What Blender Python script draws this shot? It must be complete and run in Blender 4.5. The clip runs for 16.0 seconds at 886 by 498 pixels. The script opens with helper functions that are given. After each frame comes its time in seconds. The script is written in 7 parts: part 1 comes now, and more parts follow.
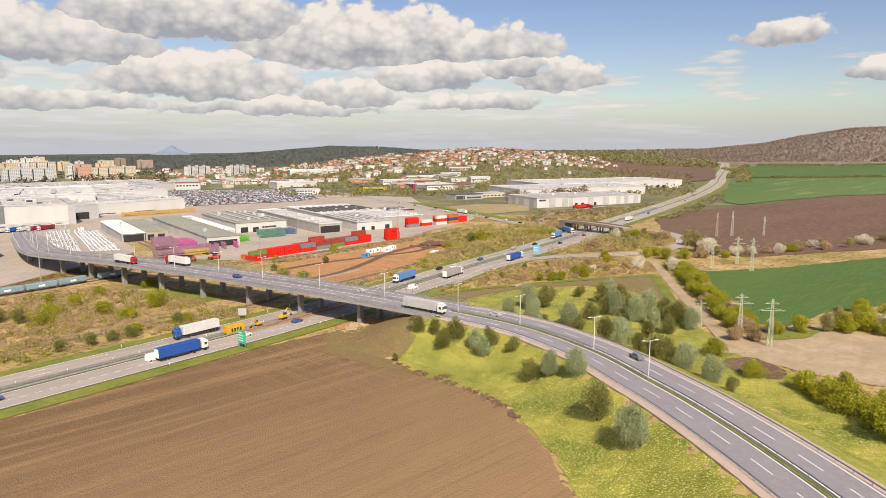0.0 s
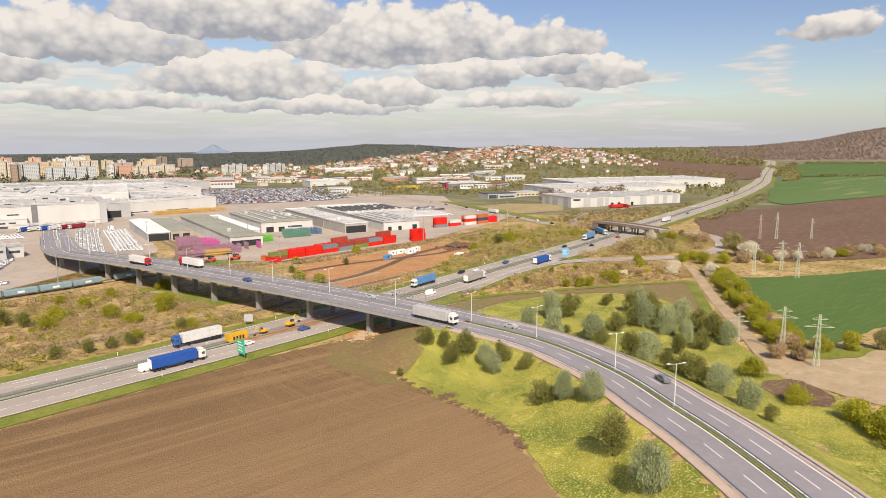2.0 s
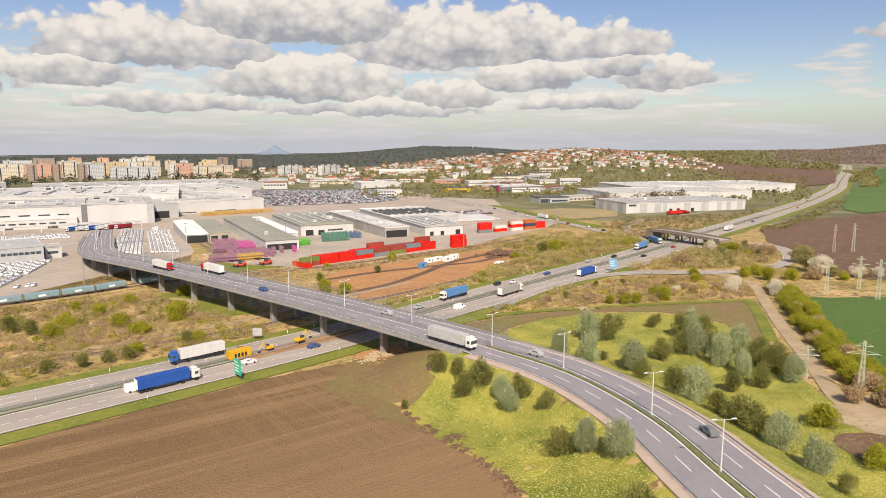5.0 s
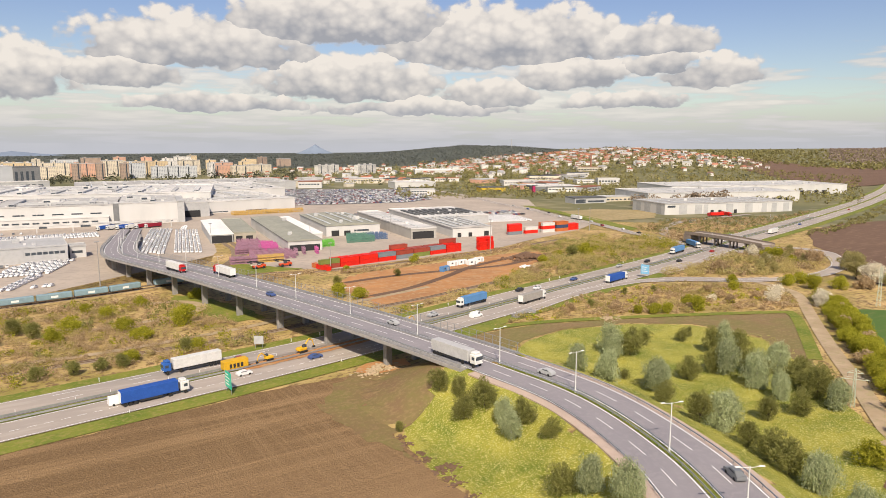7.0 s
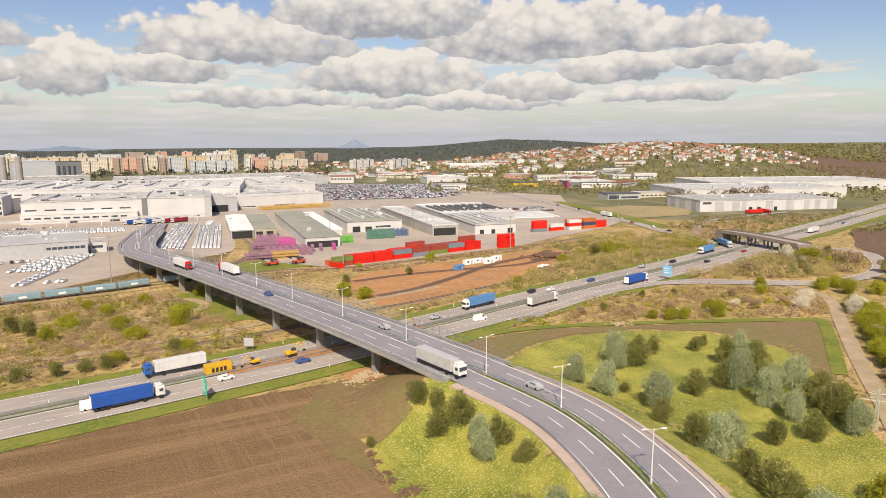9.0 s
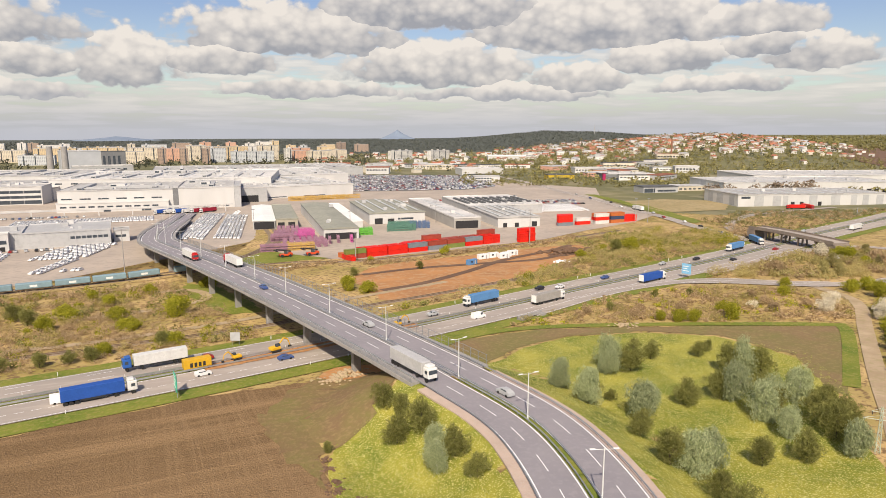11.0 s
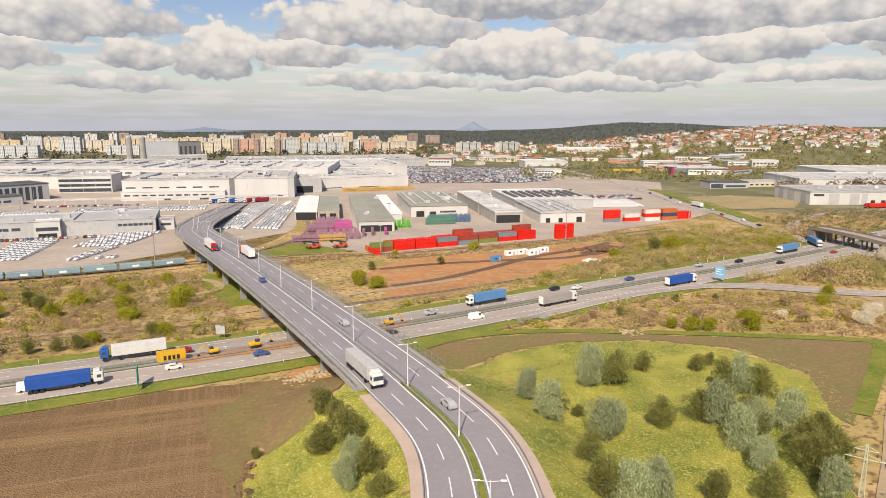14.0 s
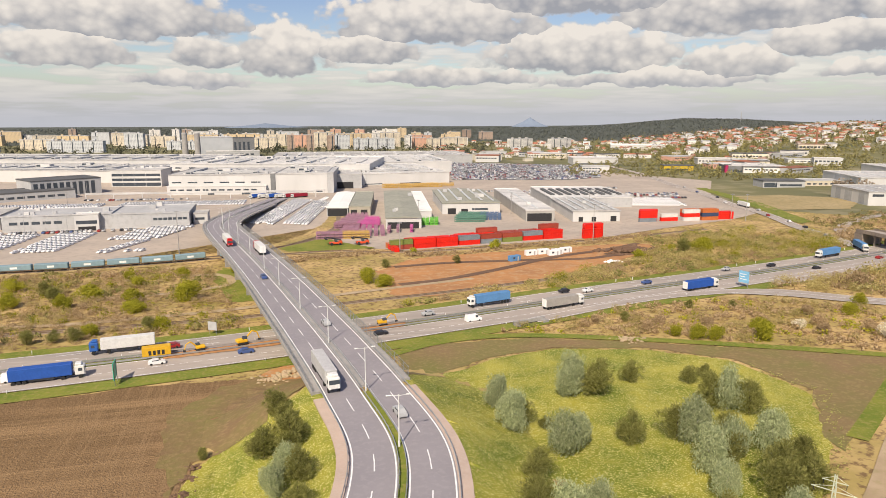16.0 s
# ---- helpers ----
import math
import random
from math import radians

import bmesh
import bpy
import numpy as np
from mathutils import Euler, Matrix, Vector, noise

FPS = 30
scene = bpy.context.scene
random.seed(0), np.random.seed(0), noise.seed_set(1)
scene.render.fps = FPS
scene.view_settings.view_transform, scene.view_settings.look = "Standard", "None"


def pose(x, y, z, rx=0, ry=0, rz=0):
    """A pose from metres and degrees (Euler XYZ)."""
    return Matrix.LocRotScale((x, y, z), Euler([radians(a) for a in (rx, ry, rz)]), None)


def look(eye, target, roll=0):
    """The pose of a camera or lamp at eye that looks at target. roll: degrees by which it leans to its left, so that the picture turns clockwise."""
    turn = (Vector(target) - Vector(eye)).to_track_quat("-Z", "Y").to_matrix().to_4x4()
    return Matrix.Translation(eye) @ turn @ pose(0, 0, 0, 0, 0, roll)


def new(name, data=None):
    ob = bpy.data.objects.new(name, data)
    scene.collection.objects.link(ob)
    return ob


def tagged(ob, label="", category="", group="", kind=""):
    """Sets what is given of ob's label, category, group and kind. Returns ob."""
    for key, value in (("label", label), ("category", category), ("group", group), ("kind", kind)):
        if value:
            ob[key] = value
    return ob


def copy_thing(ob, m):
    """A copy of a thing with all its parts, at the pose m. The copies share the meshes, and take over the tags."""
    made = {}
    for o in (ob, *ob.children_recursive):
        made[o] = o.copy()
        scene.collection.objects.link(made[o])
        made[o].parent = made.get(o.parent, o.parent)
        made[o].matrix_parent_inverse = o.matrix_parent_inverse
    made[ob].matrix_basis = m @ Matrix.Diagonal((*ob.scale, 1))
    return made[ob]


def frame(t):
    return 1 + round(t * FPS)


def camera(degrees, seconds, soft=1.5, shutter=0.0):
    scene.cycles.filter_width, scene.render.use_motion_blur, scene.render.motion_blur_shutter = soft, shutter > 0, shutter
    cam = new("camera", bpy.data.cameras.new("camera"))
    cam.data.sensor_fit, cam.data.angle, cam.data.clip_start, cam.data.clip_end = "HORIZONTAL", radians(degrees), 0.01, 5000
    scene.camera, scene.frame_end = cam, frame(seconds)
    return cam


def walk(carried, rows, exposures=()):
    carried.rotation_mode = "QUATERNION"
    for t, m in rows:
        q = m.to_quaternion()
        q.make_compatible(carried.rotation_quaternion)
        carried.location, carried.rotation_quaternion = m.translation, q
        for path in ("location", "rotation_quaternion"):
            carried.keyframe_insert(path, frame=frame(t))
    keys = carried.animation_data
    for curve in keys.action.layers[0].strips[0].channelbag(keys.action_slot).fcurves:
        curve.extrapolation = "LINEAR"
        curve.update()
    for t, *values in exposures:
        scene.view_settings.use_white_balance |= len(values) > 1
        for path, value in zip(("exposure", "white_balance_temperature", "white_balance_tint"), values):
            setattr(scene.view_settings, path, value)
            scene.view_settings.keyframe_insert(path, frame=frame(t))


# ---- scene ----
cam = camera(66.9, 16.0, soft=0.75)
PATH = [
    (0, (-64.119, -19.659, 65.612), (-62.745, -18.238, 65.305), -0.0),
    (1.5, (-51.708, -15.454, 65.571), (-50.396, -13.976, 65.26), -0.1),
    (3.5, (-36.13, -8.687, 65.507), (-34.908, -7.135, 65.194), -0.1),
    (4, (-32.263, -6.914, 65.492), (-31.063, -5.344, 65.181), -0.0),
    (6.5, (-13.068, 2.217, 65.195), (-11.983, 3.869, 64.889), 0.0),
    (7, (-9.057, 3.598, 65.191), (-7.998, 5.267, 64.882), 0.0),
    (8, (-0.796, 5.281, 65.296), (0.213, 6.978, 64.981), -0.1),
    (9, (7.829, 5.942, 65.391), (8.785, 7.669, 65.066), -0.1),
    (11.5, (30.204, 5.394, 65.37), (31.009, 7.189, 65.013), 0.0),
    (12.5, (39.471, 4.885, 65.37), (40.207, 6.707, 65.001), 0.0),
    (13.5, (48.767, 4.409, 65.408), (49.43, 6.258, 65.036), 0.1),
    (14.5, (58.603, 4.057, 65.459), (59.186, 5.933, 65.081), 0.0),
    (16, (73.803, 3.829, 65.607), (74.262, 5.737, 65.221), 0.0),
]
walk(cam, [(t, look(e, g, r)) for t, e, g, r in PATH], exposures=[(0, 0.12, 7050, 13), (16, 0.06, 7050, 13)])

# ---- light ----
world = bpy.data.worlds.new("world")
scene.world = world
world.use_nodes = True
SUN_AZ, SUN_EL = radians(209), radians(43)   # compass-like angle from +y towards +x


def build_world():
    nt = world.node_tree
    nt.nodes.clear()
    N, L = nt.nodes.new, nt.links.new
    out, bg = N("ShaderNodeOutputWorld"), N("ShaderNodeBackground")
    sky = N("ShaderNodeTexSky")
    sky.sky_type, sky.sun_disc = "NISHITA", False
    sky.sun_elevation, sky.sun_rotation = SUN_EL, SUN_AZ
    sky.air_density, sky.dust_density, sky.altitude = 1.0, 1.2, 300
    co = N("ShaderNodeTexCoord")
    sep = N("ShaderNodeSeparateXYZ")
    L(co.outputs["Generated"], sep.inputs[0])

    def m(op, a, b=None, clamp=False):
        n = N("ShaderNodeMath")
        n.operation, n.use_clamp = op, clamp
        for i, v in enumerate((a, b)):
            if v is None:
                continue
            if isinstance(v, (int, float)):
                n.inputs[i].default_value = v
            else:
                L(v, n.inputs[i])
        return n.outputs[0]

    x, y, z = sep.outputs
    az = m("ARCTAN2", x, y)
    zz = m("MAXIMUM", z, 0.0)
    el = m("ARCSINE", z)
    depth = m("LOGARITHM", m("ADD", zz, 0.075), 2.718)

    def comb(a, b, c=3.7):
        v = N("ShaderNodeCombineXYZ")
        L(a, v.inputs[0])
        L(b, v.inputs[1])
        v.inputs[2].default_value = c
        return v.outputs[0]

    def fbm(vec, scale, detail, rough=0.55):
        t = N("ShaderNodeTexNoise")
        t.inputs["Scale"].default_value, t.inputs["Detail"].default_value = scale, detail
        t.inputs["Roughness"].default_value = rough
        L(vec, t.inputs["Vector"])
        return t.outputs["Fac"]

    def cells(vec, scale):
        w = N("ShaderNodeTexVoronoi")
        w.feature = "SMOOTH_F1"
        w.inputs["Scale"].default_value, w.inputs["Smoothness"].default_value = scale, 0.25
        L(vec, w.inputs["Vector"])
        return m("SUBTRACT", 0.45, w.outputs["Distance"])

    def ramp(v, lo, hi, smooth=True):
        r = N("ShaderNodeMapRange")
        r.interpolation_type = "SMOOTHSTEP" if smooth else "LINEAR"
        r.inputs["From Min"].default_value, r.inputs["From Max"].default_value = lo, hi
        L(v, r.inputs["Value"])
        return r.outputs["Result"]

    # degrees of azimuth and height, ruffled into cauliflower edges
    dome = comb(m("MULTIPLY", az, 57.3), m("MULTIPLY", el, 75.0))
    ruff = m("SUBTRACT", fbm(dome, 0.42, 7.0, 0.58), 0.5)
    puff = m("ADD", m("MULTIPLY", cells(dome, 0.62), 0.55), m("MULTIPLY", cells(dome, 1.5), 0.26))
    sway = N("ShaderNodeTexNoise")
    sway.inputs["Scale"].default_value, sway.inputs["Detail"].default_value = 0.5, 3.0
    L(dome, sway.inputs["Vector"])
    flat = N("ShaderNodeVectorMath")
    flat.operation = "MULTIPLY_ADD"
    L(sway.outputs["Color"], flat.inputs[0])
    flat.inputs[1].default_value, flat.inputs[2].default_value = (3.4, 1.3, 0), (-1.7, -0.65, 0)
    spot = N("ShaderNodeVectorMath")
    L(comb(m("MULTIPLY", az, 57.3), m("MULTIPLY", el, 57.3), 0.0), spot.inputs[0])
    L(flat.outputs[0], spot.inputs[1])
    best, up = None, None
    # cumulus heaps: azimuth, height of the flat base, half width and height above it, in degrees
    for ca, ce, cw, ch in ((12.9, 6.9, 9.0, 3.4), (24.0, 9.0, 10.6, 3.6), (37.4, 7.5, 10.3, 3.9), (49.4, 7.5, 4.4, 2.2), (0.5, 4.2, 3.8, 3.2), (7.3, 5.0, 4.0, 2.0), (24.8, 4.4, 7.8, 3.0), (36.6, 3.6, 3.8, 1.9),
                           (43.0, 5.1, 4.6, 2.1), (53.7, 5.0, 4.0, 1.9), (49.9, 5.9, 3.2, 1.7), (70.3, 7.7, 3.4, 1.5), (76.5, 5.0, 2.4, 1.4), (-10.8, 6.7, 8.6, 3.2), (-14.7, 4.3, 4.8, 2.0),
                           (-5.3, 4.4, 2.6, 1.9), (-6.9, 2.6, 4.6, 1.1), (-26, 8.4, 8.0, 4.0), (14.0, 3.0, 7.0, 1.2), (30.0, 2.7, 9.0, 1.0), (47.0, 3.2, 5.0, 1.1)):
        mp = N("ShaderNodeMapping")
        mp.vector_type = "TEXTURE"
        mp.inputs["Location"].default_value, mp.inputs["Scale"].default_value = (ca, ce, 0), (cw * 1.12, ch * 1.08, 1)
        L(spot.outputs[0], mp.inputs["Vector"])
        sp = N("ShaderNodeSeparateXYZ")
        L(mp.outputs[0], sp.inputs[0])
        u, v = sp.outputs[0], sp.outputs[1]
        w = m("MAXIMUM", v, m("MULTIPLY", v, -3.2))
        f = m("SUBTRACT", 1.0, m("ADD", m("MULTIPLY", u, u), m("MULTIPLY", w, w)))
        if best is None:
            best, up = f, v
            continue
        pick = m("GREATER_THAN", f, best)
        up = m("ADD", m("MULTIPLY", pick, v), m("MULTIPLY", m("SUBTRACT", 1.0, pick), up))
        best = m("MAXIMUM", best, f)
    heap = m("ADD", best, m("ADD", m("MULTIPLY", ruff, 1.5), puff))
    heap_on = ramp(heap, -0.06, 0.30)
    heap_lit = ramp(m("ADD", m("ADD", m("MULTIPLY", up, 0.85), m("MULTIPLY", puff, 1.15)), m("MULTIPLY", ruff, 1.1)), -0.32, 0.55, False)
    # smaller flat clouds in rows towards the horizon, and a broken deck outside the open part of the sky
    rows_v = comb(m("MULTIPLY", az, 9.0), m("MULTIPLY", depth, 9.0))
    small = m("ADD", fbm(rows_v, 1.0, 7.0), m("MULTIPLY", cells(rows_v, 2.6), 0.16))
    open_sky = m("MULTIPLY", ramp(m("ABSOLUTE", m("SUBTRACT", az, 0.50)), 0.95, 0.80), ramp(z, 0.10, 0.14))
    clear = m("MAXIMUM", m("MULTIPLY", m("SUBTRACT", az, 0.70), 0.22), -0.01)
    small = m("SUBTRACT", m("SUBTRACT", small, m("MULTIPLY", open_sky, 0.22)), clear)
    small_on = m("MULTIPLY", ramp(small, 0.37, 0.53), 0.8)
    small_lit = ramp(small, 0.40, 0.64, False)
    cover = m("MAXIMUM", heap_on, small_on)
    lit_f = m("ADD", m("MULTIPLY", heap_on, heap_lit), m("MULTIPLY", m("SUBTRACT", 1.0, heap_on), m("ADD", m("MULTIPLY", small_lit, 0.5), 0.5)))
    shade = N("ShaderNodeMix")
    shade.data_type = "RGBA"
    L(lit_f, shade.inputs["Factor"])
    shade.inputs["A"].default_value = (4.1, 4.4, 5.0, 1)
    shade.inputs["B"].default_value = (9.7, 9.5, 9.1, 1)
    mix = N("ShaderNodeMix")
    mix.data_type = "RGBA"
    L(m("MULTIPLY", cover, 0.96), mix.inputs["Factor"])
    blue = N("ShaderNodeHueSaturation")
    blue.inputs["Saturation"].default_value, blue.inputs["Value"].default_value = 1.18, 1.35
    blue.inputs["Hue"].default_value = 0.517
    L(sky.outputs["Color"], blue.inputs["Color"])
    L(blue.outputs["Color"], mix.inputs["A"])
    L(shade.outputs["Result"], mix.inputs["B"])
    # pale haze low over the horizon
    haze = N("ShaderNodeMapRange")
    haze.interpolation_type = "SMOOTHSTEP"
    haze.inputs["From Min"].default_value, haze.inputs["From Max"].default_value = 0.075, -0.02
    haze.inputs["To Max"].default_value = 1.0
    L(z, haze.inputs["Value"])
    mix2 = N("ShaderNodeMix")
    mix2.data_type = "RGBA"
    L(haze.outputs["Result"], mix2.inputs["Factor"])
    L(mix.outputs["Result"], mix2.inputs["A"])
    mix2.inputs["B"].default_value = (5.9, 6.4, 7.4, 1)
    L(mix2.outputs["Result"], bg.inputs["Color"])
    bg.inputs["Strength"].default_value = 0.081
    L(bg.outputs[0], out.inputs[0])


build_world()
sun = new("sun", bpy.data.lights.new("sun", "SUN"))
sun.data.energy, sun.data.angle, sun.data.color = 5.0, radians(0.55), (1.0, 0.92, 0.80)
sun.matrix_world = look((0, 0, 300), (-300 * math.sin(SUN_AZ), -300 * math.cos(SUN_AZ), 300 - 300 * math.tan(SUN_EL)))


# ---- materials ----
MATS = {}


def mat(name, a, b=None, scale=1.0, rough=0.85, metal=0.0, bump=0.0, c=None, scale2=None, rand=0.0, space="world", amount=1.0,
        stretch=None, turn=0.0, edge=(0.35, 0.65), edge2=(0.5, 0.62)):
    """A surface with colours a and b in coarse patches, c in fine flecks, value varied by rand from thing to thing."""
    if name in MATS:
        return MATS[name]
    mt = bpy.data.materials.new(name)
    mt.use_nodes = True
    nt = mt.node_tree
    N, L = nt.nodes.new, nt.links.new
    bs = nt.nodes["Principled BSDF"]
    bs.inputs["Roughness"].default_value, bs.inputs["Metallic"].default_value = rough, metal
    bs.inputs["Specular IOR Level"].default_value = 0.3
    b = b or tuple(v * 0.8 for v in a)
    if space == "world":
        co = N("ShaderNodeNewGeometry").outputs["Position"]
    else:
        co = N("ShaderNodeTexCoord").outputs["Object"]
    mp = N("ShaderNodeMapping")
    mp.inputs["Rotation"].default_value = (0, 0, radians(turn))
    if stretch:
        mp.inputs["Scale"].default_value = stretch
    L(co, mp.inputs["Vector"])

    def ns(sc, detail):
        t = N("ShaderNodeTexNoise")
        t.inputs["Scale"].default_value, t.inputs["Detail"].default_value = sc, detail
        t.inputs["Roughness"].default_value = 0.6
        L(mp.outputs[0], t.inputs["Vector"])
        return t.outputs["Fac"]

    def rg(v, lo, hi):
        r = N("ShaderNodeMapRange")
        r.inputs["From Min"].default_value, r.inputs["From Max"].default_value = lo, hi
        L(v, r.inputs["Value"])
        return r.outputs["Result"]

    mx = N("ShaderNodeMix")
    mx.data_type = "RGBA"
    L(rg(ns(scale, 5), *edge), mx.inputs["Factor"])
    mx.inputs["A"].default_value, mx.inputs["B"].default_value = (*a, 1), (*b, 1)
    col = mx.outputs["Result"]
    fine = ns(scale2 or scale * 7, 4)
    if c:
        m2 = N("ShaderNodeMix")
        m2.data_type = "RGBA"
        f = rg(fine, *edge2)
        if amount < 1:
            k = N("ShaderNodeMath")
            k.operation = "MULTIPLY"
            k.inputs[1].default_value = amount
            L(f, k.inputs[0])
            f = k.outputs[0]
        L(f, m2.inputs["Factor"])
        L(col, m2.inputs["A"])
        m2.inputs["B"].default_value = (*c, 1)
        col = m2.outputs["Result"]
    if rand:
        oi, hs, rr = N("ShaderNodeObjectInfo"), N("ShaderNodeHueSaturation"), N("ShaderNodeMapRange")
        rr.inputs["To Min"].default_value, rr.inputs["To Max"].default_value = 1 - rand, 1 + rand
        L(oi.outputs["Random"], rr.inputs["Value"])
        L(rr.outputs["Result"], hs.inputs["Value"])
        L(col, hs.inputs["Color"])
        col = hs.outputs["Color"]
    L(col, bs.inputs["Base Color"])
    if bump:
        bp = N("ShaderNodeBump")
        bp.inputs["Strength"].default_value, bp.inputs["Distance"].default_value = min(1, bump), 0.25 * bump
        L(fine, bp.inputs["Height"])
        L(bp.outputs[0], bs.inputs["Normal"])
    MATS[name] = mt
    return mt


SCRUB = mat("dry_scrub", (0.56, 0.39, 0.18), (0.28, 0.23, 0.062), 0.045, bump=1, c=(0.17, 0.10, 0.05), scale2=0.5, amount=0.9)
FAR = mat("far_land", (0.20, 0.185, 0.085), (0.10, 0.11, 0.055), 0.005, c=(0.30, 0.26, 0.16), scale2=0.025, amount=0.55)


def soil_mat():
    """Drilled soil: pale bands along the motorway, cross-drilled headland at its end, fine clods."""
    mt = bpy.data.materials.new("ploughed_soil")
    mt.use_nodes = True
    nt = mt.node_tree
    N, L = nt.nodes.new, nt.links.new
    bs = nt.nodes["Principled BSDF"]
    bs.inputs["Roughness"].default_value, bs.inputs["Specular IOR Level"].default_value = 0.95, 0.1
    pos = N("ShaderNodeNewGeometry").outputs["Position"]

    def ns(stretch, turn, detail, lo, hi):
        mp, t, r = N("ShaderNodeMapping"), N("ShaderNodeTexNoise"), N("ShaderNodeMapRange")
        mp.inputs["Rotation"].default_value, mp.inputs["Scale"].default_value = (0, 0, radians(turn)), stretch
        t.inputs["Scale"].default_value, t.inputs["Detail"].default_value, t.inputs["Roughness"].default_value = 1.0, detail, 0.6
        r.inputs["From Min"].default_value, r.inputs["From Max"].default_value = lo, hi
        L(pos, mp.inputs["Vector"])
        L(mp.outputs[0], t.inputs["Vector"])
        L(t.outputs["Fac"], r.inputs["Value"])
        return r.outputs["Result"]

    def mixc(f, a, b):
        x = N("ShaderNodeMix")
        x.data_type = "RGBA"
        L(f, x.inputs["Factor"])
        for q, k in ((a, "A"), (b, "B")):
            if isinstance(q, tuple):
                x.inputs[k].default_value = (*q, 1)
            else:
                L(q, x.inputs[k])
        return x.outputs["Result"]

    def mul(a, b):
        k = N("ShaderNodeMath")
        k.operation = "MULTIPLY"
        L(a, k.inputs[0])
        if isinstance(b, float):
            k.inputs[1].default_value = b
        else:
            L(b, k.inputs[1])
        return k.outputs[0]

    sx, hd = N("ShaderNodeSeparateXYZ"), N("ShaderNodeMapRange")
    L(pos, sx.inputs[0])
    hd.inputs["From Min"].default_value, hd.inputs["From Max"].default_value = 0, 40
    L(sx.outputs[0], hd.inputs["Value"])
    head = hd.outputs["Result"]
    # Plain colour blend along y: paler up to 75, darker from 140.
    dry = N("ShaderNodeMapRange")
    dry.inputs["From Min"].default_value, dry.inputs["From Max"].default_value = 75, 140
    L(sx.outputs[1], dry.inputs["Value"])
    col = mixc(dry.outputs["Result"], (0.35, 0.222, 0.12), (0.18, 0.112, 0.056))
    col = mixc(mul(ns((0.02, 0.02, 1), 0, 4, 0.4, 0.65), 0.35), col, (0.185, 0.115, 0.06))
    col = mixc(mul(ns((0.013, 0.24, 1), -8, 5, 0.47, 0.66), 0.8), col, (0.345, 0.222, 0.115))
    col = mixc(mul(ns((0.03, 1.3, 1), -8, 3, 0.52, 0.68), 0.35), col, (0.15, 0.09, 0.047))
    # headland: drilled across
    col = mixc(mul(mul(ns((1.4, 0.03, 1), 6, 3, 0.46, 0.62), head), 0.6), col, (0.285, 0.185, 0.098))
    fine = ns((2.4, 2.4, 1), 0, 5, 0.42, 0.7)
    col = mixc(mul(fine, 0.45), col, (0.37, 0.25, 0.135))
    L(col, bs.inputs["Base Color"])
    bp = N("ShaderNodeBump")
    bp.inputs["Strength"].default_value, bp.inputs["Distance"].default_value = 0.7, 0.2
    L(fine, bp.inputs["Height"])
    L(bp.outputs[0], bs.inputs["Normal"])
    return mt


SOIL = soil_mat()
SOIL_PATCHY = mat("weedy_soil", (0.225, 0.15, 0.075), (0.175, 0.165, 0.05), 0.06, bump=0.8, c=(0.27, 0.205, 0.09), scale2=0.9, amount=0.7)
WEEDY = mat("weedy_field_corner", (0.205, 0.13, 0.066), (0.195, 0.165, 0.055), 0.14, bump=0.8, c=(0.27, 0.19, 0.09), scale2=0.9, amount=0.7)
SOIL_DARK = mat("dark_soil", (0.165, 0.10, 0.064), (0.13, 0.078, 0.05), 0.02, bump=0.4, c=(0.2, 0.125, 0.08), scale2=0.4, stretch=(0.2, 1, 1), turn=40)
MEADOW = mat("flower_meadow", (0.36, 0.33, 0.05), (0.135, 0.175, 0.014), 0.10, bump=0.9, c=(0.70, 0.62, 0.27), scale2=3.0, amount=0.72, edge2=(0.53, 0.62))
VERGE = mat("verge_grass", (0.215, 0.225, 0.035), (0.115, 0.165, 0.018), 0.1, bump=0.8, c=(0.3, 0.25, 0.08), scale2=1.0, amount=0.6)
CROP = mat("young_crop", (0.085, 0.155, 0.032), (0.066, 0.128, 0.025), 0.02, bump=0.5, c=(0.11, 0.155, 0.04), scale2=0.6, stretch=(0.15, 1, 1), turn=35)
CROP_B = mat("far_crop", (0.115, 0.18, 0.05), (0.085, 0.15, 0.036), 0.006, c=(0.27, 0.28, 0.12), scale2=0.06, stretch=(0.1, 1, 1), turn=62, amount=0.7, edge2=(0.56, 0.66))
CLAY = mat("bare_orange_clay", (0.50, 0.245, 0.095), (0.36, 0.18, 0.08), 0.05, bump=0.7, c=(0.46, 0.30, 0.16), scale2=0.35, amount=0.7)
SAND = mat("sandy_track", (0.47, 0.36, 0.24), (0.36, 0.27, 0.17), 0.12, bump=0.5, c=(0.3, 0.27, 0.12), scale2=0.5, amount=0.45)
PAVED = mat("yard_concrete", (0.47, 0.395, 0.325), (0.38, 0.325, 0.275), 0.03, c=(0.34, 0.295, 0.255), scale2=0.25, amount=0.6)
ASPHALT = mat("motorway_asphalt", (0.40, 0.345, 0.30), (0.32, 0.285, 0.255), 0.05, c=(0.44, 0.385, 0.335), scale2=0.35, amount=0.7, stretch=(0.2, 1, 1), turn=12)
ASPHALT_NEW = mat("smooth_asphalt", (0.285, 0.265, 0.28), (0.25, 0.235, 0.252), 0.08, rough=0.75, c=(0.31, 0.288, 0.30), scale2=0.9, amount=0.6)
SHOULDER = mat("pinkish_gravel", (0.52, 0.40, 0.33), (0.45, 0.35, 0.29), 0.3, bump=0.6, c=(0.5, 0.42, 0.36), scale2=3, amount=0.6)
CONCRETE = mat("grey_concrete", (0.36, 0.345, 0.33), (0.29, 0.28, 0.27), 0.15, c=(0.25, 0.24, 0.23), scale2=0.9, amount=0.5)
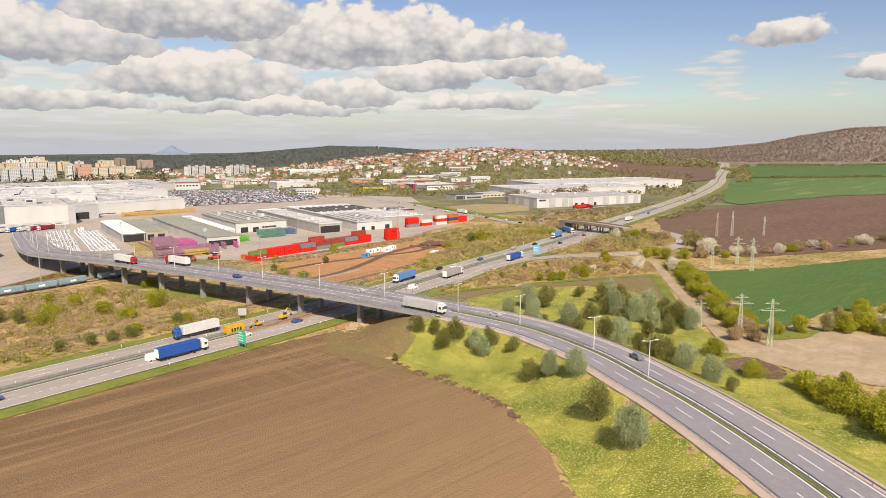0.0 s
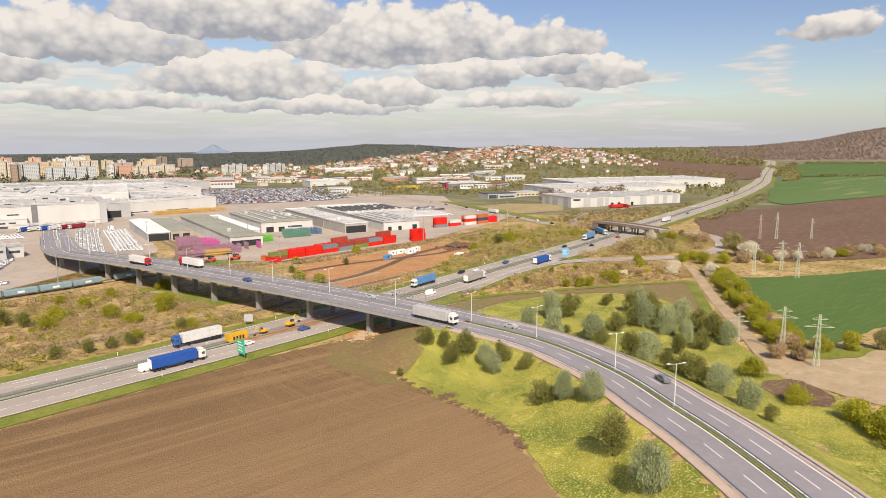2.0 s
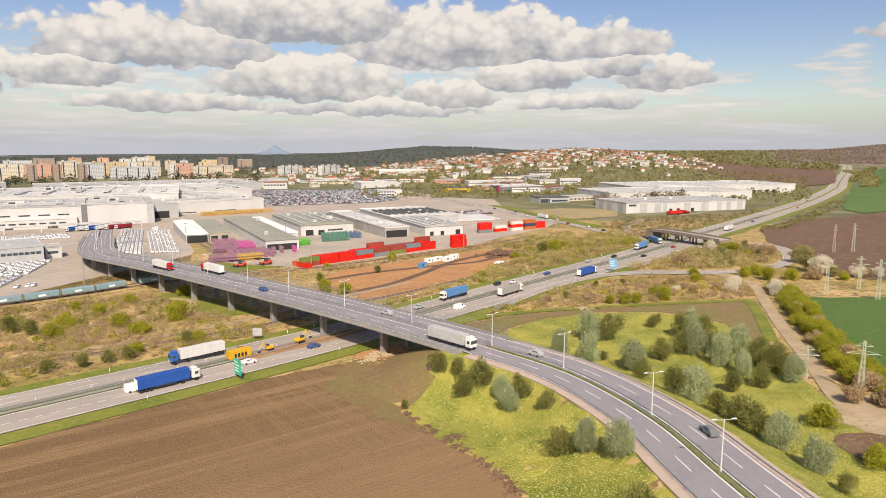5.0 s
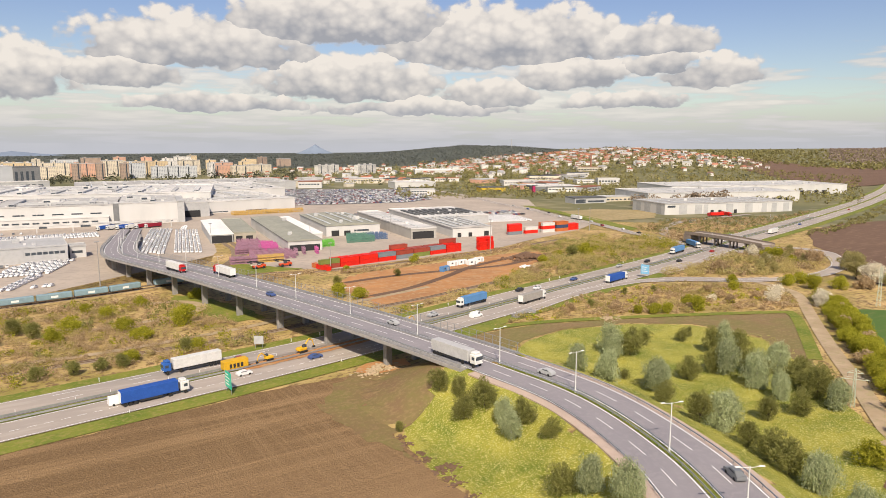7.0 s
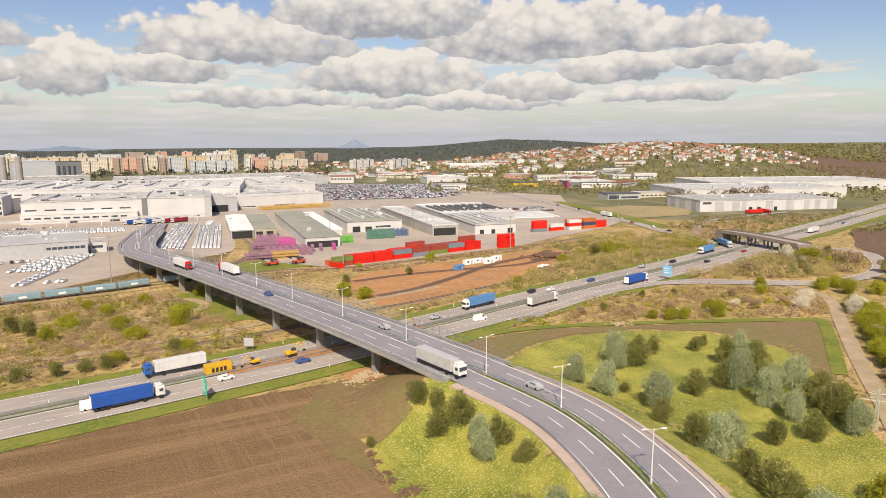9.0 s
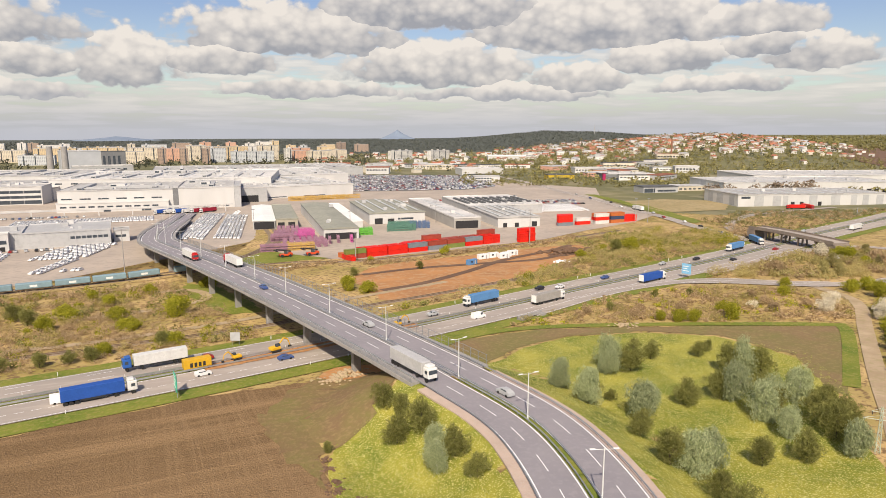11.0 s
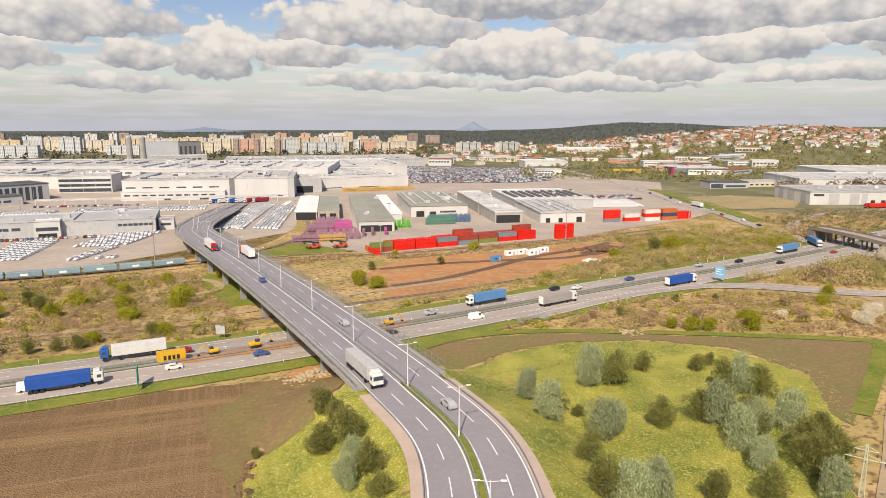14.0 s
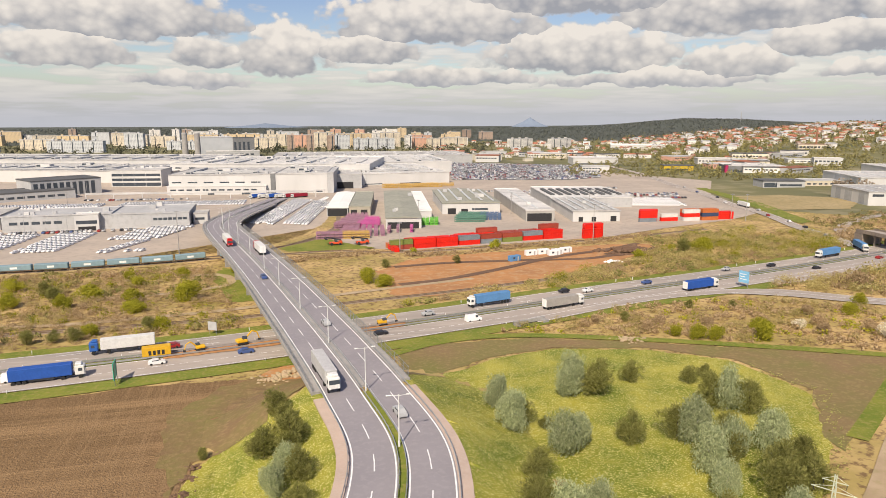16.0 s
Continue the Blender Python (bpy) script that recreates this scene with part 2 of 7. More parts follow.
PIER = mat("pier_concrete", (0.30, 0.29, 0.275), (0.24, 0.23, 0.22), 0.3, c=(0.2, 0.19, 0.18), scale2=1.5, amount=0.5)
LINE = mat("road_paint", (0.82, 0.82, 0.82), (0.74, 0.74, 0.74), 0.6, rough=0.6)
STEEL = mat("galvanised_steel", (0.42, 0.43, 0.44), (0.34, 0.35, 0.36), 0.6, rough=0.5, metal=0.6)
LAMPPOST = mat("lamp_grey_paint", (0.66, 0.67, 0.66), (0.58, 0.59, 0.58), 0.8, rough=0.5)
WHITE = mat("white_cladding", (0.58, 0.575, 0.565), (0.50, 0.5, 0.49), 0.05, c=(0.58, 0.57, 0.56), scale2=0.4, amount=0.4, stretch=(1, 1, 0.3))
PALEROOF = mat("pale_roof_sheet", (0.56, 0.55, 0.53), (0.44, 0.435, 0.425), 0.02, c=(0.30, 0.295, 0.29), scale2=0.12, amount=0.6, rand=0.22)
GREENROOF = mat("grey_green_roof", (0.33, 0.33, 0.275), (0.28, 0.285, 0.24), 0.05, c=(0.24, 0.24, 0.2), scale2=0.4, amount=0.5)
GREYWALL = mat("grey_cladding", (0.45, 0.455, 0.46), (0.38, 0.385, 0.39), 0.05, c=(0.33, 0.335, 0.34), scale2=0.4, amount=0.4)
DARKROOF = mat("dark_flat_roof", (0.115, 0.12, 0.125), (0.085, 0.088, 0.092), 0.05)
# Near-black parts; also the shade painted into gateways and the culvert.
DARK = mat("dark_parts_and_opening_shade", (0.035, 0.035, 0.038), (0.028, 0.028, 0.03), 1)
GLASSY = mat("window_glass", (0.07, 0.085, 0.10), (0.05, 0.06, 0.075), 0.5, rough=0.15)

# ---- plan helpers ----
YS = (-2000, -200, 50, 120, 190, 300, 420, 500, 690, 9000)
ZS = (14, 9, 6, 3, 1.7, -1.8, -4.5, -5, -8, -8)


def spline(pts, step):
    """Points of any dimension along a smooth line through pts, about step apart."""
    p = [np.array(q, float) for q in pts]
    p = [2 * p[0] - p[1]] + p + [2 * p[-1] - p[-2]]
    out = []
    for i in range(1, len(p) - 2):
        n = max(2, int(np.linalg.norm(p[i + 1] - p[i]) / step))
        for k in range(n):
            t = k / n
            out.append(0.5 * ((2 * p[i]) + (p[i + 1] - p[i - 1]) * t + (2 * p[i - 1] - 5 * p[i] + 4 * p[i + 1] - p[i + 2]) * t * t
                              + (3 * p[i] - p[i - 1] - 3 * p[i + 1] + p[i + 2]) * t ** 3))
    out.append(p[-2])
    return np.array(out)


# the dual carriageway: axis with height, over the embankment, the viaduct and down into the works yard
AXIS = spline([(-60, -130, 15.5), (-20, -75, 14.6), (14, -30, 13.8), (44.7, 8.5, 13.0), (62.8, 35.6, 12.6), (72.6, 53.8, 12.3), (84, 76, 11.6),
               (90.9, 104, 11.2), (88.4, 131, 11.4), (83.2, 162.5, 11.5), (77.4, 195, 11.2), (71.5, 228, 10.6), (65.4, 260, 10.0), (57, 302, 9.1), (48.3, 345, 7.7),
               (41.5, 385, 5.6), (38.6, 414, 3.8), (40, 445, 2.3), (45, 480, 0.8), (50.5, 510, -0.6), (57, 550, -2.8), (64, 590, -4.9), (71, 626, -6.3)], 3.0)
SPAN_START, SPAN_END = 133.0, 565.0   # the y of the two ends of the viaduct
RIDGE_AZ = (-180, -60, -20, 0, 18, 22, 26, 28.5, 31, 34, 38, 42, 50, 56, 60, 65, 69.5, 71.5, 75, 78, 95, 120, 180)
RIDGE_Z = (0, 0, -4, -2, 0, 2, 5, 16, 36, 54, 50, 30, 28, 28, 32, 36, 72, 106, 148, 156, 130, 40, 0)


def H(x, y):
    """Height of the ground."""
    x, y = np.asarray(x, float), np.asarray(y, float)
    z = np.interp(y, YS, ZS)
    r, az = np.hypot(x, y), np.degrees(np.arctan2(x, y))
    late = np.clip((az - 57) / 7, 0, 1)
    k = np.clip((r - 1500 - 1250 * late) / (2400 - 950 * late), 0, 1)
    k = k * k * (3 - 2 * k)
    z = z + k * (np.interp(az, RIDGE_AZ, RIDGE_Z) + 8)
    z = z + 50 * np.exp(-((az - 47) / 9.5) ** 2 - ((r - 2050) / 620) ** 2)
    near = (x > -130) & (x < 160) & (y < 175) & (y > -190)
    if near.any():
        a = AXIS[AXIS[:, 1] < SPAN_START + 1]
        xs, ys = np.atleast_1d(x)[np.atleast_1d(near)], np.atleast_1d(y)[np.atleast_1d(near)]
        d = np.hypot(xs[:, None] - a[None, :, 0], ys[:, None] - a[None, :, 1])
        i = d.argmin(1)
        dd = d[np.arange(len(i)), i]
        bank = a[i, 2] - 0.35 - np.maximum(0, dd - 10.6) * 0.42
        z = np.atleast_1d(z).copy()
        zn = z[np.atleast_1d(near)]
        z[np.atleast_1d(near)] = np.maximum(zn, bank)
        z = z.reshape(x.shape)
    return z


def hz(x, y):
    return float(H(np.array([x]), np.array([y]))[0])


def mesh_ob(name, verts, faces, material, parent=None, smooth=False):
    me = bpy.data.meshes.new(name)
    me.from_pydata([tuple(v) for v in verts], [], faces)
    for mt in (material if isinstance(material, (list, tuple)) else [material]):
        me.materials.append(mt)
    if smooth:
        me.shade_smooth()
    ob = new(name, me)
    ob.parent = parent
    return ob


def part(name, bm, material, parent=None, label=""):
    """Links a bmesh as one mesh object under parent."""
    me = bpy.data.meshes.new(name)
    bm.to_mesh(me)
    bm.free()
    for mt in (material if isinstance(material, (list, tuple)) else [material]):
        me.materials.append(mt)
    ob = new(name, me)
    ob.parent = parent
    if label:
        ob["label"] = label
    return ob


def empty(name, m=None):
    ob = new(name)
    if m is not None:
        ob.matrix_basis = m
    return ob


def box(bm, x0, x1, y0, y1, z0, z1, mi=0, bevel=0.0):
    r = bmesh.ops.create_cube(bm, size=1)
    bmesh.ops.scale(bm, vec=(x1 - x0, y1 - y0, z1 - z0), verts=r["verts"])
    bmesh.ops.translate(bm, vec=((x0 + x1) / 2, (y0 + y1) / 2, (z0 + z1) / 2), verts=r["verts"])
    fs = {f for v in r["verts"] for f in v.link_faces}
    for f in fs:
        f.material_index = mi
    if bevel:
        bmesh.ops.bevel(bm, geom=list({e for f in fs for e in f.edges}), offset=bevel, segments=1, affect="EDGES")


def boxes(*args, bevel=0.0):
    bm = bmesh.new()
    for a in args:
        box(bm, *a, bevel=bevel)
    return bm


def rod(bm, a, b, r0, r1=None, n=8):
    """A tapered round bar from a to b."""
    a, b = Vector(a), Vector(b)
    d = b - a
    q = bmesh.ops.create_cone(bm, cap_ends=True, segments=n, radius1=r0, radius2=r0 if r1 is None else r1, depth=d.length)
    m = Matrix.Translation((a + b) / 2) @ d.to_track_quat("Z", "Y").to_matrix().to_4x4()
    bmesh.ops.transform(bm, matrix=m, verts=q["verts"])


def rods(*args):
    bm = bmesh.new()
    for a in args:
        rod(bm, *a)
    return bm


def side(line):
    """Unit normals to the right of a line in plan."""
    d = np.gradient(line[:, :2], axis=0)
    d /= np.linalg.norm(d, axis=1)[:, None]
    return np.stack([d[:, 1], -d[:, 0]], 1)


def strip(name, line, a, b, material, dz=0.1, parent=None, drape=True):
    """A flat band along a line from a to b metres to its right; on the ground, or at the line's own height."""
    nr = side(line)
    p, q = line[:, :2] + nr * a, line[:, :2] + nr * b
    if drape:
        za, zb = H(p[:, 0], p[:, 1]) + dz, H(q[:, 0], q[:, 1]) + dz
    else:
        za = zb = line[:, 2] + dz
    n = len(line)
    vs = [(*p[i], za[i]) for i in range(n)] + [(*q[i], zb[i]) for i in range(n)]
    return mesh_ob(name, vs, [(i, i + 1, n + i + 1, n + i) for i in range(n - 1)][::1], material, parent)


def profile(name, line, pts, material, parent=None, closed=True):
    """Sweeps a cross-section of (offset to the right, height) along a line with heights."""
    nr, n, k = side(line), len(line), len(pts)
    vs = [(line[i, 0] + nr[i, 0] * u, line[i, 1] + nr[i, 1] * u, line[i, 2] + w) for i in range(n) for u, w in pts]
    fs = []
    for i in range(n - 1):
        for j in range(k if closed else k - 1):
            a, b = i * k + j, i * k + (j + 1) % k
            fs.append((a, b, b + k, a + k))
    if closed:
        fs += [tuple(range(k))[::-1], tuple((n - 1) * k + j for j in range(k))]
    return mesh_ob(name, vs, fs, material, parent)


def dashes(name, line, u, length, gap, width, parent, dz):
    """Painted strokes along a line at its own height."""
    s = np.concatenate([[0], np.cumsum(np.linalg.norm(np.diff(line[:, :2], axis=0), axis=1))])
    nr, vs, fs, at = side(line), [], [], 0.0
    ip = lambda d: (np.array([np.interp(d, s, line[:, c]) for c in range(3)]), np.array([np.interp(d, s, nr[:, c]) for c in range(2)]))
    while at + length < s[-1]:
        k = len(vs)
        for d in (at, at + length / 2, at + length):
            p, q = ip(d)
            for w in (u - width / 2, u + width / 2):
                vs.append((p[0] + q[0] * w, p[1] + q[1] * w, p[2] + dz))
        fs += [(k, k + 2, k + 3, k + 1), (k + 2, k + 4, k + 5, k + 3)]
        at += length + gap
    return mesh_ob(name, vs, fs, LINE, parent)


def patch(name, pts, material, dz, step, jag=0.0, label=""):
    """A piece of land cover with an uneven edge, lying on the ground."""
    rnd = random.Random(name)
    pl = []
    for (x0, y0), (x1, y1) in zip(pts, list(pts[1:]) + [pts[0]]):
        n = max(1, int(math.hypot(x1 - x0, y1 - y0) / (step * 0.7)))
        for k in range(n):
            t = k / n
            pl.append((x0 + (x1 - x0) * t + rnd.uniform(-jag, jag), y0 + (y1 - y0) * t + rnd.uniform(-jag, jag), 0))
    bm = bmesh.new()
    bm.faces.new([bm.verts.new(p) for p in pl])
    bmesh.ops.triangulate(bm, faces=bm.faces[:])
    for ax in (0, 1):
        lo, hi = min(p[ax] for p in pl), max(p[ax] for p in pl)
        k = math.ceil(lo / step)
        while k * step < hi:
            co = [0, 0, 0]
            co[ax] = k * step
            no = [0, 0, 0]
            no[ax] = 1
            bmesh.ops.bisect_plane(bm, geom=bm.verts[:] + bm.edges[:] + bm.faces[:], plane_co=co, plane_no=no)
            k += 1
    xy = np.array([v.co[:2] for v in bm.verts])
    z = H(xy[:, 0], xy[:, 1]) + dz
    for v, h in zip(bm.verts, z):
        v.co.z = h
    for f in bm.faces:
        f.normal_update()
        if f.normal.z < 0:
            f.normal_flip()
    return tagged(part(name, bm, material), label, "ground", kind="structure")


# ---- ground ----
def build_ground():
    def lines(a, b, step, far):
        out = list(np.arange(a, b + 0.1, step))
        for sgn, base, lim in ((1, out[-1], far[1]), (-1, out[0], far[0])):
            d, x = step, base
            while sgn * x < sgn * lim:
                d = min(d * 1.09, 90)
                x += sgn * d
                out.append(x)
        return np.array(sorted(out))
    gx, gy = lines(-200, 464, 4.0, (-5200, 5200)), lines(-60, 500, 4.0, (-900, 5200))
    X, Y = np.meshgrid(gx, gy)
    Z = H(X.ravel(), Y.ravel())
    n = len(gx)
    vs = np.stack([X.ravel(), Y.ravel(), Z], 1)
    fs = [(j * n + i, j * n + i + 1, (j + 1) * n + i + 1, (j + 1) * n + i) for j in range(len(gy) - 1) for i in range(n - 1)]
    ob = mesh_ob("ground", vs.tolist(), fs, [SCRUB, FAR], smooth=True)
    me = ob.data
    c = np.zeros(len(fs) * 3)
    me.polygons.foreach_get("center", c)
    c = c.reshape(-1, 3)
    far = (np.hypot(c[:, 0], c[:, 1]) > 620).astype(int)
    me.polygons.foreach_set("material_index", far)
    az = np.degrees(np.arctan2(c[:, 0], c[:, 1]))
    r = np.hypot(c[:, 0], c[:, 1])
    far[(r > 2100) & (az < 43)] = 2
    far[(r > 2900) & (az > 62)] = 3
    me.materials.append(mat("dark_forest_floor", (0.075, 0.085, 0.07), (0.10, 0.11, 0.085), 0.004, c=(0.06, 0.07, 0.06), scale2=0.03))
    me.materials.append(mat("bare_forest_floor", (0.25, 0.195, 0.155), (0.21, 0.165, 0.135), 0.004, c=(0.28, 0.225, 0.18), scale2=0.03))
    me.polygons.foreach_set("material_index", far)
    tagged(ob, "dry scrubland and distant hilly countryside", "ground", kind="structure")


build_ground()
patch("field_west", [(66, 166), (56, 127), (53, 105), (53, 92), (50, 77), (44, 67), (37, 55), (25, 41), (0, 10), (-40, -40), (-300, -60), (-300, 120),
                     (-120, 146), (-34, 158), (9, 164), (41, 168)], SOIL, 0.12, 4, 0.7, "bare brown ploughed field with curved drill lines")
patch("field_weedy", [(66, 167), (84, 174), (79, 140), (57, 126), (52, 112), (50, 128), (46, 150)], WEEDY, 0.19, 4, 2.4, "weedy soil at the field's corner")
patch("meadow_west", [(79, 139), (82, 132), (95, 100), (80, 55), (50, 12), (0, -60), (-40, -60), (0, 8), (26, 41), (38, 55), (45, 67), (51, 77), (54, 92), (53.5, 105), (57, 127)],
      MEADOW, 0.14, 4, 0.7, "flowering meadow on the road embankment")
patch("meadow_east", [(97, 138), (109, 157), (128, 166), (145, 170), (170, 163), (187, 149), (191, 127), (176, 104), (146, 74), (124, 45), (100, 5), (60, -60), (0, -60), (50, 12), (80, 55),
                      (95, 100)], MEADOW, 0.10, 4, 0.8, "flowering meadow planted with young trees")
patch("strip_field", [(98, 139), (103, 176), (118, 182), (143, 181), (184, 164), (231, 141), (222, 132), (200, 117), (181, 104), (174, 99), (176, 105), (192, 127), (188, 150), (171, 164), (145, 171), (126, 167), (108, 158)],
      SOIL_PATCHY, 0.12, 4, 0.6, "fallow brown strip of field")
patch("field_green", [(256, 131), (289, 104), (360, 72), (470, 40), (600, -60), (400, -200), (240, 20), (226, 41), (195, 54), (168, 56), (166, 70), (195, 95)], CROP, 0.15, 8, 0.8,
      "bright green field of young crop")
patch("field_dark", [(510, 290), (582, 300), (681, 284), (900, 262), (1010, 190), (712, 150), (560, 60), (397, 80), (321, 128), (317, 149), (420, 235)], SOIL_DARK, 0.2, 16, 1.5,
      "dark brown ploughed field")
patch("field_far_green", [(740, 325), (860, 382), (1150, 492), (1425, 590), (1439, 541), (1629, 357), (1800, 190), (1700, 60), (1100, 100), (905, 258), (700, 290)], CROP_B, 0.6, 30, 3, "striped green field")
patch("field_farther_green", [(1445, 560), (1700, 685), (1950, 800), (2421, 927), (2752, 606), (2900, 300), (1800, 195), (1632, 362)], CROP, 1.2, 60, 6, "wide green field below the hill")
patch("field_far_brown", [(1150, 575), (1330, 600), (1850, 830), (2300, 1040), (2000, 1330), (1700, 1150), (1392, 930)], SOIL_DARK, 1.2, 60, 6, "distant brown field")
patch("clay_site", [(113, 292), (128, 312), (145, 322), (200, 326), (247, 332), (268, 326), (250, 300), (215, 280), (180, 258), (150, 246), (125, 240), (112, 244)], CLAY, 0.15, 4, 1.2,
      "bare orange clay of a building site")
patch("works_yard", [(-900, 352), (25, 347), (112, 358), (134, 341), (200, 348), (262, 357), (300, 375), (375, 403), (415, 428), (440, 520), (560, 690), (420, 1050), (-1200, 1050)],
      PAVED, 0.18, 16, 0.5, "pale concrete of the works yards")
patch("soil_patch", [(110, 50), (118, 57), (127, 50), (121, 40), (112, 38)], SOIL_DARK, 0.2, 4, 1.0, "dark dug soil beside the clearing")
patch("clearing_grass", [(146, 58), (160, 57), (172, 46), (160, 46), (150, 51)], VERGE, 0.26, 4, 0.8, "thin grass round the pylon feet")
patch("clearing_sandy", [(127, 63), (140, 66), (158, 58), (176, 44), (176, 22), (160, 8), (128, 8), (122, 30)], SAND, 0.17, 4, 1.0, "bare sandy clearing")

# ---- roads ----
def road(name, pts, width, material, dz, label, lines=True, dash=(6, 12), extra=()):
    ln = spline(pts, 6.0)
    ln = np.column_stack([ln[:, :2], H(ln[:, 0], ln[:, 1])])
    ob = strip(name, ln, -width / 2, width / 2, material, dz)
    tagged(ob, label, "road", kind="structure")
    ln[:, 2] = H(ln[:, 0], ln[:, 1])
    if lines:
        for u in (-width / 2 + 0.6, width / 2 - 0.6):
            strip("edge_line", ln, u - 0.11, u + 0.11, LINE, dz + 0.03, ob)
        for u in extra:
            dashes("lane_line", ln, u, *dash, 0.2, ob, dz + 0.05)
    return ob, ln


MWAY = [(-700, 90), (-400, 128), (-200, 156), (-100, 170), (-31, 180), (25, 187.5), (57, 192.5), (85, 198), (130, 208.5), (197, 226), (250, 238.5), (303, 252), (365, 270),
        (420, 289), (564, 328), (848, 413), (1150, 518), (1400, 622), (1700, 745), (1950, 847), (2300, 1000), (2600, 1130), (2750, 1250)]


def offset(pts, u):
    ln = spline(pts, 12.0)
    return [tuple(p) for p in ln[:, :2] + side(ln) * u]


road("motorway_near_side", offset(MWAY, 7.8), 12.4, ASPHALT, 0.30, "pale worn asphalt of the motorway carriageway", extra=(0.6, 3.4), dash=(2.0, 1.4))
road("motorway_far_side", offset(MWAY, -7.8), 12.4, ASPHALT, 0.30, "pale worn asphalt of the motorway carriageway", extra=(1.0, -2.9))
tagged(strip("verge", spline(offset(MWAY, 0), 8), 14.2, 21, VERGE, 0.22), "green grass verge beside the motorway", "grass", kind="structure")
tagged(strip("median_strip", spline(offset(MWAY, 0), 8), -1.55, 1.55, VERGE, 0.25), "narrow grass strip between the carriageways", "grass", kind="structure")
road("slip_road_loop", [(212, 217), (229, 219), (253, 208), (280, 186), (313, 177), (345, 182), (372, 196), (397, 216), (402, 236), (385, 250), (340, 246), (298, 233), (262, 226)], 8, ASPHALT, 0.34,
     "curved asphalt slip road", lines=True)
road("farm_track", [(278, 184), (272, 166), (262, 154), (239, 137.5), (219, 123), (199, 108.5), (183, 96.5), (168, 85), (148, 70.5), (137, 61), (128, 44)], 4.5, SAND, 0.2, "pale sandy farm track", lines=False)

# ---- the dual carriageway and its viaduct ----
def cut(line, y0, y1):
    return line[(line[:, 1] >= y0) & (line[:, 1] <= y1)]


def build_highway():
    land = cut(AXIS, -200, SPAN_START)
    top = empty("highway")
    tagged(top, "smooth grey dual carriageway with white markings", "road", kind="structure")
    for s in (-1, 1):
        profile("carriageway", AXIS, [(s * 0.75, -0.05), (s * 0.75, 0.0), (s * 8.35, 0.0), (s * 8.35, -0.05)], ASPHALT_NEW, top)
        profile("gravel_shoulder", land, [(s * 8.35, -0.3), (s * 8.35, -0.03), (s * 10.6, -0.1), (s * 10.6, -0.5)], SHOULDER, top)
        for u in (1.05, 8.0):
            strip("edge_line", AXIS, s * u - 0.13, s * u + 0.13, LINE, 0.015, top, drape=False)
        dashes("lane_line", AXIS, s * 4.5, 6, 6, 0.2, top, 0.015)
    strip("grass_median", land, -0.75, 0.75, VERGE, 0.03, top, drape=False)


build_highway()


def build_viaduct():
    span = cut(AXIS, SPAN_START, SPAN_END)
    top = tagged(empty("viaduct"), "long grey concrete road viaduct on paired piers", "bridge", kind="structure")
    profile("deck", span, [(-10.4, -0.06), (10.4, -0.06), (10.4, -0.55), (8.6, -0.8), (6.5, -1.9), (-6.5, -1.9), (-8.6, -0.8), (-10.4, -0.55)], CONCRETE, top)
    for s in (-1, 1):
        profile("kerb", span, [(s * 8.4, 0.0), (s * 8.4, 0.18), (s * 10.45, 0.2), (s * 10.45, -0.7), (s * 10.3, -0.7), (s * 10.3, 0.0)], CONCRETE, top)
    profile("median_slab", span, [(-0.75, -0.02), (-0.75, 0.06), (0.75, 0.06), (0.75, -0.02)], CONCRETE, top)
    s = np.concatenate([[0], np.cumsum(np.linalg.norm(np.diff(span[:, :2], axis=0), axis=1))])
    nr = side(span)
    for d in np.arange(36.0, s[-1] - 60, 31.0):
        p = np.array([np.interp(d, s, span[:, c]) for c in range(3)])
        q = np.array([np.interp(d, s, nr[:, c]) for c in range(2)])
        g = hz(p[0], p[1])
        m = Matrix(((q[0], -q[1], 0, p[0]), (q[1], q[0], 0, p[1]), (0, 0, 1, 0), (0, 0, 0, 1)))
        for u in (-5.2, 5.2):
            bm = boxes((u - 1.1, u + 1.1, -0.75, 0.75, g - 0.5, p[2] - 1.85), bevel=0.12)
            bmesh.ops.transform(bm, matrix=m, verts=bm.verts)
            part("pier", bm, PIER, top)
    p, q = span[0], nr[0]
    bm = boxes((-10.3, 10.3, -2.2, 0.6, hz(p[0], p[1] + 3) - 2, p[2] - 0.62))
    bmesh.ops.transform(bm, matrix=Matrix(((q[0], -q[1], 0, p[0]), (q[1], q[0], 0, p[1]), (0, 0, 1, 0), (0, 0, 0, 1))), verts=bm.verts)
    part("abutment", bm, PIER, top)
    return span


SPAN = build_viaduct()


# ---- rails, fences and lamps of the dual carriageway ----
def arc(line):
    return np.concatenate([[0], np.cumsum(np.linalg.norm(np.diff(line[:, :2], axis=0), axis=1))])


def along(line, s, d, u=0.0):
    """Place and heading (degrees) at d metres along a line, u to its right."""
    p = np.array([np.interp(d, s, line[:, c]) for c in range(3)])
    q = np.array([np.interp(d + 0.5, s, line[:, c]) for c in range(3)])
    q0 = np.array([np.interp(d - 0.5, s, line[:, c]) for c in range(3)])
    v = (q - q0)[:2]
    v /= np.linalg.norm(v)
    return p[0] + v[1] * u, p[1] - v[0] * u, p[2], math.degrees(math.atan2(-v[0], v[1]))


POST = boxes((-0.05, 0.05, -0.05, 0.05, 0, 0.75))
POST_ME = bpy.data.meshes.new("post")
POST.to_mesh(POST_ME)
POST_ME.materials.append(STEEL)


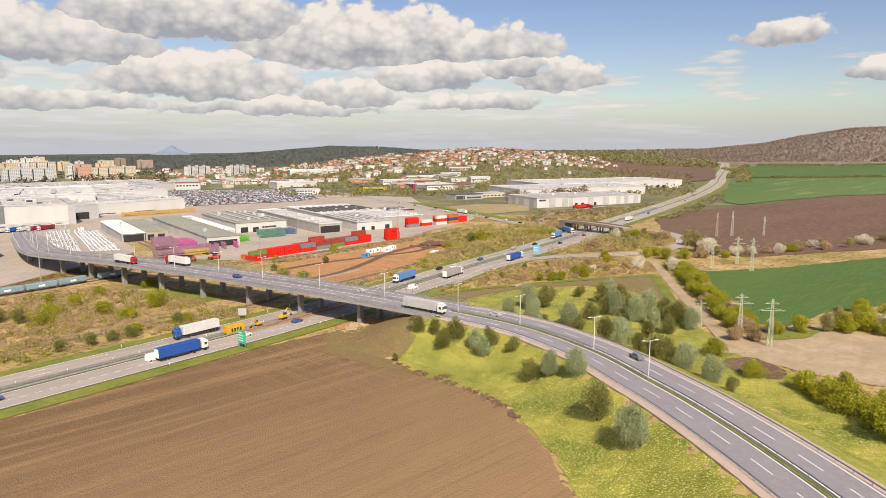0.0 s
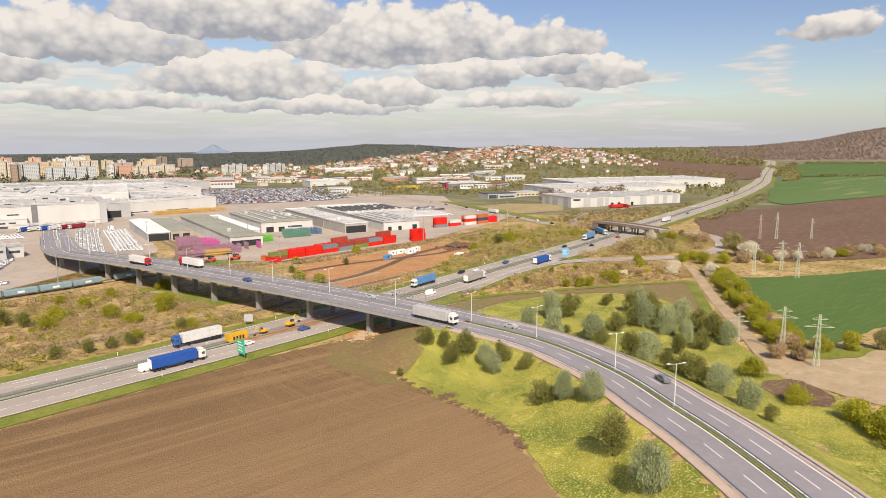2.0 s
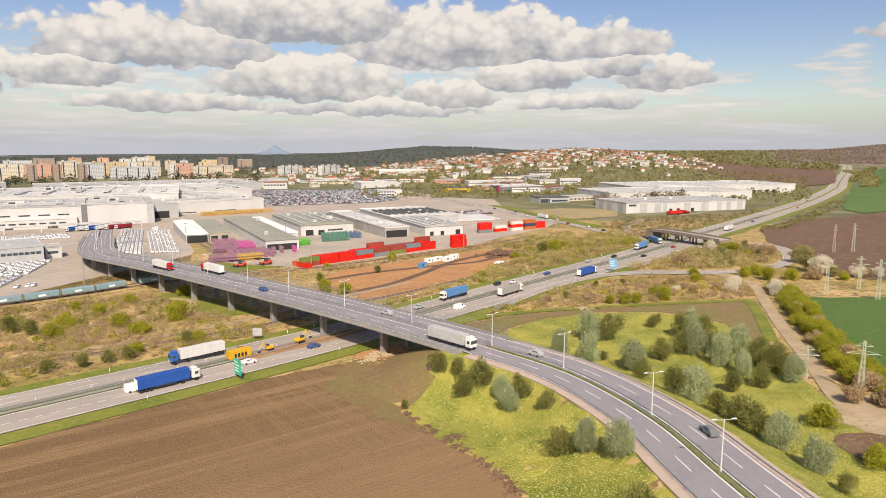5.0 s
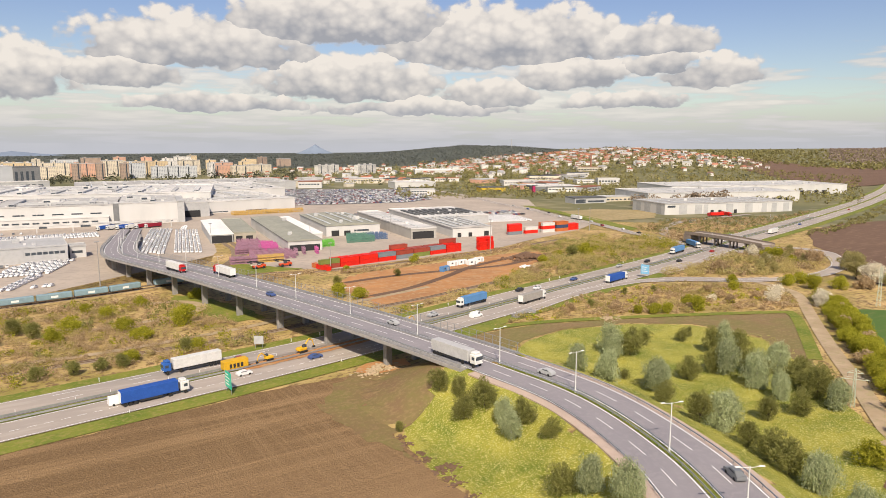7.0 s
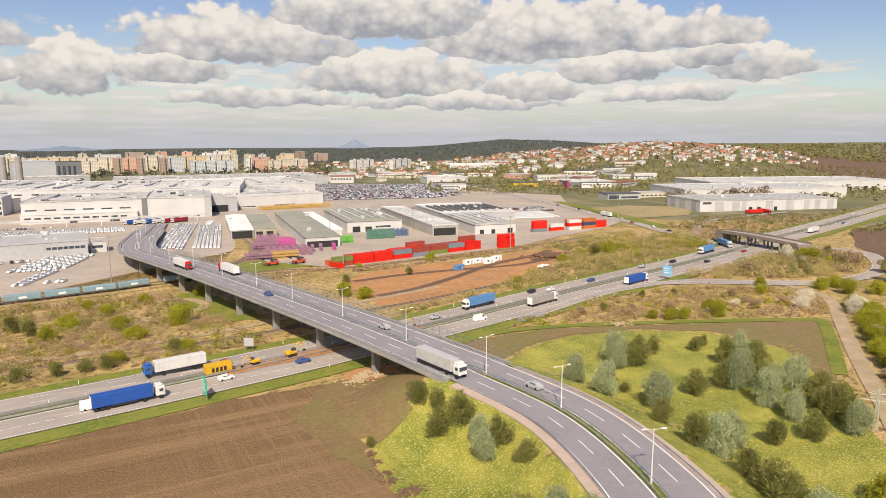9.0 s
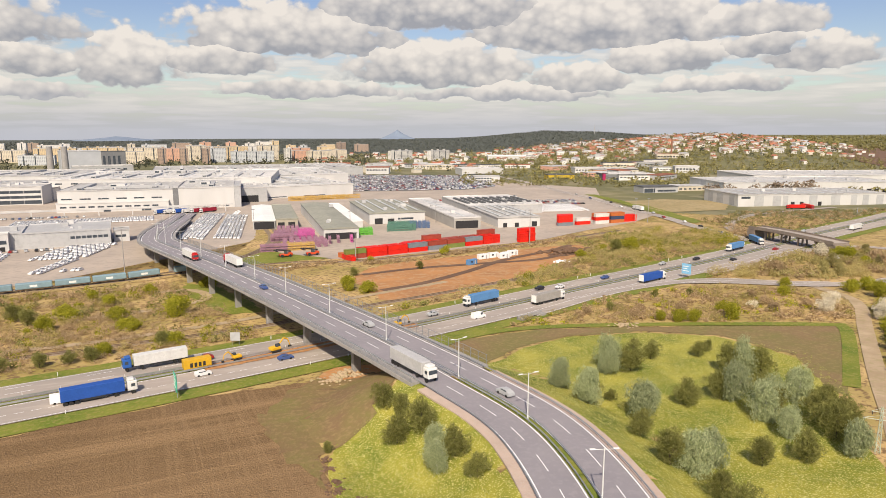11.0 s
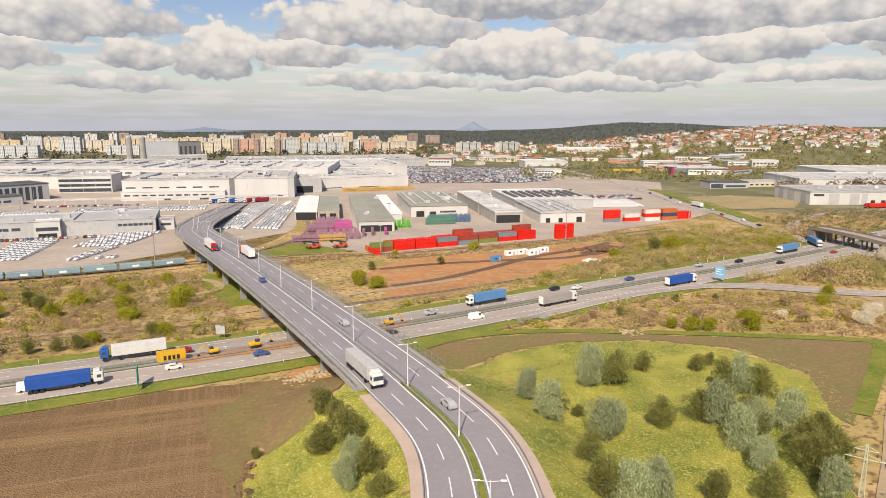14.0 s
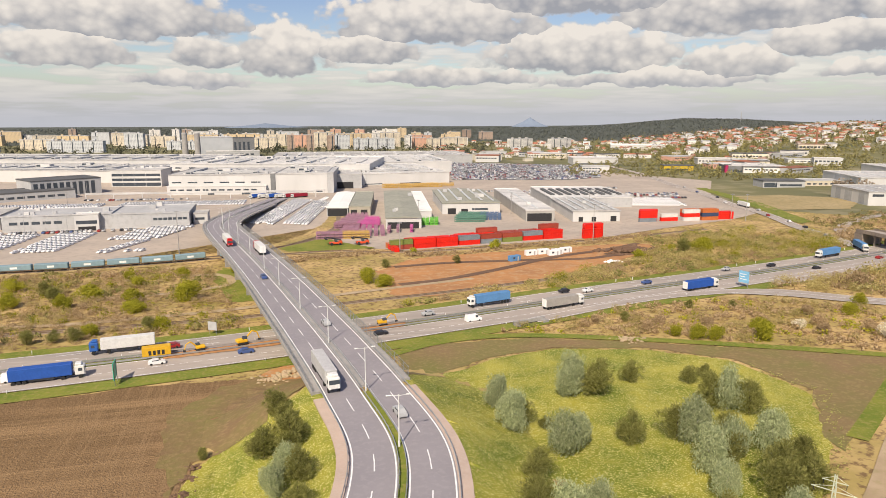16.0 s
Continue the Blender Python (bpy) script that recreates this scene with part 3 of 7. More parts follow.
def guardrail(line, u, y_parts, label):
    top = tagged(empty("guardrail"), label, "crash barrier", group="crash barriers")
    sgn = 1 if u > 0 else -1
    profile("beam", line, [(u - 0.03, 0.45), (u - 0.09, 0.52), (u - 0.03, 0.6), (u - 0.09, 0.68), (u - 0.03, 0.75), (u + 0.03, 0.75), (u + 0.03, 0.45)], STEEL, top)
    s = arc(line)
    vs, fs = [], []
    for d in np.arange(2.0, s[-1] - 1, 4.0):
        x, y, z, a = along(line, s, d, u + 0.09)
        if y_parts[0] < y < y_parts[1]:
            o = new("post", POST_ME)
            o.parent = top
            o.matrix_basis = pose(x, y, z, 0, 0, a)
        else:
            k = len(vs)
            for zz in (0, 0.75):
                vs += [(x - 0.05, y - 0.05, z + zz), (x + 0.05, y - 0.05, z + zz), (x + 0.05, y + 0.05, z + zz), (x - 0.05, y + 0.05, z + zz)]
            fs += [(k, k + 1, k + 5, k + 4), (k + 1, k + 2, k + 6, k + 5), (k + 2, k + 3, k + 7, k + 6), (k + 3, k, k + 4, k + 7)]
    o = mesh_ob("far_posts_rest", vs, fs, STEEL, top)
    o["kind"] = "stuff"


WHOLE = cut(AXIS, -120, 610)
for u in (-8.65, -0.62, 0.62, 8.65):
    guardrail(WHOLE, u, (-20, 150), "galvanised steel crash barrier on low posts beside the dual carriageway")


def build_railings():
    s = arc(SPAN)
    for u, h, step, name, label, wires in ((10.2, 2.6, 3.0, "mesh_fence", "tall grey wire mesh fence along the viaduct's edge", True),
                                           (-10.2, 1.1, 3.0, "bridge_railing", "low grey steel railing on the viaduct's edge", False)):
        top = tagged(empty(name), label, "fence")
        end = 250 if wires else s[-1] - 5
        ln = cut(SPAN, 0, 133 + end * 0.95) if wires else cut(SPAN, 0, 560)
        for hh in ((0.2, 1.3, h) if wires else (0.45, 0.75, h)):
            profile("rail", ln, [(u - 0.03, hh), (u + 0.03, hh), (u + 0.03, hh + 0.07), (u - 0.03, hh + 0.07)], STEEL, top)
        me = bpy.data.meshes.new("fence_post")
        bm = boxes((-0.05, 0.05, -0.05, 0.05, 0.1, h + 0.1))
        bm.to_mesh(me)
        bm.free()
        me.materials.append(STEEL)
        for d in np.arange(0.5, min(end, s[-1]), step):
            x, y, z, a = along(SPAN, s, d, u)
            o = new("fence_post", me)
            o.parent = top
            o.matrix_basis = pose(x, y, z, 0, 0, a)
        if wires:
            vs, fs = [], []
            for d in np.arange(0.5, end, 0.3):
                x, y, z, a = along(SPAN, s, d, u)
                k = len(vs)
                vs += [(x - 0.012, y - 0.012, z + 0.2), (x + 0.012, y + 0.012, z + 0.2), (x + 0.012, y + 0.012, z + h), (x - 0.012, y - 0.012, z + h)]
                fs.append((k, k + 1, k + 2, k + 3))
            mesh_ob("wire_mesh", vs, fs, STEEL, top)["kind"] = "stuff"


build_railings()
LAMPWHITE = mat("lamp_head_white", (0.8, 0.8, 0.78), (0.72, 0.72, 0.7), 1.0, rough=0.4)


def lamp_proto(m):
    top = tagged(empty("street_lamp", m), "tall white double-armed street lamp in the road's median", "street lamp", group="street lamps along the viaduct")
    part("pole", rods(((0, 0, -0.2), (0, 0, 9.35), 0.14, 0.075, 8)), LAMPPOST, top)
    part("base", rods(((0, 0, -0.2), (0, 0, 0.9), 0.19, 0.19, 8)), LAMPPOST, top)
    part("crossarm", rods(((-1.5, 0, 9.25), (0, 0, 9.1), 0.05, 0.05, 6), ((1.5, 0, 9.25), (0, 0, 9.1), 0.05, 0.05, 6)), LAMPPOST, top)
    for s in (-1, 1):
        part("lamp_head", boxes((min(s * 1.3, s * 2.15), max(s * 1.3, s * 2.15), -0.17, 0.17, 9.2, 9.36), bevel=0.05), LAMPWHITE, top)
    return top


def build_lamps():
    s = arc(AXIS)
    first = None
    base = [(71.2, 53.2), (84.4, 75.5), (91.3, 106), (88, 131), (83.2, 162.6), (77.4, 195), (72, 228.5), (65.9, 258)]
    ds = [s[np.argmin(np.hypot(AXIS[:, 0] - x, AXIS[:, 1] - y))] for x, y in base]
    ds += [ds[-1] + 32.5 * k for k in range(1, 9)]
    for d in ds:
        x, y, z, a = along(AXIS, s, d)
        m = pose(x, y, z, 0, 0, a)
        if first is None:
            first = lamp_proto(m)
        else:
            copy_thing(first, m)


build_lamps()


# ---- plants ----
def leaf_mat(name, a, b, rough=0.8):
    mt = bpy.data.materials.new(name)
    mt.use_nodes = True
    nt = mt.node_tree
    N, L = nt.nodes.new, nt.links.new
    bs = nt.nodes["Principled BSDF"]
    bs.inputs["Roughness"].default_value = rough
    bs.inputs["Specular IOR Level"].default_value = 0.2
    g, mx, oi, hs, r = N("ShaderNodeNewGeometry"), N("ShaderNodeMix"), N("ShaderNodeObjectInfo"), N("ShaderNodeHueSaturation"), N("ShaderNodeMapRange")
    mx.data_type = "RGBA"
    mx.inputs["A"].default_value, mx.inputs["B"].default_value = (*a, 1), (*b, 1)
    L(g.outputs["Random Per Island"], mx.inputs["Factor"])
    r.inputs["To Min"].default_value, r.inputs["To Max"].default_value = 0.85, 1.15
    L(oi.outputs["Random"], r.inputs["Value"])
    L(r.outputs["Result"], hs.inputs["Value"])
    L(mx.outputs["Result"], hs.inputs["Color"])
    L(hs.outputs["Color"], bs.inputs["Base Color"])
    tr, ad = N("ShaderNodeBsdfTranslucent"), N("ShaderNodeMixShader")
    L(hs.outputs["Color"], tr.inputs["Color"])
    ad.inputs[0].default_value = 0.27
    out = nt.nodes["Material Output"]
    L(bs.outputs[0], ad.inputs[1])
    L(tr.outputs[0], ad.inputs[2])
    L(ad.outputs[0], out.inputs["Surface"])
    return mt


WILLOW = leaf_mat("willow_leaves", (0.25, 0.295, 0.145), (0.46, 0.49, 0.28))
OLIVE = leaf_mat("olive_leaves", (0.14, 0.15, 0.038), (0.33, 0.315, 0.105))
FRESH = leaf_mat("fresh_green_leaves", (0.19, 0.20, 0.012), (0.48, 0.45, 0.05))
TWIGS = leaf_mat("bare_brown_twigs", (0.29, 0.195, 0.105), (0.58, 0.44, 0.26))
BLOSSOM = leaf_mat("white_blossom", (0.52, 0.46, 0.32), (0.88, 0.83, 0.70))
WOODS = leaf_mat("mixed_spring_woods", (0.17, 0.15, 0.065), (0.36, 0.33, 0.13))
WOODS_DARK = leaf_mat("dark_woods", (0.06, 0.07, 0.045), (0.13, 0.13, 0.085))
PALEGREEN = leaf_mat("pale_spring_leaves", (0.27, 0.24, 0.08), (0.50, 0.44, 0.2))
BIRCH = mat("birch_bark", (0.62, 0.60, 0.56), (0.5, 0.48, 0.45), 1.5, c=(0.09, 0.08, 0.07), scale2=6.0, amount=0.7, space="object")
BARK = mat("bark", (0.11, 0.085, 0.06), (0.07, 0.055, 0.04), 2.0, bump=0.6, space="object")


def leaf_cloud(rng, blobs, n, size, droop=0.0, tall=1.0, out=0.75, radial=False):
    """n leaf sprays as quads on and in a set of ellipsoids; returns verts and faces."""
    bl = np.array(blobs, float)
    w = bl[:, 3] * bl[:, 4] * bl[:, 5]
    i = rng.choice(len(bl), n, p=w / w.sum())
    d = rng.normal(size=(n, 3))
    d /= np.linalg.norm(d, axis=1)[:, None]
    rr = rng.uniform(0, 1, n) ** (1 / 3) * (1 - out) + out * rng.uniform(0.66, 1.2, n)
    rr = rr * np.where(rng.uniform(0, 1, n) < 0.14, rng.uniform(1.0, 1.4, n), 1.0)
    c = bl[i, :3] + d * rr[:, None] * bl[i, 3:6]
    if droop:
        c[:, 2] -= droop * rng.uniform(0, 1, n) * np.hypot(d[:, 0], d[:, 1])
    nrm = d + rng.normal(size=(n, 3)) * 0.85
    nrm[:, 2] += 0.15
    nrm /= np.linalg.norm(nrm, axis=1)[:, None]
    a = np.cross(nrm, rng.normal(size=(n, 3)))
    if radial:
        # sprays that point outwards and up, as young shoots do
        sp = d + np.array([0, 0, 0.55]) + rng.normal(size=(n, 3)) * 0.28
        a = np.cross(sp / np.linalg.norm(sp, axis=1)[:, None], rng.normal(size=(n, 3)))
        a /= np.linalg.norm(a, axis=1)[:, None] + 1e-9
        nrm = np.cross(a, sp)
        nrm /= np.linalg.norm(nrm, axis=1)[:, None]
    elif tall > 1:
        up = np.tile([0, 0, 1.0], (n, 1)) + rng.normal(size=(n, 3)) * 0.25
        a = np.cross(nrm, up)
    a /= np.linalg.norm(a, axis=1)[:, None] + 1e-9
    b = np.cross(nrm, a)
    s = size * rng.uniform(0.6, 1.3, n)[:, None]
    a, b = a * s * 0.5, b * s * 0.5 * tall
    k = rng.uniform(0.1, 0.6, (n, 1))
    vs = np.stack([c - a * k - b, c + a - b * 0.3, c + a * k + b, c - a + b * 0.2], 1).reshape(-1, 3)
    fs = np.arange(4 * n).reshape(-1, 4)
    return vs, fs


def crown_blobs(rng, h, r, base, n, squash=1.0):
    out = [(0, 0, base + (h - base) * 0.46, r * 0.55, r * 0.55, (h - base) * 0.42)]
    for k in range(n):
        t = rng.uniform(0, 1)
        z = base + (h - base) * (0.15 + 0.75 * t)
        f = math.sin(math.pi * (0.18 + 0.72 * t)) * squash
        a = rng.uniform(0, 2 * math.pi)
        d = r * 0.72 * f * rng.uniform(0.35, 1.15)
        q = r * rng.uniform(0.2, 0.42)
        out.append((d * math.cos(a), d * math.sin(a), z, q, q, q * rng.uniform(0.8, 1.4)))
    return out


def plant_meshes(kind, seed):
    """Trunk and crown meshes of one plant about 1 unit = 1 m at its full size."""
    rng = np.random.default_rng(seed)
    spec = dict(willow=(8.5, 3.2, 0.9, 26, 9500, 0.115, 2.2, 3.8, WILLOW), olive=(6.0, 3.0, 0.15, 24, 4000, 0.10, 0.0, 5.0, OLIVE),
                fresh=(4.5, 2.8, 0.0, 18, 5200, 0.16, 0.0, 1.4, FRESH), twigs=(3.6, 2.4, 0.0, 14, 3000, 0.13, 0.0, 3.0, TWIGS),
                blossom=(5.5, 3.0, 0.1, 16, 3600, 0.21, 0.0, 1.0, BLOSSOM), pale=(8.0, 2.6, 0.6, 16, 4400, 0.21, 0.0, 1.4, PALEGREEN))[kind]
    h, r, base, nb, n, size, droop, tall, mt = spec
    bl = crown_blobs(rng, h, r, base, nb)
    vs, fs = leaf_cloud(rng, bl, n, size, droop, tall, 0.8 if kind not in ("twigs", "olive") else 0.45, kind == "olive")
    vs[:, 2] = np.maximum(vs[:, 2], 0.05)
    crown = bpy.data.meshes.new("crown")
    crown.from_pydata(vs.tolist(), [], fs.tolist())
    crown.materials.append(mt)
    bm = bmesh.new()
    rod(bm, (0, 0, -0.6), (0.1, 0.05, h * 0.45), 0.16 * h / 7, 0.09 * h / 7, 7)
    for b in bl[1:7]:
        rod(bm, (0.05, 0.02, h * 0.2), (b[0], b[1], b[2]), 0.07 * h / 7, 0.02, 5)
    trunk = bpy.data.meshes.new("trunk")
    bm.to_mesh(trunk)
    bm.free()
    trunk.materials.append(BIRCH if kind == "willow" else BARK)
    return trunk, crown, h


PLANTS = {k: [plant_meshes(k, 31 * i + len(k)) for i in range(n)] for k, n in dict(willow=4, olive=4, fresh=3, twigs=3, blossom=3, pale=2).items()}
LABELS = dict(willow="young grey-green weeping birch with a white trunk", olive="dense olive-green bush in a flowering meadow", fresh="bright fresh-green rounded bush on rough grass",
              twigs="bare brown thorny bush on dry scrub", blossom="white-blossoming hawthorn bush beside the farm track", pale="tall pale spring-green tree beside the road")
PRND = random.Random(5)


def plant(kind, x, y, h, wide=1.0, group=""):
    trunk, crown, h0 = PRND.choice(PLANTS[kind])
    z = hz(x, y)
    k = h / h0
    m = pose(x, y, z - 0.1, 0, 0, PRND.uniform(0, 360)) @ Matrix.Diagonal((k * wide, k * wide, k, 1))
    tree = kind in ("willow", "pale")
    top = empty("tree" if tree else "bush", m)
    for nm, me in (("trunk", trunk), ("crown", crown)):
        o = new(nm if tree else dict(trunk="stem", crown="foliage")[nm], me)
        o.parent = top
    return tagged(top, LABELS[kind], "tree" if tree else "bush", group=group)


def in_poly(x, y, poly):
    c = False
    for (x0, y0), (x1, y1) in zip(poly, poly[1:] + poly[:1]):
        if (y0 > y) != (y1 > y) and x < (x1 - x0) * (y - y0) / (y1 - y0) + x0:
            c = not c
    return c


# the planted slope on the field side of the road
for kind, x, y, h in (("olive", 70.7, 130.9, 5.6), ("olive", 72.2, 124.9, 4.8), ("olive", 73.3, 116.5, 7.2), ("olive", 68.6, 117.5, 6.6), ("willow", 72.6, 108.3, 6.4), ("olive", 74.6, 104.7, 5.8),
                      ("olive", 74.2, 95.6, 4.8), ("olive", 63.6, 81.3, 6.0), ("willow", 66.1, 77.2, 7.6), ("willow", 66.6, 69.5, 7.8), ("olive", 51.2, 53.4, 8.2), ("willow", 44.8, 41.6, 9.4),
                      ("olive", 57.2, 125.9, 2.6), ("willow", 70.4, 103.2, 6.6)):
    plant(kind, x, y, h, 1.05, "planted trees on the slope")
# the planted meadow between road and track
for kind, x, y, h in (("willow", 117.2, 134.1, 8.8), ("willow", 116.6, 121.8, 9.8), ("olive", 119.5, 125.5, 6.0), ("willow", 138.0, 140.5, 10.6), ("olive", 142.2, 137.2, 9.0), ("willow", 135.3, 138.2, 8.5),
                      ("willow", 123.2, 112.0, 9.6), ("olive", 153.6, 142.2, 5.6), ("olive", 137.5, 113.0, 6.8), ("olive", 166.7, 137.8, 4.8), ("willow", 149.4, 110.4, 10.4), ("willow", 166.2, 122.6, 10.4),
                      ("olive", 169.2, 119.5, 8.0), ("olive", 163.4, 124.4, 8.4), ("willow", 145.4, 98.4, 9.8), ("olive", 150.6, 100.6, 6.4), ("willow", 160.5, 102.0, 9.6), ("olive", 162.6, 96.6, 6.2),
                      ("willow", 145.8, 78.9, 8.2), ("olive", 136.1, 81.6, 6.2), ("olive", 108.6, 88.0, 6.8), ("willow", 112.9, 85.6, 9.8), ("olive", 113.8, 101.4, 6.0), ("olive", 124.1, 122.9, 3.2),
                      ("willow", 152.8, 103.2, 8.6), ("olive", 154.4, 92.4, 7.8), ("olive", 150.2, 85.8, 8.0), ("willow", 126.9, 113.8, 7.8), ("olive", 147.4, 112.6, 7.2), ("olive", 127.2, 84.0, 5.6),
                      ("willow", 118.8, 88.0, 8.2), ("olive", 103.4, 65.4, 7.4), ("olive", 106.2, 70.5, 7.0), ("willow", 101.9, 59.0, 8.6), ("willow", 97.6, 50.0, 7.8), ("olive", 93.0, 43.0, 4.0),
                      ("olive", 155.6, 108.0, 6.8), ("olive", 158.0, 88.8, 7.0), ("willow", 142.2, 90.2, 7.4), ("olive", 172.6, 140.2, 3.8), ("olive", 109.4, 77.2, 5.8)):
    plant(kind, x, y, h, 1.08, "planted trees in the meadow")
# bushes along the farm track, the clearing and the field edges
HEDGE = spline([(260, 142, 0), (237, 126.5, 0), (217, 113, 0), (194, 96.5, 0), (176, 83, 0), (153, 65.5, 0)], 4.6)
for i, p in enumerate(HEDGE):
    for k in range(2):
        plant("fresh" if (2 * i + k) % 9 else "twigs", p[0] + 2.2 * k + PRND.uniform(-1, 1.6), p[1] - 2.8 * k + PRND.uniform(-1.4, 1), PRND.uniform(3.6, 5.6), 1.3, "hedge along the farm track")
for kind, x, y, h in (("fresh", 122.2, 60.1, 5.6), ("fresh", 109.5, 44.0, 5.0), ("fresh", 104, 26, 6.0), ("fresh", 108.4, 32.1, 5.6), ("fresh", 100.1, 20.0, 7.0), ("fresh", 96, 12, 7.2), ("fresh", 89.1, 8.1, 8.0), ("fresh", 112, 24, 5.5),
                      ("fresh", 106, 14, 6), ("fresh", 82, -4, 7), ("fresh", 95, 2, 7), ("twigs", 141.7, 62.3, 4.6), ("twigs", 145, 57, 4.2), ("fresh", 157, 56, 5.0), ("fresh", 164, 51, 5.4), ("pale", 170, 45, 7.5), ("fresh", 174, 41, 6.4),
                      ("fresh", 180, 36, 6.6), ("blossom", 184, 30, 7.6), ("fresh", 178, 28, 7.0), ("blossom", 159, 58, 4.6), ("fresh", 190, 40, 6.4), ("fresh", 200, 34, 6.5), ("pale", 186, 46, 6.5), ("fresh", 206, 44, 5.6),
                      ("blossom", 257.4, 142.7, 6.2), ("pale", 321.3, 161.1, 13.5), ("blossom", 316, 152, 11), ("blossom", 253.9, 160.0, 6.0), ("blossom", 244, 155, 5.4), ("pale", 342, 176, 11.5), ("blossom", 251.7, 140.2, 6.2),
                      ("fresh", 262, 146, 5), ("fresh", 283, 160, 6.5), ("fresh", 292, 154, 6.5), ("twigs", 301, 148, 6.0), ("blossom", 330, 131, 5.4), ("blossom", 345, 122, 6.4), ("fresh", 356, 118, 5.2), ("twigs", 375, 106, 5.8),
                      ("pale", 392, 98, 6.6), ("blossom", 410, 92, 6.0), ("twigs", 430, 86, 5.0), ("blossom", 450, 84, 6.2), ("blossom", 470, 78, 6.0), ("fresh", 310, 138, 4.6)):
    plant(kind, x, y, h, 1.15)
LR = random.Random(44)
for k in range(26):
    x, y = LR.uniform(285, 385), LR.uniform(192, 240)
    if in_poly(x, y, [(262, 219), (292, 197), (318, 190), (345, 194), (366, 206), (382, 222), (384, 234), (368, 241), (335, 236), (295, 225)]):
        plant(LR.choice(("pale", "pale", "fresh", "twigs", "blossom")), x, y, LR.uniform(4.5, 9.0), 1.2)
for k in range(16):
    t = (k + LR.random()) / 16
    plant(LR.choice(("blossom", "fresh", "pale", "twigs", "blossom")), 304 + 170 * t, 146 - 70 * t + LR.uniform(-3, 3), LR.uniform(3.6, 6.4), 1.4)
# scrub between motorway and fallow strip
for kind, x, y, h in (("twigs", 179.7, 179.2, 3.4), ("fresh", 190.3, 169.0, 4.6), ("fresh", 194.5, 166.5, 4.0), ("fresh", 207.9, 163.0, 5.4), ("fresh", 212.4, 171.5, 4.2), ("olive", 207.5, 199.5, 3.2), ("fresh", 253.0, 178.9, 4.0),
                      ("twigs", 187, 185, 3.0), ("twigs", 168, 190, 2.6), ("twigs", 163, 188, 2.6), ("olive", 178, 190, 3.4), ("twigs", 200, 178, 3.2), ("twigs", 218, 176, 3.0), ("twigs", 229, 164, 3.4), ("blossom", 226, 170, 3.2),
                      ("twigs", 240, 182, 3.2), ("olive", 222, 196, 3.0), ("twigs", 235, 172, 3.6), ("fresh", 185, 172, 3.4), ("twigs", 245, 163, 3.4), ("fresh", 268, 190, 4.2), ("fresh", 283, 172, 5.6), ("fresh", 291, 170, 5.8)):
    plant(kind, x, y, h, 1.2)
# scrub on the rail side of the motorway
for x, y, h in ((-14.4, 276, 5), (-8.8, 266, 4.6), (-2.9, 256, 4.2), (16, 286, 3.6), (19.2, 259, 4.4), (20.8, 245, 3.4), (2.8, 269, 4.6), (38.3, 257, 5.8), (31.6, 218.5, 3.6), (12.6, 212, 3.4), (23.3, 243.4, 3.6), (0.2, 211.5, 3.4),
                (-9, 211.5, 3.4), (35, 219.5, 3.2), (7, 212, 3.2), (16, 216, 3.0), (54, 305, 4.0), (112, 262, 4.4), (106, 270, 4.8), (118, 300, 3.4), (152, 301, 3.2), (182, 336, 4.0), (137, 331, 2.6), (268, 296, 6), (281, 300, 6.5), (240, 290, 3.8),
                (-22, 262, 4.4), (-34, 270, 5), (-48, 258, 5), (-30, 290, 4.2), (31, 303, 3.4), (10, 300, 3.2), (-70, 262, 4.6), (-90, 280, 5)):
    plant("fresh" if PRND.random() < 0.72 else "olive", x, y, h * 1.25, 1.3)


def thicket(name, poly, n, size, material, label, seed, leaves=60, hmin=0.6, leaf=0.36, gap=None, dens=None):
    """Low growth nobody could count, as one mesh."""
    rng = np.random.default_rng(seed)
    rnd = random.Random(seed)
    lo, hi = np.min(poly, 0), np.max(poly, 0)
    V, F, k, made, tries = [], [], 0, 0, 0
    while made < n and tries < n * 30:
        tries += 1
        x, y = rnd.uniform(lo[0], hi[0]), rnd.uniform(lo[1], hi[1])
        if not in_poly(x, y, poly) or (gap and gap(x, y)):
            continue
        if noise.noise((x * 0.03, y * 0.03, seed)) + rnd.uniform(-0.35, 0.35) < -0.05 and not dens:
            continue
        made += 1
        h = size * rnd.uniform(hmin, 1.35)
        r = h * rnd.uniform(0.6, 1.2)
        bl = [(x + rnd.uniform(-0.9, 0.9) * r, y + rnd.uniform(-0.9, 0.9) * r, hz(x, y) + h * rnd.uniform(0.3, 0.55), r * 0.7, r * 0.7, h * 0.5) for _ in range(3)]
        v, f = leaf_cloud(rng, bl, leaves, leaf * h ** 0.5, 0, 1.2, 0.6)
        V.append(v)
        F.append(f + k)
        k += len(v)
    me = bpy.data.meshes.new(name)
    me.from_pydata(np.concatenate(V).tolist(), [], np.concatenate(F).tolist())
    me.materials.append(material)
    return tagged(new(name, me), label, "bushes", kind="stuff")


def off_roads(x, y):
    d = np.hypot(AXIS[:, 0] - x, AXIS[:, 1] - y).min()
    return d < 13.5 or abs(y - np.interp(x, [p[0] for p in MWAY], [p[1] for p in MWAY])) < 19


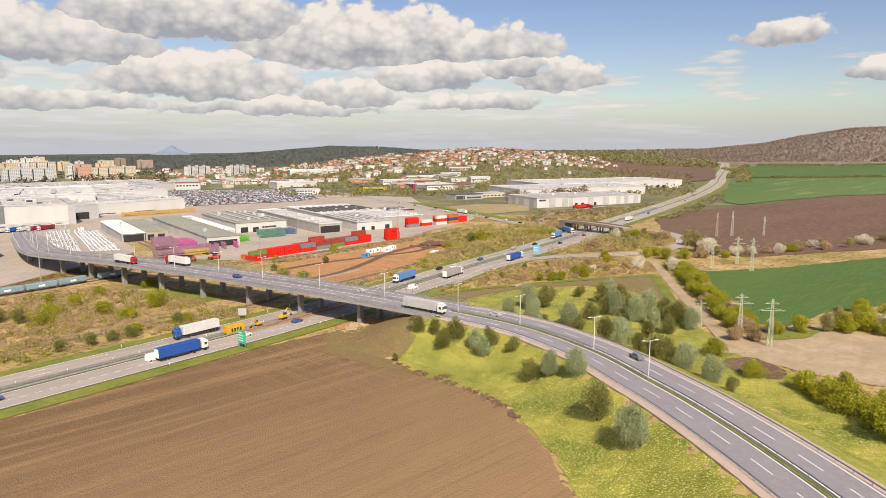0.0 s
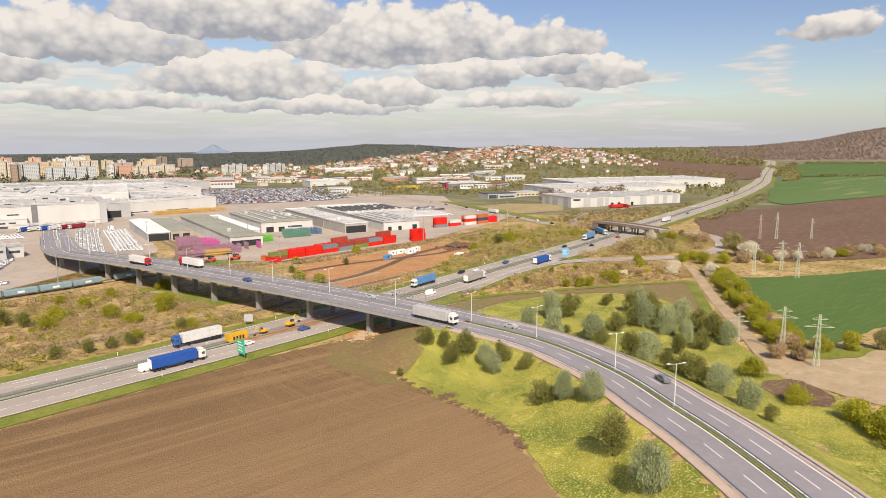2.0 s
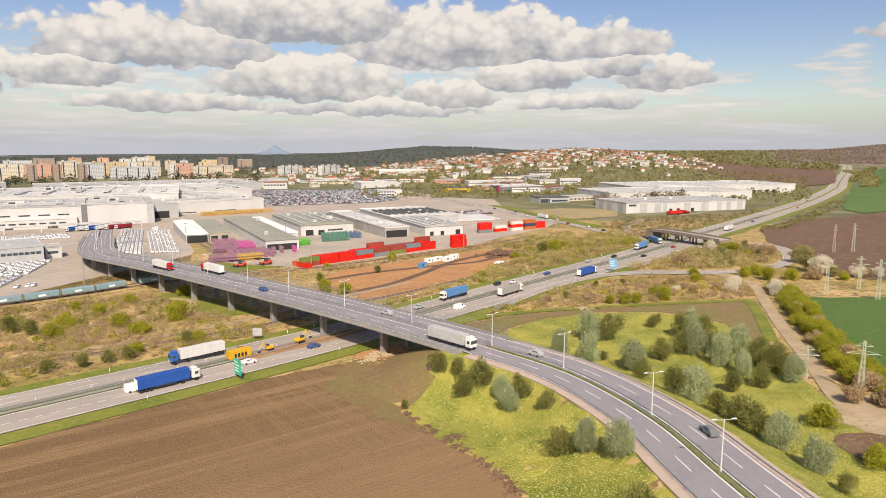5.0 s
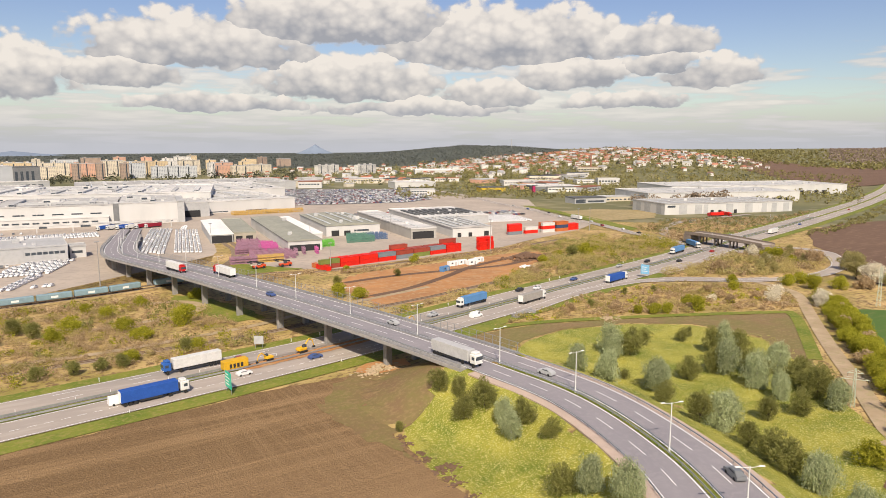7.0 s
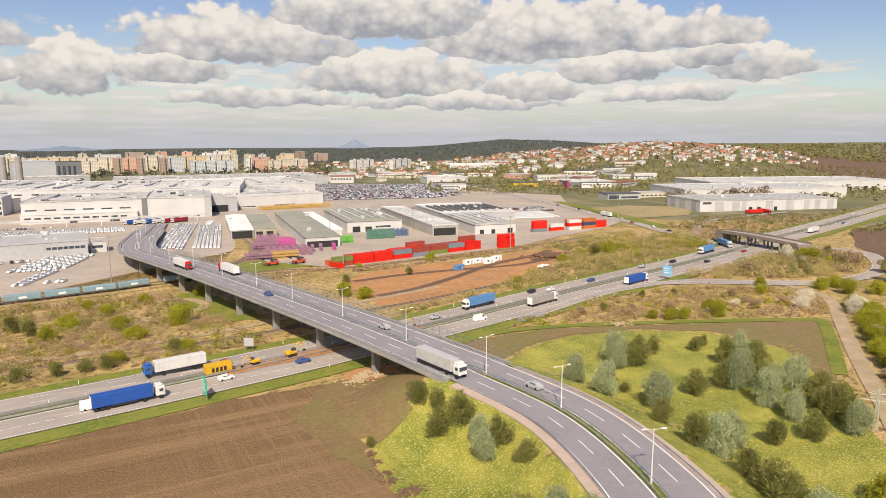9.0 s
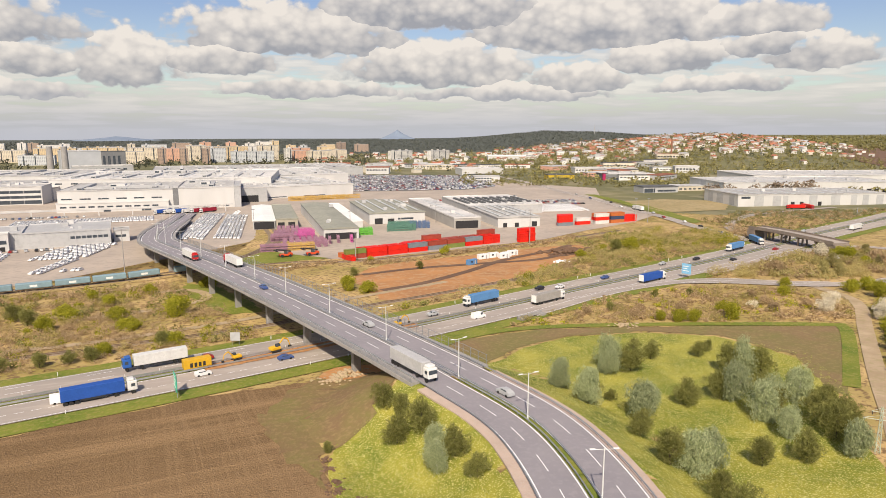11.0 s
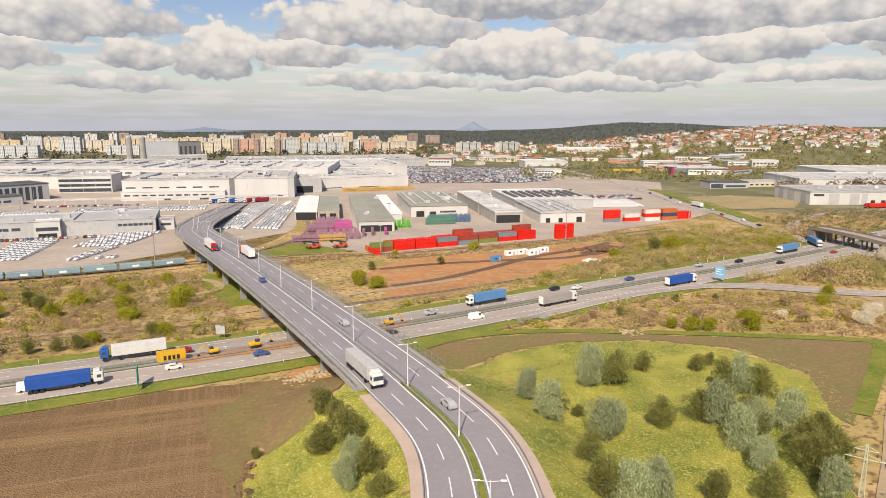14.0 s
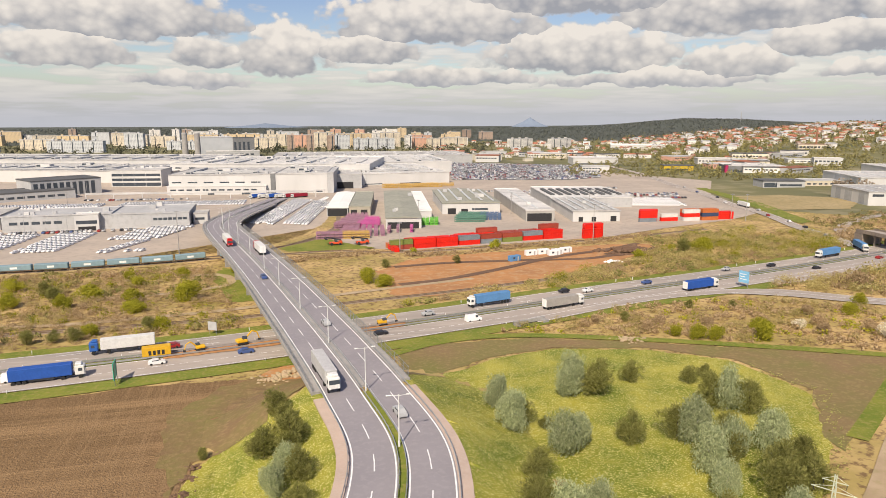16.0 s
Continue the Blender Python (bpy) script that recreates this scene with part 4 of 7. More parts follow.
RAILSIDE = [(-200, 195), (-30, 203), (70, 214), (82, 222), (60, 300), (45, 322), (-40, 322), (-200, 318)]
BEYOND = [(108, 226), (150, 236), (215, 250), (330, 272), (360, 290), (385, 330), (350, 350), (300, 352), (262, 338), (270, 322), (248, 296), (180, 254), (140, 238)]
STRIPSCRUB = [(125, 186), (150, 184), (190, 168), (240, 142), (262, 158), (266, 182), (245, 205), (190, 207), (140, 193)]
LOOP = [(240, 226), (262, 215), (290, 192), (318, 186), (345, 190), (368, 203), (388, 220), (390, 236), (370, 246), (335, 240), (295, 227)]
thicket("scrub_bushes", RAILSIDE, 900, 1.5, TWIGS, "bare brown thicket on dry ground beside the railway", 3, 130, leaf=0.17, gap=off_roads)
thicket("scrub_bushes", RAILSIDE, 200, 2.1, OLIVE, "olive-green bushes on dry ground beside the railway", 4, 50, gap=off_roads)
BUDDING = leaf_mat("budding_thicket", (0.29, 0.23, 0.085), (0.56, 0.47, 0.20))
thicket("scrub_bushes", BEYOND, 900, 1.6, TWIGS, "bare brown thicket beyond the motorway", 5, 130, leaf=0.17, gap=off_roads)
thicket("scrub_bushes", BEYOND, 260, 3.0, BUDDING, "rounded budding bushes beyond the motorway", 41, 330, leaf=0.17, gap=off_roads)
thicket("scrub_bushes", BEYOND, 60, 3.6, FRESH, "bright green bushes beyond the motorway", 42, 330, leaf=0.17, gap=off_roads)
thicket("scrub_bushes", LOOP, 90, 3.4, BUDDING, "rounded budding bushes inside the slip road's loop", 43, 330, leaf=0.17, gap=off_roads)
thicket("scrub_bushes", RAILSIDE, 190, 2.6, BUDDING, "rounded budding bushes beside the railway", 44, 300, leaf=0.17, gap=off_roads)
thicket("scrub_bushes", STRIPSCRUB, 70, 2.2, BUDDING, "rounded budding bushes beside the motorway", 45, 240, leaf=0.17, gap=off_roads)
thicket("scrub_bushes", BEYOND, 230, 2.4, OLIVE, "olive-green bushes beyond the motorway", 6, 50, gap=off_roads)
thicket("scrub_bushes", STRIPSCRUB, 260, 1.4, TWIGS, "low brown bushes beside the motorway", 7, 64, gap=off_roads)
thicket("scrub_bushes", STRIPSCRUB, 60, 1.5, FRESH, "low green bushes beside the motorway", 8, 40, gap=off_roads)
thicket("scrub_bushes", LOOP, 120, 2.6, TWIGS, "brown bushes inside the slip road's loop", 9, 50, gap=off_roads)
thicket("scrub_bushes", LOOP, 60, 3.4, PALEGREEN, "pale spring bushes inside the slip road's loop", 10, 60, gap=off_roads)
thicket("hedge_growth", [(130, 330), (165, 328), (205, 343), (240, 341), (285, 358), (282, 350), (238, 334), (200, 336), (165, 322), (132, 324)], 150, 1.9, TWIGS, "bare hedge below the container yard", 11, 46, dens=True)
thicket("hedge_growth", [(-200, 305), (-40, 316), (30, 320), (85, 336), (110, 345), (125, 338), (95, 328), (40, 312), (-40, 306), (-200, 296)], 420, 1.7, TWIGS, "bare hedge along the railway", 12, 46, dens=True, gap=off_roads)
thicket("tree_belt", [(410, 300), (560, 342), (700, 382), (690, 388), (600, 372), (500, 414), (420, 385), (398, 330)], 240, 2.4, WOODS, "brown and green bushes between motorway and warehouses", 13, 60, dens=True)
thicket("tree_belt", [(410, 300), (560, 342), (690, 382), (600, 368), (500, 410), (420, 385), (398, 330)], 260, 2.0, TWIGS, "bare bushes between motorway and warehouses", 23, 60, dens=True)
thicket("tree_belt", [(378, 300), (392, 296), (408, 318), (398, 330), (384, 322)], 46, 3.6, TWIGS, "bare trees beside the overpass", 24, 80, dens=True)
thicket("scrub_bushes", RAILSIDE, 380, 2.1, FRESH, "green brambles on dry ground beside the railway", 25, 110, leaf=0.24, gap=off_roads)
thicket("scrub_bushes", RAILSIDE, 560, 2.3, TWIGS, "tall bare brown thicket beside the railway", 31, 190, leaf=0.17, gap=off_roads)
thicket("tall_dry_grass", RAILSIDE, 1200, 0.6, leaf_mat("dry_grass_blades", (0.36, 0.26, 0.11), (0.55, 0.43, 0.20)), "tall dry grass beside the railway", 26, 46, leaf=0.3, gap=off_roads, dens=True)
thicket("tall_dry_grass", STRIPSCRUB, 420, 0.6, bpy.data.materials["dry_grass_blades"], "tall dry grass beside the motorway", 27, 46, leaf=0.3, gap=off_roads, dens=True)
thicket("tall_dry_grass", BEYOND, 900, 0.7, bpy.data.materials["dry_grass_blades"], "tall dry grass beyond the motorway", 28, 46, leaf=0.3, gap=off_roads, dens=True)
thicket("tree_belt", [(470, 272), (640, 318), (860, 390), (870, 380), (650, 305), (480, 262)], 90, 2.6, WOODS, "low bushes along the far motorway", 14, 40, leaf=0.6, dens=True)
thicket("tree_belt", [(1431, 533), (1621, 350), (1793, 184), (1809, 198), (1639, 366), (1449, 551)], 170, 5, WOODS, "dark hedge between the far fields", 15, 50, leaf=0.8, dens=True)
thicket("tree_belt", [(2400, 915), (2740, 596), (2890, 300), (2930, 310), (2770, 616), (2425, 945)], 200, 7, WOODS, "spring trees below the brown hill", 17, 50, leaf=1.0, dens=True)
thicket("tree_belt", [(1210, 500), (1700, 700), (2000, 880), (2020, 860), (1720, 680), (1230, 485)], 150, 6, WOODS, "tree line along the far motorway", 16, 30, leaf=1.1, dens=True)
FLOWER = leaf_mat("flowering_grass", (0.17, 0.215, 0.022), (0.62, 0.57, 0.24))
EAST = [(100, 140), (112, 157), (145, 169), (172, 163), (190, 148), (196, 125), (178, 101), (146, 73), (124, 46), (104, 12), (80, 30), (98, 60), (106, 100)]
WEST = [(78, 134), (80, 100), (72, 66), (52, 36), (30, 10), (10, 10), (27, 40), (39, 55), (46, 67), (52, 78), (55, 92), (55, 106), (58, 126)]
thicket("meadow_tufts", EAST, 7000, 0.32, FLOWER, "tufts of flowering meadow grass", 31, 16, leaf=0.22, gap=off_roads, dens=True)
thicket("meadow_tufts", WEST, 3400, 0.32, FLOWER, "tufts of flowering meadow grass", 32, 16, leaf=0.22, gap=off_roads, dens=True)


# ---- the works: halls, yards, containers ----
SALMON = mat("salmon_plaster", (0.62, 0.36, 0.27), (0.55, 0.31, 0.23), 0.1)
def paint(name, c, rough=0.5):
    return mat(name, c, tuple(v * 0.85 for v in c), 0.5, rough=rough, c=tuple(v * 0.65 for v in c), scale2=2.5, amount=0.35, space="object", rand=0.1)


def hall(name, x, y, w, d, h, turn, wall, roof, label, rise=0.0, windows=(), gates=(), skylights=0, vents=0, side_gates=(), cat="industrial building", seed=1, base=None, canopy=0):
    """A hall with its front left corner at (x, y), w along the front and d back; openings as (offset, width, sill, top)."""
    rnd = random.Random(seed)
    g = hz(x, y) if base is None else base
    top = tagged(empty(name, pose(x, y, g, 0, 0, turn)), label, cat)
    bm = bmesh.new()
    box(bm, 0, w, 0, d, -3, h)
    for k in range(1, int(w / 12)):
        box(bm, k * 12 - 0.12, k * 12 + 0.12, -0.12, 0.05, -1, h - 0.3)
    part("wall", bm, wall, top)
    bm = bmesh.new()
    if rise:
        vs = [bm.verts.new(p) for p in ((-0.5, -0.5, h), (w + 0.5, -0.5, h), (w / 2, -0.5, h + rise), (-0.5, d + 0.5, h), (w + 0.5, d + 0.5, h), (w / 2, d + 0.5, h + rise),
                                        (-0.5, -0.5, h - 0.5), (w + 0.5, -0.5, h - 0.5), (-0.5, d + 0.5, h - 0.5), (w + 0.5, d + 0.5, h - 0.5))]
        for f in ((0, 2, 5, 3), (2, 1, 4, 5), (6, 7, 1, 2, 0), (9, 8, 3, 5, 4), (8, 6, 0, 3), (7, 9, 4, 1)):
            bm.faces.new([vs[i] for i in f])
    else:
        box(bm, -0.3, w + 0.3, -0.3, d + 0.3, h, h + 0.9)
        lid = [f for f in bm.faces if f.normal.z > 0.9]
        bmesh.ops.inset_region(bm, faces=lid, thickness=0.5)
        bmesh.ops.translate(bm, vec=(0, 0, -0.55), verts=list({v for f in lid for v in f.verts}))
    bmesh.ops.recalc_face_normals(bm, faces=bm.faces[:])
    part("roof", bm, roof, top)
    for o, ww, z0, z1 in windows:
        part("window", boxes((o, o + ww, -0.06, 0.08, z0, z1)), GLASSY, top, "dark window strip")
    # Gates are dark slabs on the solid wall, standing for shade inside.
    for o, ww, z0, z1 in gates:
        part("gate", boxes((o, o + ww, -0.16, 0.1, z0, z1)), DARK, top, "dark slab painted as gateway shade")
    for o, ww, z0, z1 in side_gates:
        part("panel", boxes((-0.08, 0.08, o, o + ww, z0, z1)), GREYWALL, top, "grey wall panel")
    zr = lambda u: h + 0.36 + (rise * (1 - abs(u - w / 2) / (w / 2)) if rise else 0)
    for k in range(skylights):
        u = w * (k + 0.5) / skylights
        part("skylight", boxes((u - 0.8, u + 0.8, d * 0.06, d * 0.94, zr(u) - 0.1, zr(u) + 0.35), bevel=0.1), SKYLIGHT, top, "pale skylight strip")
    for k in range(vents):
        u, v, s = rnd.uniform(w * 0.08, w * 0.9), rnd.uniform(d * 0.1, d * 0.9), rnd.uniform(1.0, 2.6)
        part("roof_vent", boxes((u, u + s * 1.5, v, v + s, zr(u) - 0.3, zr(u) + s * 0.9), bevel=0.08), GREYWALL if k % 3 else WHITE, top, "roof ventilation unit")
    if vents >= 14:
        # long glazed ridges, duct runs and plant rooms on the great roofs
        for k in range(int(w / 26)):
            u = w * (k + 0.5) / int(w / 26) + rnd.uniform(-4, 4)
            v0, v1, s = d * rnd.uniform(0.08, 0.25), d * rnd.uniform(0.5, 0.92), rnd.uniform(1.2, 2.2)
            ridge = part("roof_ridge", boxes((u - 2.4, u + 2.4, v0, v1, h + 0.2, h + 0.3 + s), bevel=0.15), WHITE if k % 2 else GREYWALL, top, "long raised roof ridge")
            part("glazing", boxes((u - 2.0, u + 2.0, v0 - 0.07, v0 + 0.05, h + 0.7, h + s)), GLASSY, ridge, "dark ridge glazing")
        for k in range(3):
            v = d * rnd.uniform(0.1, 0.85)
            u0, u1 = w * rnd.uniform(0.03, 0.3), w * rnd.uniform(0.5, 0.96)
            part("duct", boxes((u0, u1, v, v + 1.2, h + 1.0, h + 2.0), *[(u0 + (u1 - u0) * q / 6, u0 + (u1 - u0) * q / 6 + 0.4, v + 0.3, v + 0.9, h + 0.2, h + 1.02) for q in range(7)]), GREYWALL, top, "grey roof duct on short legs")
        for k in range(2):
            u, v, s = w * rnd.uniform(0.05, 0.75), d * rnd.uniform(0.15, 0.7), rnd.uniform(2.6, 4.6)
            room = part("plant_room", boxes((u, u + rnd.uniform(8, 18), v, v + 9, h + 0.2, h + s), bevel=0.1), WHITE if k else GREYWALL, top, "roof plant room")
            part("louvre", boxes((u + 1, u + 6, v - 0.08, v + 0.05, h + 1.0, h + s - 0.6)), GLASSY, room, "dark louvre")
    return top


DARKCLAD = mat("dark_grey_cladding", (0.20, 0.205, 0.21), (0.16, 0.165, 0.17), 0.3)
ROOFWHITE = mat("white_roof_membrane", (0.80, 0.79, 0.77), (0.72, 0.715, 0.70), 0.06, c=(0.6, 0.59, 0.57), scale2=0.5, amount=0.3)
SKYLIGHT = mat("skylight_sheet", (0.55, 0.57, 0.56), (0.48, 0.5, 0.5), 0.3, rough=0.35)
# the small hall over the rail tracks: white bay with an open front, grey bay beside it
hall("rail_hall", 104.5, 491, 15.4, 100, 6.6, -9.2, GREYWALL, ROOFWHITE, "pale rail hall with its wide front painted dark as interior shade", rise=0.8, gates=((0.7, 14.0, -0.4, 5.4),))
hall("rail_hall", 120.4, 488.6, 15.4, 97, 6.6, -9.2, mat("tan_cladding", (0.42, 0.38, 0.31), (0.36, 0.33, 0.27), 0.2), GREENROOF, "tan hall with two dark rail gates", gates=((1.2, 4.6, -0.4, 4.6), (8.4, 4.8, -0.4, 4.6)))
# long hall with the grey-green roof
hall("storage_hall", 137.2, 422.5, 22.6, 158, 7.4, -8.2, WHITE, GREENROOF, "long white storage hall with a grey-green roof", rise=0.8, gates=((1.0, 20, -0.4, 4.4),), vents=3, seed=4)
hall("lean_to_roof", 163.8, 456, 10.4, 118, 6.4, -8.2, WHITE, ROOFWHITE, "white lean-to roof beside the storage hall", seed=5)
hall("assembly_hall", 188, 480.5, 43, 92, 8.6, -8.2, WHITE, GREENROOF, "white assembly hall with ribbed grey roof", rise=1.2, gates=((4, 6, -0.3, 4.5), (14, 5, -0.3, 4)), windows=((22, 12, 3, 4.4),), skylights=5, vents=9, seed=6)
hall("canopy_hall", 235, 432, 20, 142, 7.4, -9, mat("shade_canopy", (0.40, 0.385, 0.36), (0.34, 0.33, 0.31), 0.1), PALEROOF, "grey canopy hall along the rail siding", gates=((1, 17, -0.3, 5.6),), skylights=1, vents=2, seed=7)
hall("logistics_hall", 265.4, 422.5, 32.5, 74, 7.6, -11, WHITE, PALEROOF, "low white logistics hall beside the container yard", rise=0.7, gates=((4, 3, -0.3, 3.4), (13, 3, -0.3, 3.4), (26, 4, -0.3, 4)), skylights=5, vents=6, seed=8)
hall("logistics_hall", 280, 497, 66, 84, 7.6, -10, GREYWALL, PALEROOF, "grey hall with dark ribbed roof lights", vents=6, seed=9)
for k in range(9):
    u = 4 + 7 * k
    q = pose(280, 497, hz(280, 497), 0, 0, -10)
    top = tagged(empty("roof_light", q), "dark glazed roof light on the grey hall", "roof light", group="dark roof lights")
    part("glazing", boxes((u, u + 3.4, 18, 62, 8.0, 9.1), bevel=0.3), DARKROOF, top)
    part("curb", boxes((u - 0.3, u + 3.7, 17.6, 62.4, 7.9, 8.05)), GREYWALL, top)
# the great white hall behind the yard
hall("works_hall", -32, 693.3, 99, 96, 18.5, -9, WHITE, PALEROOF, "great white works hall with grey roof steps", windows=[(3 + k * 15, 9, 11.0, 12.2) for k in range(6)], vents=22, seed=10)
hall("works_front_annex", -33, 687.2, 93, 6.2, 8.0, -9, WHITE, WHITE, "low white front annex with a strip of small windows", windows=[(3 + k * 7.6, 5.2, 4.2, 5.6) for k in range(11)] + [(38, 6, 0.2, 2.8), (70, 8, 0.2, 2.6)], seed=110)
hall("works_hall", 68, 677.4, 50, 110, 18.8, -9, WHITE, PALEROOF, "great white works hall with a stepped roof", windows=[(3 + k * 9, 6, 1.4, 2.6) for k in range(5)], vents=18, seed=11)
hall("stair_tower", 63.4, 677.6, 4.6, 6, 19.6, -9, DARKCLAD, GREYWALL, "dark grey stair tower between the works halls", seed=12)
hall("works_hall_corner", 117.5, 669.8, 6.0, 70, 19.6, -9, GREYWALL, GREYWALL, "grey end wall of the works hall", seed=13)
hall("works_hall", 126, 712, 30, 90, 14.5, -5, GREYWALL, PALEROOF, "grey works hall with a dark dock", gates=((3, 18, -0.4, 7),), vents=6, seed=14)
hall("works_hall", 152, 736, 108, 150, 12.2, 5, WHITE, PALEROOF, "wide pale works hall with many roof machines", vents=44, skylights=5, windows=((10, 20, 1, 2), (50, 24, 1, 2)), seed=15)
hall("works_hall", -50, 830, 230, 150, 20.5, -15, WHITE, PALEROOF, "broad white works hall with roof steps", vents=30, skylights=6, windows=[(6 + k * 16, 7, 15.5, 17) for k in range(12)], seed=16)
hall("works_hall", 110, 900, 190, 170, 14, -2, WHITE, PALEROOF, "broad pale works hall with tubes on its roof", vents=40, skylights=4, seed=17)
hall("works_hall", -330, 905, 300, 120, 13, -18, WHITE, PALEROOF, "long white works hall with saw-like vents", vents=26, skylights=8, seed=18)
hall("works_hall", -420, 1060, 420, 140, 17, -16, WHITE, PALEROOF, "far white works hall", vents=20, skylights=4, seed=19)
hall("works_hall", -700, 980, 300, 160, 15, -18, WHITE, PALEROOF, "far white works hall", vents=20, skylights=4, seed=20)
hall("works_hall", -420, 760, 170, 90, 12, -18, WHITE, PALEROOF, "white works hall with flat roof", vents=16, skylights=3, seed=21)
hall("works_hall", 60, 1090, 320, 150, 12, -4, GREYWALL, PALEROOF, "far pale works hall", vents=30, skylights=7, seed=22)
hall("boiler_house", -74.2, 1329.8, 62.7, 60, 36.0, 8, mat("blue_grey_cladding", (0.46, 0.48, 0.50), (0.40, 0.42, 0.44), 0.05), GREYWALL, "tall blue-grey boiler house", vents=5, seed=23)
hall("boiler_house", -11.6, 1333.7, 38.9, 40, 35.0, 8, DARKCLAD, DARKROOF, "dark ribbed annex of the boiler house", windows=[(2 + 8 * k, 4, 3, 28) for k in range(4)], seed=24)
hall("boiler_house_wing", -54.2, 1269.8, 92, 30, 13, 6, GREYWALL, PALEROOF, "low grey wing before the boiler house", windows=[(4 + 9 * k, 6, 6, 9) for k in range(9)], vents=6, seed=124)
for x, y in ((-77, 1180), (-57, 1175)):
    top = tagged(empty("factory_chimney", pose(x, y, -8)), "tall pale concrete factory chimney", "chimney", group="twin chimneys")
    part("shaft", rods(((0, 0, -1), (0, 0, 47.5), 5.2, 4.2, 20)), CONCRETE, top)
    part("rim", rods(((0, 0, 47.3), (0, 0, 48.6), 4.5, 4.5, 20)), GREYWALL, top)
# offices
hall("office_block", -103, 783, 52, 40, 17.5, -8, WHITE, PALEROOF, "white office block with three dark window bands", windows=((1, 50, 11.5, 14.2), (1, 50, 6.5, 9.2), (1, 50, 1.0, 4.6)), vents=4, seed=25)
hall("glass_office", -150, 690, 62, 40, 15, 35, GREYWALL, DARKROOF, "grey glass office with an overhanging dark roof", windows=[(2 + k * 5.6, 3.6, 1, 13) for k in range(10)], seed=26)
hall("office_block", -190, 640, 90, 40, 7, 30, GREYWALL, DARKROOF, "low grey office wing", windows=[(3 + k * 8, 6, 2, 4) for k in range(10)], seed=27)
# low building beside the delivery yard
hall("delivery_hall", -95, 464, 62, 34, 9.6, 2, GREYWALL, GREYWALL, "long grey delivery hall with a white entrance", windows=[(4 + 6.2 * k, 4.6, 4.6, 6.4) for k in range(5)], vents=7, seed=28)
hall("delivery_entrance", -53.5, 461.2, 14, 6, 10.2, 2, WHITE, WHITE, "white entrance block of the delivery hall", windows=((1, 12, 4.4, 6.6),), gates=((2, 10, -0.3, 2.8),), seed=29)
hall("delivery_hall", -33, 465, 47, 42, 9.2, 0.5, GREYWALL, GREYWALL, "grey delivery hall with a window band", windows=[(25 + 3.0 * k, 2.5, 4.8, 6.4) for k in range(7)], vents=4, seed=30)
hall("gatehouse", 15.5, 474, 9, 14, 7, 0, WHITE, PALEROOF, "small white gatehouse beside the yard", windows=((1, 6, 3, 4.6),), seed=31)
hall("yard_shed", -75, 505, 60, 20, 5, 6, WHITE, PALEROOF, "white shed with a ribbed roof", rise=1.5, skylights=8, seed=32)
hall("delivery_hall", -260, 470, 160, 40, 9, 2, GREYWALL, PALEROOF, "long grey hall at the yard's edge", windows=[(4 + 9 * k, 6, 4.6, 6.4) for k in range(16)], vents=10, seed=33)
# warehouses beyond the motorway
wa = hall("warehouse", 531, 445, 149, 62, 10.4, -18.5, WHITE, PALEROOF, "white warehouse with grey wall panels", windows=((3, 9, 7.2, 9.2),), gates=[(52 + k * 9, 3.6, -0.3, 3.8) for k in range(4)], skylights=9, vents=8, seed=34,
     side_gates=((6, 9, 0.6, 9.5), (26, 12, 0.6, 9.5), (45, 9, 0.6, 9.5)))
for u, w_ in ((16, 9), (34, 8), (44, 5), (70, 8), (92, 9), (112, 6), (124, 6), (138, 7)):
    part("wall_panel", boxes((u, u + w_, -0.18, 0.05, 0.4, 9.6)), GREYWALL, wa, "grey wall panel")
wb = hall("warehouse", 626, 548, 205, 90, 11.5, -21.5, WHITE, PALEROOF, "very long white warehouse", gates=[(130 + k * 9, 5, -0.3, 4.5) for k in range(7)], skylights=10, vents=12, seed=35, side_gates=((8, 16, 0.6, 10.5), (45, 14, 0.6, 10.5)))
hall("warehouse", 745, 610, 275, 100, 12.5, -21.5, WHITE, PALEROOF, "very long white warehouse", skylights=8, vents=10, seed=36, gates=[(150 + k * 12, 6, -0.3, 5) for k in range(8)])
# retail sheds towards the town
hall("retail_shed", 648, 780, 72, 44, 8.5, -20, DARKCLAD, PALEROOF, "dark grey retail shed with a pale roof", windows=((6, 56, 0.5, 3.4),), vents=6, seed=37)
hall("retail_sign_wall", 645, 782, 7, 6, 9.6, -20, paint("magenta_paint", (0.45, 0.03, 0.12)), DARKROOF, "magenta corner of the retail shed", seed=38)
hall("car_showroom", 556, 598, 42, 26, 6.4, -16, GREYWALL, DARKROOF, "grey car showroom with a glass front", windows=((1, 13, 0.5, 5.2), (17, 22, 1.5, 3.6)), seed=39)
hall("retail_shed", 606, 598, 40, 20, 5.5, -14, mat("cream_plaster", (0.58, 0.52, 0.42), (0.5, 0.45, 0.36), 0.2), GREYWALL, "cream low building with windows", windows=[(3 + k * 6, 3.6, 1.6, 3.2) for k in range(6)], seed=40)
hall("retail_shed", 590, 840, 40, 22, 6.5, -18, paint("yellow_facade", (0.66, 0.46, 0.05)), DARKROOF, "low shop with a bright yellow front", windows=((3, 30, 0.5, 2.6),), seed=138)
hall("retail_shed", 798, 1400, 118, 60, 11, -26, WHITE, ROOFWHITE, "white retail hall with a red front band", windows=((5, 100, 0.5, 3),), vents=6, seed=139)
hall("retail_sign_wall", 880, 1362, 22, 4, 9, -26, paint("red_facade", (0.60, 0.03, 0.03)), DARKROOF, "bright red front of the retail hall", seed=140)
